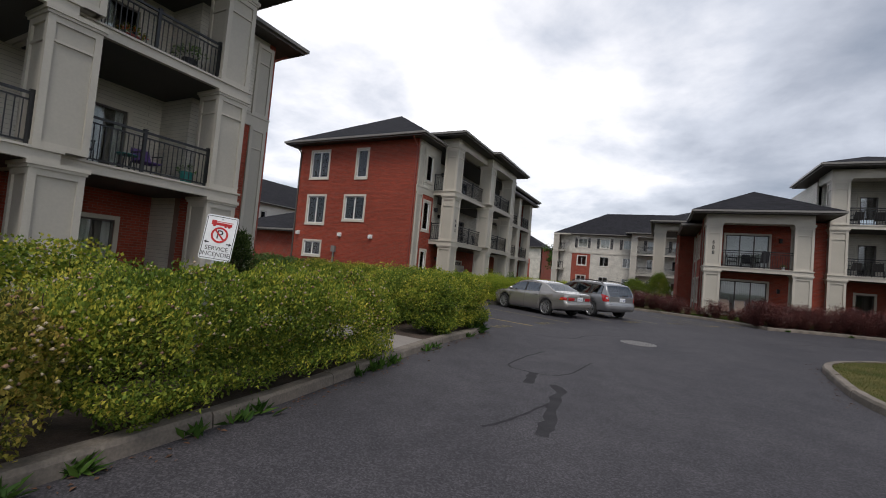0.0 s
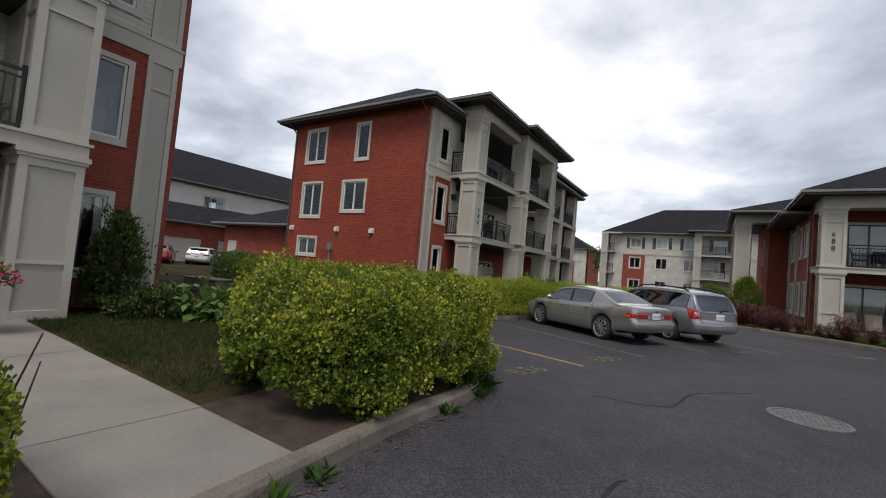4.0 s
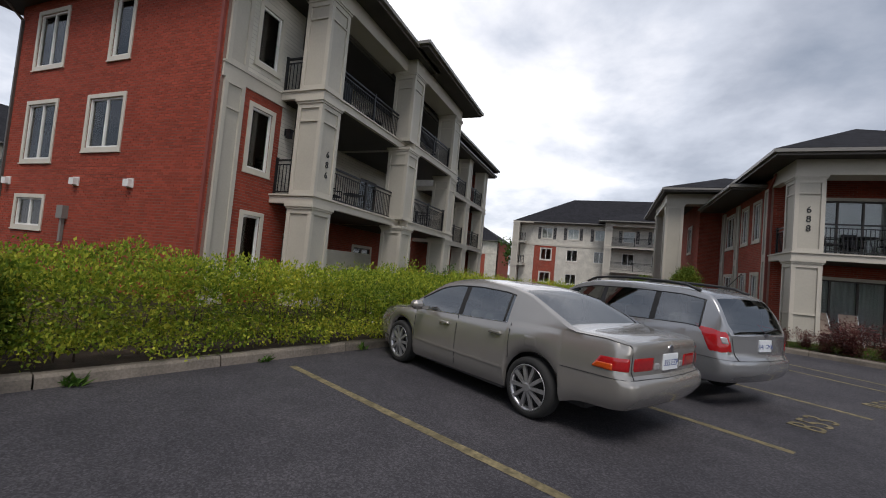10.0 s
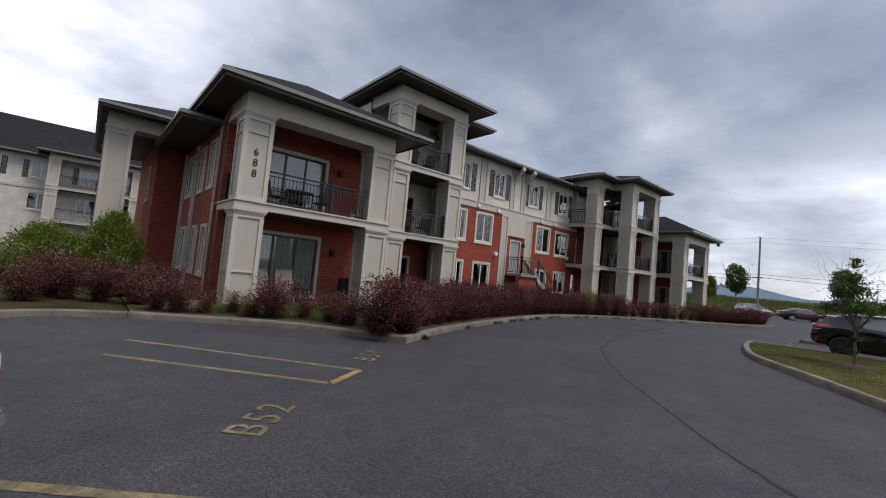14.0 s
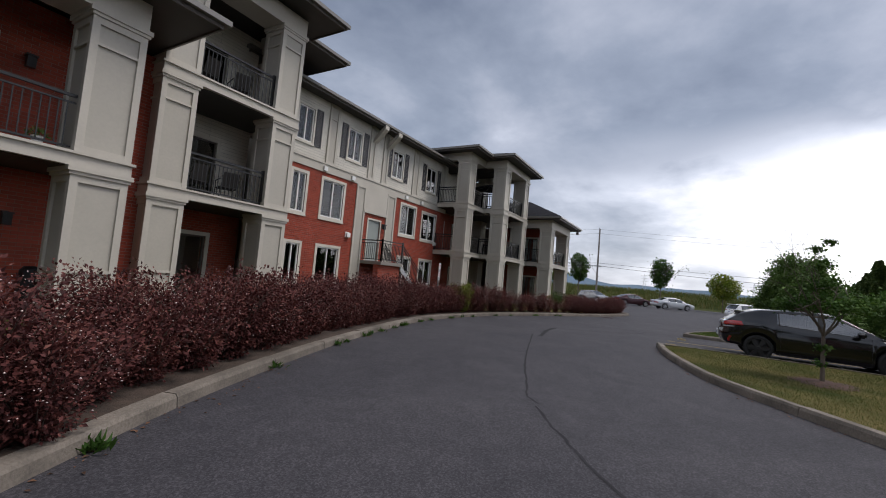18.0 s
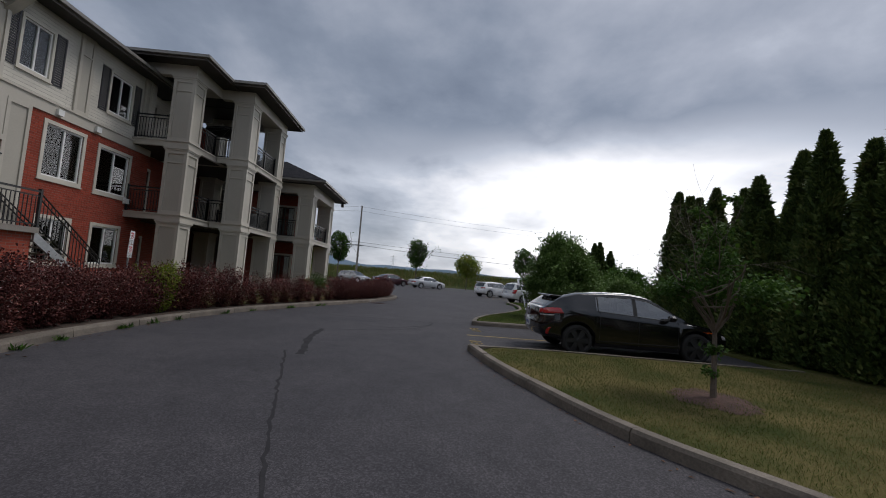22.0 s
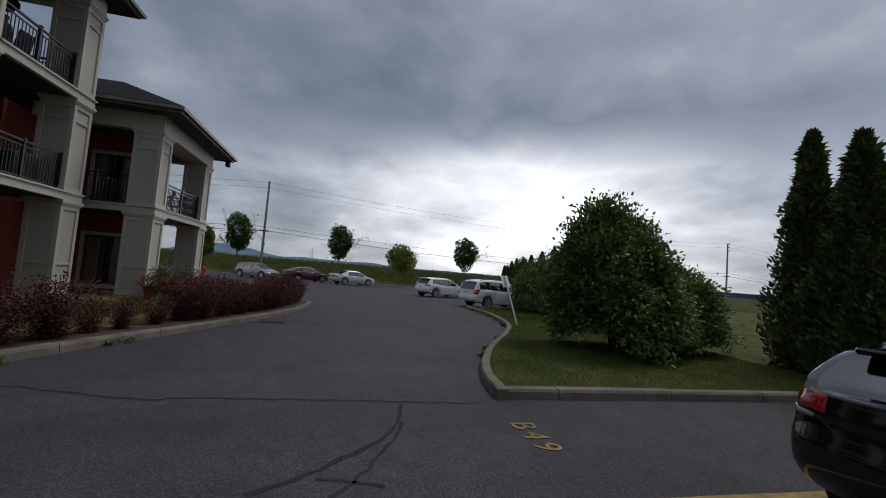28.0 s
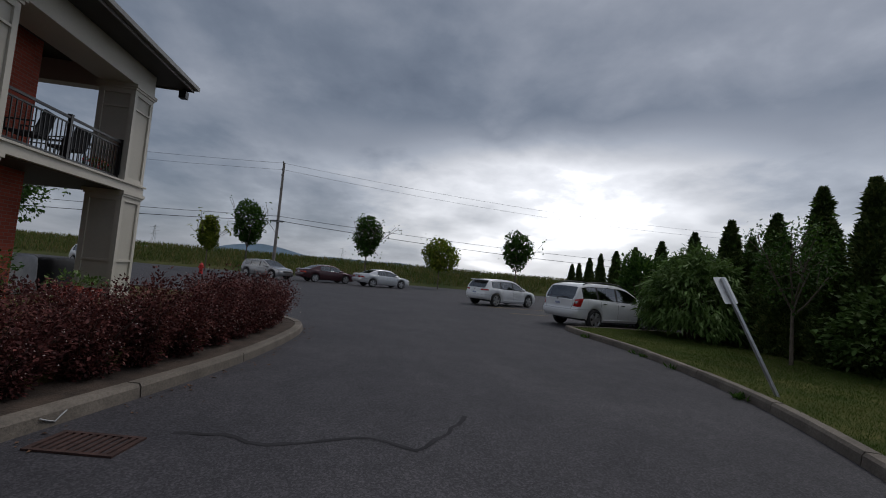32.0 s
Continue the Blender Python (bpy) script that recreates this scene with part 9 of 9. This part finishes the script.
def covered(name, label, at, turn, w, d, h, mat, seed):
    """Something under a loose cover: a sagging top and folds down the sides."""
    C = thing(name, label, "furniture cover", at, turn)
    bm = bmesh.new()
    n, rows = 28, []
    for k, (f, z) in enumerate(((1.06, 0.0), (1.0, 0.3), (0.98, 0.75), (0.95, 0.93), (0.80, 0.99), (0.4, 1.0))):
        ring = []
        for i in range(n):
            a = 2 * math.pi * i / n
            c, s_ = math.cos(a), math.sin(a)
            q = (abs(c) ** 4 + abs(s_) ** 4) ** -0.25
            fold = 1 + (0.03 * (1 - z) + 0.012) * math.sin(i * 2.3 + seed)
            ring.append(bm.verts.new((w / 2 * c * q * f * fold, d / 2 * s_ * q * f * fold, h * z + (0.02 * math.sin(i * 1.7 + seed) if k > 3 else 0))))
        rows.append(ring)
    for a, b in zip(rows, rows[1:]):
        for i in range(n):
            bm.faces.new((a[i], a[(i + 1) % n], b[(i + 1) % n], b[i]))
    bm.faces.new(rows[-1])
    bm.faces.new(rows[0][::-1])
    part("cover", bm, mat, C, smooth=True)


# balcony of number 688 and the terrace below it
patio_table("dark iron table on the first-floor balcony", (4.9, 32.35, F1), 0.5)
patio_chair("dark slatted balcony chair beside the table", (4.15, 32.3, F1), 80)
patio_chair("dark slatted balcony chair with a tall back", (5.65, 32.1, F1), 200, tall=1.1)
patio_chair("dark balcony chair behind the table", (5.0, 32.95, F1), 0)
planter("small pot with a trailing plant on the balcony", (6.6, 31.55, F1), 0.09, 0.18, WHITE, LILAC, None, 60, 0.8, 3)
lounger("folding lounger with beige sling fabric on the terrace", (3.9, 32.0, 0.11), 8)
lounger("folding lounger with beige sling fabric on the terrace", (4.62, 31.95, 0.11), -6)
patio_table("low dark table on the ground-floor terrace", (5.4, 32.5, 0.11), 0.35, 0.5)
covered("grill", "black covered grill on the ground-floor terrace", (7.3, 32.6, 0.11), 0, 0.8, 0.5, 0.95, COVERBLACK, 2)
# tower beside it
for z, lab in ((F1, "middle"), (F2, "upper")):
    patio_chair(f"dark wicker armchair on the {lab} tower balcony", (10.4, 33.7, z), 190, IRON, WICKER, 0.85)
    patio_chair(f"dark wicker armchair on the {lab} tower balcony", (11.5, 33.75, z), 165, IRON, WICKER, 0.85)
patio_table("small dark table on the tower balcony", (10.95, 34.3, F1), 0.28, 0.5)
# eastern tower
for z in (F1, F2):
    ac_unit("white air conditioner standing behind the balcony railing", (28.2, 34.6, z))
patio_chair("dark cushioned chair on the top balcony", (30.8, 33.0, F2), 180, IRON, DARKCLOTH, 1.0)
patio_chair("dark cushioned chair on the top balcony", (31.9, 33.1, F2), 170, IRON, DARKCLOTH, 1.0)
patio_table("dark table on the middle balcony", (31.3, 33.2, F1), 0.4)
planter("leafy plant in a pot on the middle balcony", (30.5, 32.6, F1), 0.14, 0.25, PLASTIC, LILAC, None, 140, 1.0, 5)
patio_table("dark patio table on the shaded terrace", (31.0, 33.2, 0.12), 0.45)
planter("lime green pot standing on the patio table", (30.9, 33.1, 0.845), 0.1, 0.2, LIME, LILAC, None, 20, 0.5, 6)
patio_chair("dark patio chair on the shaded terrace", (31.8, 33.3, 0.12), 250)
umb = thing("patio_umbrella", "open dark patio umbrella on the top balcony", "umbrella", (31.6, 34.2, F2))
bm = bmesh.new()
tube(bm, (0, 0, 0.02), (0, 0, 2.25), 0.02, n=8)
part("pole", bm, IRON, umb)
bm = bmesh.new()
lathe(bm, [(0.24, 0.0), (0.24, 0.05), (0.05, 0.09), (0.04, 0.2)], 20)
part("base", bm, PLASTIC, umb)
bm = bmesh.new()
rim = [bm.verts.new((1.15 * math.cos(math.pi * i / 8), 1.15 * math.sin(math.pi * i / 8), 1.92 - 0.05 * (i % 2))) for i in range(16)]
crown = bm.verts.new((0, 0, 2.28))
for i in range(16):
    bm.faces.new((rim[i], rim[(i + 1) % 16], crown))
part("canopy", bm, DARKCLOTH, umb)
for i in range(8):
    bm = bmesh.new()
    a = math.pi * i / 4
    tube(bm, (1.1 * math.cos(a), 1.1 * math.sin(a), 1.90), (0.03, 0, 2.2), 0.008, n=4)
    part("rib", bm, GALV, umb)
covered("patio_set", "balcony table under a black cover", (30.6, 32.75, F2), 0, 1.0, 0.6, 0.8, COVERBLACK, 8)
covered("patio_set", "balcony bench under a dark cover", (32.2, 32.75, F1), 0, 0.9, 0.5, 0.85, COVERBLACK, 9)
# eastern end
patio_chair("dark chair on the end balcony", (37.2, 31.1, F1), 190)
patio_chair("dark chair on the end balcony", (38.4, 31.1, F1), 170)
for x, y, r, h in ((37.2, 29.9, 0.24, 0.45), (37.75, 29.8, 0.2, 0.38), (41.4, 31.6, 0.2, 0.4)):
    planter("red glazed pot with a green plant by the terrace", (x, y, 0.1), r, h, TERRACOTTA, LILAC, None, 120, 0.9, int(x * 10))
covered("patio_set", "patio set under a pale grey cover beside the end flats", (39.2, 32.6, 0.11), 10, 1.3, 0.9, 0.95, COVERGREY, 4)
covered("grill", "grill under a black cover beside the end flats", (40.6, 32.4, 0.0), -10, 1.1, 0.7, 1.0, COVERBLACK, 5)
planter("red flowers massed in a red glazed pot by the terrace", (34.5, 30.05, 0.1), 0.26, 0.42, TERRACOTTA, LILAC, REDPETAL, 300, 0.9, 21)
planter("red flowers in a small pot on the end balcony", (39.2, 30.95, F1), 0.14, 0.22, TERRACOTTA, LILAC, REDPETAL, 160, 1.0, 22)
# number 684
planter("teal planter with a small plant on the balcony", (-11.75, 6.9, F1), 0.17, 0.36, TEAL, LILAC, None, 60, 0.7, 8)
planter("teal planter on the balcony", (-11.75, 3.6, F1), 0.17, 0.36, TEAL, LILAC, None, 60, 0.7, 9)
patio_table("teal folding side table on the balcony", (-11.9, 5.5, F1), 0.24, 0.48, TEAL)
patio_chair("balcony chair with purple cloth", (-12.2, 6.1, F1), 90, IRON, PURPLECLOTH, 0.8)
patio_chair("dark balcony chair beside the wall", (-12.3, 4.6, F1), 100)
planter("dark pot with a tall plant on the top balcony", (-11.7, 6.6, F2), 0.18, 0.36, PLASTIC, LILAC, None, 160, 1.3, 10)
planter("window box plant with orange flowers on the top balcony", (-11.7, 5.2, F2), 0.16, 0.26, TERRACOTTA, YELLOWGREEN, AMBERLENS, 90, 0.9, 11)
planter("tall planter with pink flowers beside the door", (-10.0, 6.75, 0.1), 0.2, 0.72, PLASTIC, LILAC, PINK, 320, 1.0, 12)
# number 686
for y, z, seed in ((25.0, F1, 1), (26.2, F2, 2), (29.4, F1, 3), (30.6, F2, 4)):
    patio_chair("dark balcony chair behind the railing", (-12.4, y, z), 90 + 12 * seed)
patio_table("dark round balcony table behind the railing", (-12.4, 26.3, F1), 0.4)
covered("grill", "grill under a black cover on the balcony", (-11.9, 24.2, F2), 90, 0.9, 0.5, 1.0, COVERBLACK, 6)

# lawn things
DAISY = material("white_daisy_petal", (0.78, 0.78, 0.74), 0.7, vary=0.05, scale=30)
DAISYEYE = material("yellow_daisy_eye", (0.5, 0.33, 0.03), 0.8, vary=0.1, scale=30)


def daisies(at, count, seed):
    """A clump of daisies: stems with ringed petals round a yellow eye."""
    D = thing("daisy_clump", "clump of white daisies before the clipped hedge", "flower", at)
    r = random.Random(seed)
    stems, eyes, petals = bmesh.new(), bmesh.new(), bmesh.new()
    for i in range(count):
        x, y, h = r.gauss(0, 0.22), r.gauss(0, 0.10), r.uniform(0.26, 0.48)
        tx, ty = x + r.uniform(-0.05, 0.05) + 0.06, y - 0.05
        tube(stems, (x * 0.6, y * 0.6, 0), (tx, ty, h), 0.003, 0.002, 4, False)
        n = Vector((r.uniform(-0.2, 0.7), -0.6, 0.8)).normalized()
        u = n.orthogonal().normalized()
        v = n.cross(u)
        c = Vector((tx, ty, h))
        tube(eyes, c, c + n * 0.008, 0.010, 0.006, 7)
        for k in range(11):
            a = 2 * math.pi * k / 11
            d, e = u * math.cos(a) + v * math.sin(a), v * math.cos(a) - u * math.sin(a)
            petals.faces.new([petals.verts.new(c + d * q + e * w + n * z) for q, w, z in ((0.009, -0.003, 0.003), (0.030, -0.006, 0.005), (0.034, 0.0, 0.003), (0.030, 0.006, 0.005), (0.009, 0.003, 0.003))])
    for name, b, mat in (("stem_mass", stems, MAPLE), ("flower_eye", eyes, DAISYEYE), ("petal", petals, DAISY)):
        part(name, b, mat, D)["kind"] = "stuff"


daisies((-9.78, 12.62, 0.1), 16, 3)
daisies((-7.35, 20.2, 0.1), 4, 4)
bm = bmesh.new()
box(bm, -0.75, 0.75, -0.35, 0.35, 0.0, 0.42, 0.03)
U = thing("utility_box", "low grey concrete utility box on the lawn", "utility box", (-15.6, 12.9, 0.1), 10)
part("body", bm, SLAB, U)
bm = bmesh.new()
box(bm, -0.79, 0.79, -0.39, 0.39, 0.42, 0.47, 0.012)
part("lid", bm, SLAB, U)
H = thing("fire_hydrant", "red fire hydrant on the far grass", "hydrant", (60.5, 36.2, 0.0))
bm = bmesh.new()
lathe(bm, [(0.17, 0), (0.17, 0.05), (0.12, 0.07), (0.12, 0.6), (0.15, 0.62), (0.15, 0.68), (0.10, 0.76), (0.03, 0.82)], 14)
part("barrel", bm, SIGNRED, H)
for y in (-0.13, 0.13):
    bm = bmesh.new()
    tube(bm, (0, y * 0.8, 0.5), (0, y * 1.5, 0.5), 0.06, n=10)
    part("nozzle", bm, SIGNRED, H)

# mulch ring round the island tree
M = bmesh.new()
rngm = random.Random(3)
ring = [(math.cos(2 * math.pi * i / 30) * 0.62 * rngm.uniform(0.85, 1.2), math.sin(2 * math.pi * i / 30) * 0.55 * rngm.uniform(0.85, 1.2)) for i in range(30)]
vs = [M.verts.new((15.45 + x, 19.1 + y, 0.118)) for x, y in ring]
top = M.verts.new((15.45, 19.1, 0.165))
for i in range(30):
    M.faces.new((vs[i], vs[(i + 1) % 30], top))
tagged(part("mulch_ring", M, MULCH), "ring of brown mulch round the young tree", "mulch", kind="structure")

# far off: a blue shed and pylons
BLUESHEET = material("blue_sheet_metal", (0.02, 0.045, 0.16), 0.5, vary=0.1, scale=0.1)
W = thing("warehouse", "long low blue warehouse across the fields", "warehouse", (330, -330, 0), 47)
bm = bmesh.new()
box(bm, -70, 70, -20, 20, -1, 7.2)
part("wall", bm, BLUESHEET, W)
bm = bmesh.new()
box(bm, -70.4, 70.4, -20.4, 20.4, 7.2, 7.7)
part("roof", bm, GUTTER, W)


def pylon(x, y, h):
    P = thing("pylon", "distant steel lattice pylon", "pylon", (x, y, 0), 0, "distant pylons")
    bm = bmesh.new()
    lv = [(0, 4.0), (0.3, 2.6), (0.6, 1.4), (0.8, 0.9), (1.0, 0.3)]
    for sx, sy in ((1, 1), (-1, 1), (-1, -1), (1, -1)):
        for (a, ra), (b, rb) in zip(lv, lv[1:]):
            tube(bm, (sx * ra, sy * ra, a * h), (sx * rb, sy * rb, b * h), 0.16, n=4)
            tube(bm, (sx * ra, sy * ra, a * h), (-sy * rb, sx * rb, b * h), 0.10, n=4)
    part("tower", bm, GALV, P)
    for z in (0.66, 0.8, 0.93):
        bm = bmesh.new()
        tube(bm, (0, -h * 0.17, z * h), (0, h * 0.17, z * h), 0.2, n=4)
        part("crossarm", bm, GALV, P)


for d, yaw, h in ((700, -63.5, 34), (820, -84.0, 36), (900, -95.0, 36), (760, -131.0, 34)):
    pylon(-math.sin(radians(yaw)) * d, math.cos(radians(yaw)) * d, h)
